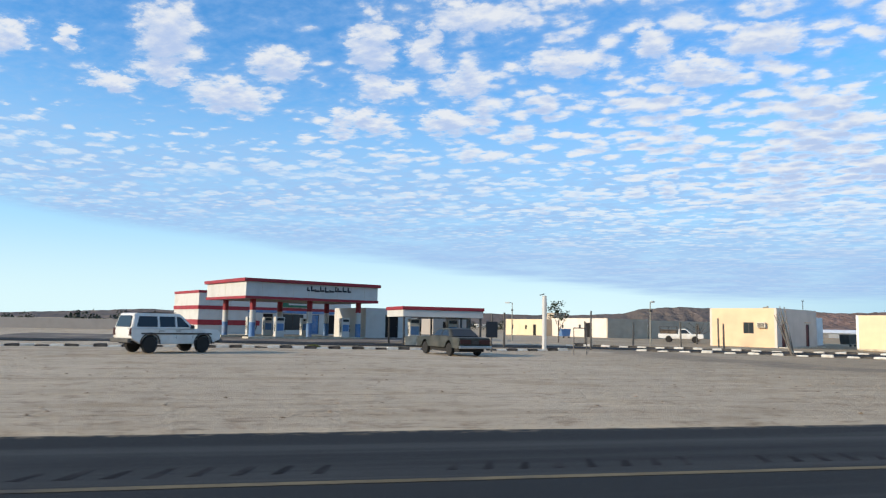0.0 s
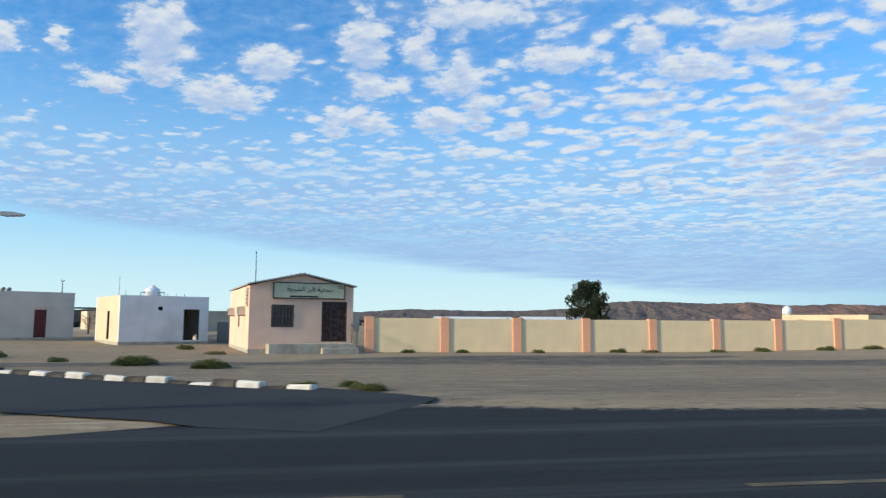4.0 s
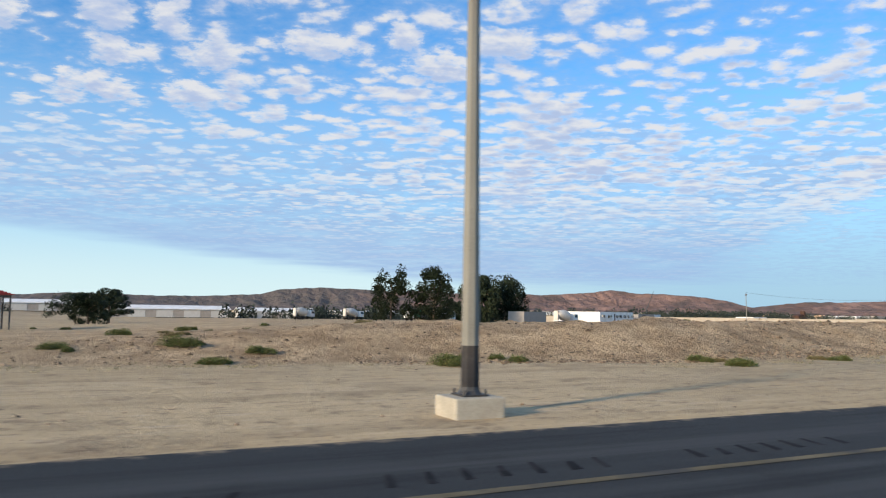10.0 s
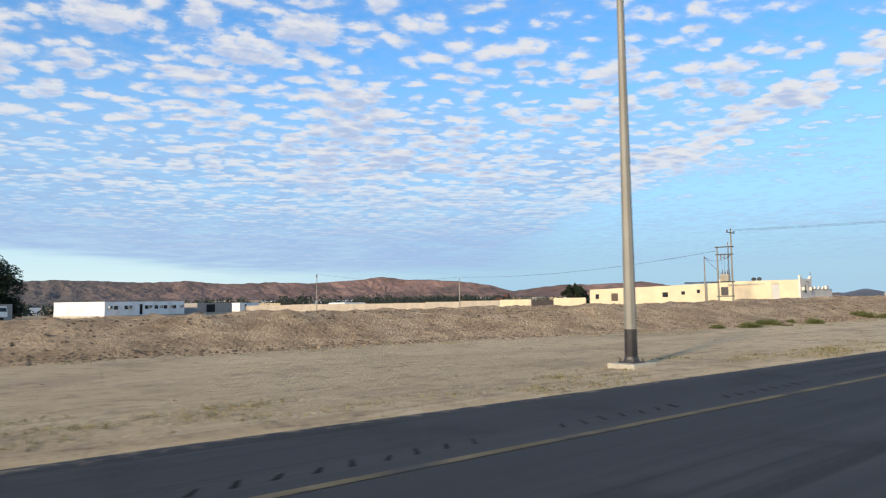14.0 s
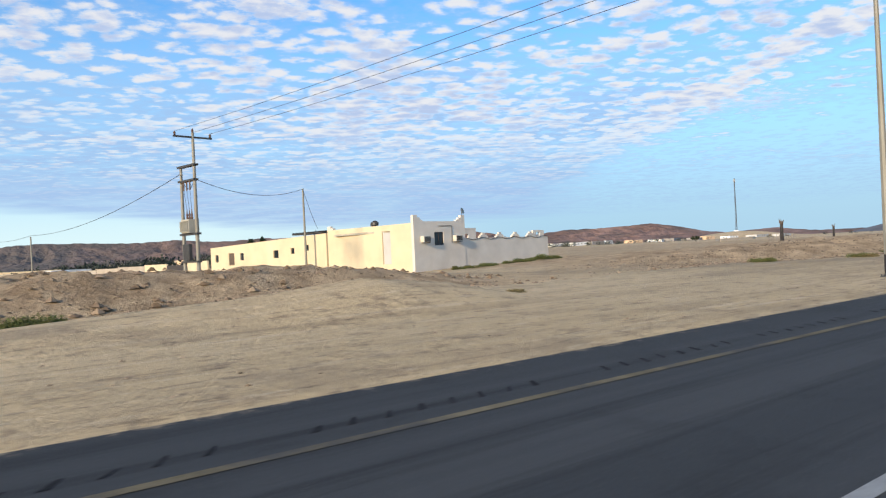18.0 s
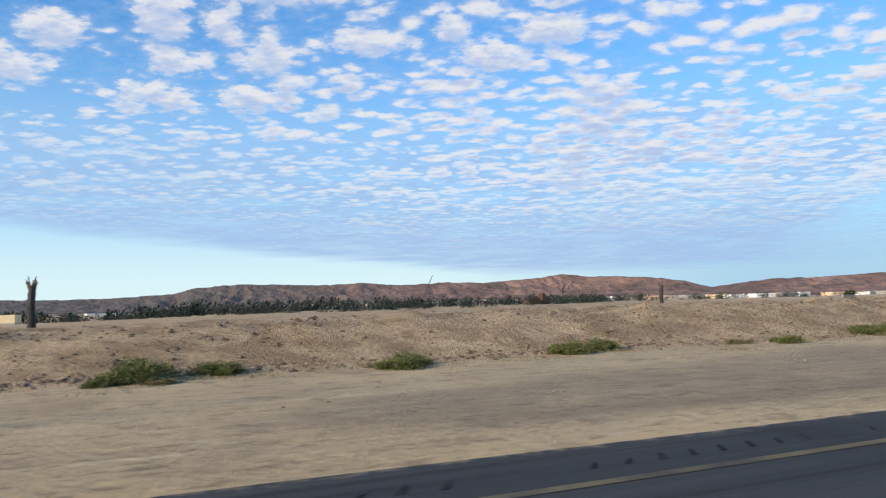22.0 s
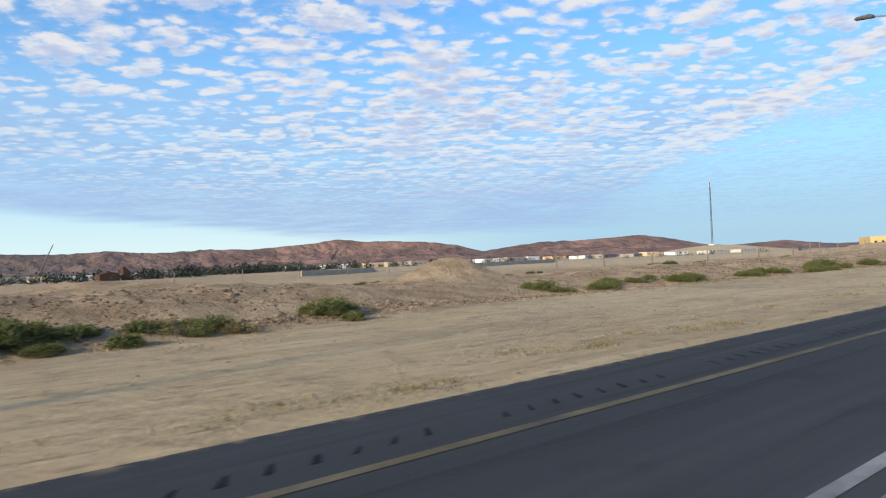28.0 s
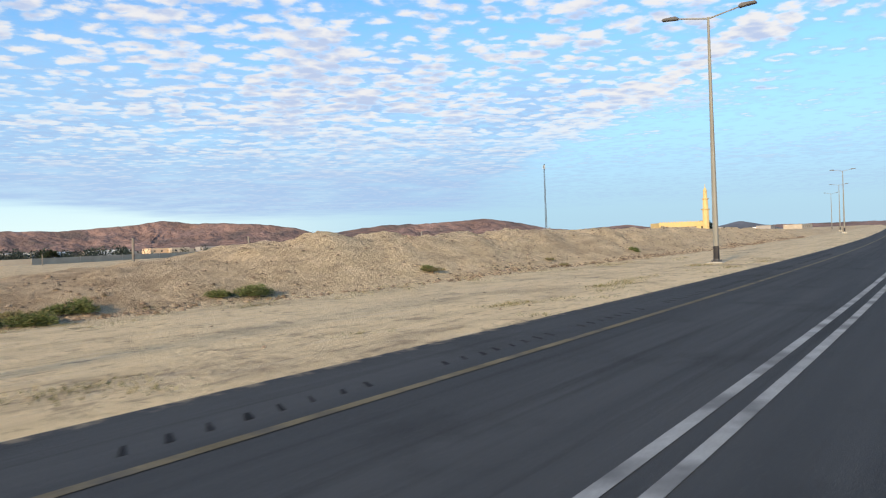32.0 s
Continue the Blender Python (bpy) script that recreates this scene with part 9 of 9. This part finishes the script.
def warehouse(x, y, rz, L, D, H, mat=M_WHITE):
    t = thing("warehouse", x, y, float(land(x, y)) - 0.1, rz, "long white sheet-metal warehouse with low gable roof in the far town", "warehouse", "far town warehouses")
    b = shape()
    wall_with_holes(b, L, H, 0.2, [(3 + 9 * k, 6.6 + 9 * k, 0.05, 2.3) for k in range(int(L / 9))])
    part("front_wall", b, mat, t)
    b = shape()
    box(b, 0, 0.2, 0.202, D, 0, H)
    box(b, L - 0.2, L, 0.202, D, 0, H)
    box(b, 0.202, L - 0.202, D - 0.2, D, 0, H)
    part("wall", b, mat, t)
    b = shape()
    slab(b, [(-0.4, H + 0.01), (D / 2, H + 1.3), (D + 0.4, H + 0.01), (D + 0.4, H + 0.14), (D / 2, H + 1.44), (-0.4, H + 0.14)], -0.5, L + 0.5)
    b.transform(Matrix(((0, 1, 0, 0), (1, 0, 0, 0), (0, 0, 1, 0), (0, 0, 0, 1))))
    part("roof", b, M_WHITE, t, "pale ribbed roof sheet")
    for k in range(int(L / 9)):
        b = shape()
        box(b, 3.0 + 9 * k, 6.6 + 9 * k, 0.08, 0.14, 0.05, 2.3)
        part("roller_door", b, M_GREYWALL, t)


for wx, wy, wr, wl in ((138, 300, 6, 40), (182, 318, 4, 30), (98, 322, 10, 34), (226, 352, 12, 30), (60, 352, 8, 36)):
    warehouse(wx, wy, wr, wl, 14, 2.7, M_CLAD if wx % 4 else M_TANPLAIN)


def far_town():
    rng = random.Random(33)
    spots = []
    for x0, y0, x1, y1, n in ((110, 370, 280, 400, 16), (90, 440, 280, 470, 14), (100, 560, 330, 620, 18), (330, 560, 520, 640, 12), (560, 580, 760, 560, 12), (620, 570, 790, 540, 10), (770, 500, 900, 440, 8), (380, 520, 480, 540, 7), (490, 520, 600, 530, 7), (-40, 500, 130, 540, 8), (860, 330, 1000, 330, 6)):
        for k in range(n):
            f = (k + rng.uniform(-0.3, 0.3)) / n
            spots.append((x0 + (x1 - x0) * f, y0 + (y1 - y0) * f + rng.uniform(-10, 10)))
    for x, y in spots:
        L, D, H = rng.uniform(9, 26), rng.uniform(7, 12), rng.choice((2.2, 2.6, 2.9, 3.3))
        mat = rng.choice((M_WHITE, M_WHITE, M_CREAM, M_CLAD, M_TANWALL, M_GREYWALL))
        n = int(L / 5)
        t = thing("far_house", x, y, float(land(x, y)), rng.uniform(5, 35), "small pale flat-roofed building in the far town", "house", "far town buildings")
        holes = [(2 + 4.6 * k, 3.2 + 4.6 * k, 1.0, 2.0) for k in range(n)]
        b = shape()
        wall_with_holes(b, L, H, 0.25, holes)
        part("front_wall", b, mat, t)
        b = shape()
        box(b, 0, 0.25, 0.252, D, 0, H)
        box(b, L - 0.25, L, 0.252, D, 0, H)
        box(b, 0.252, L - 0.252, D - 0.25, D, 0, H)
        part("wall", b, mat, t)
        b = shape()
        box(b, 0.252, L - 0.252, 0.252, D - 0.252, H - 0.35, H - 0.2)
        part("roof_slab", b, M_CONC, t)
        for h in holes:
            b = shape()
            box(b, h[0], h[1], 0.1, 0.14, h[2], h[3])
            part("window_pane", b, M_GLASS, t)


far_town()
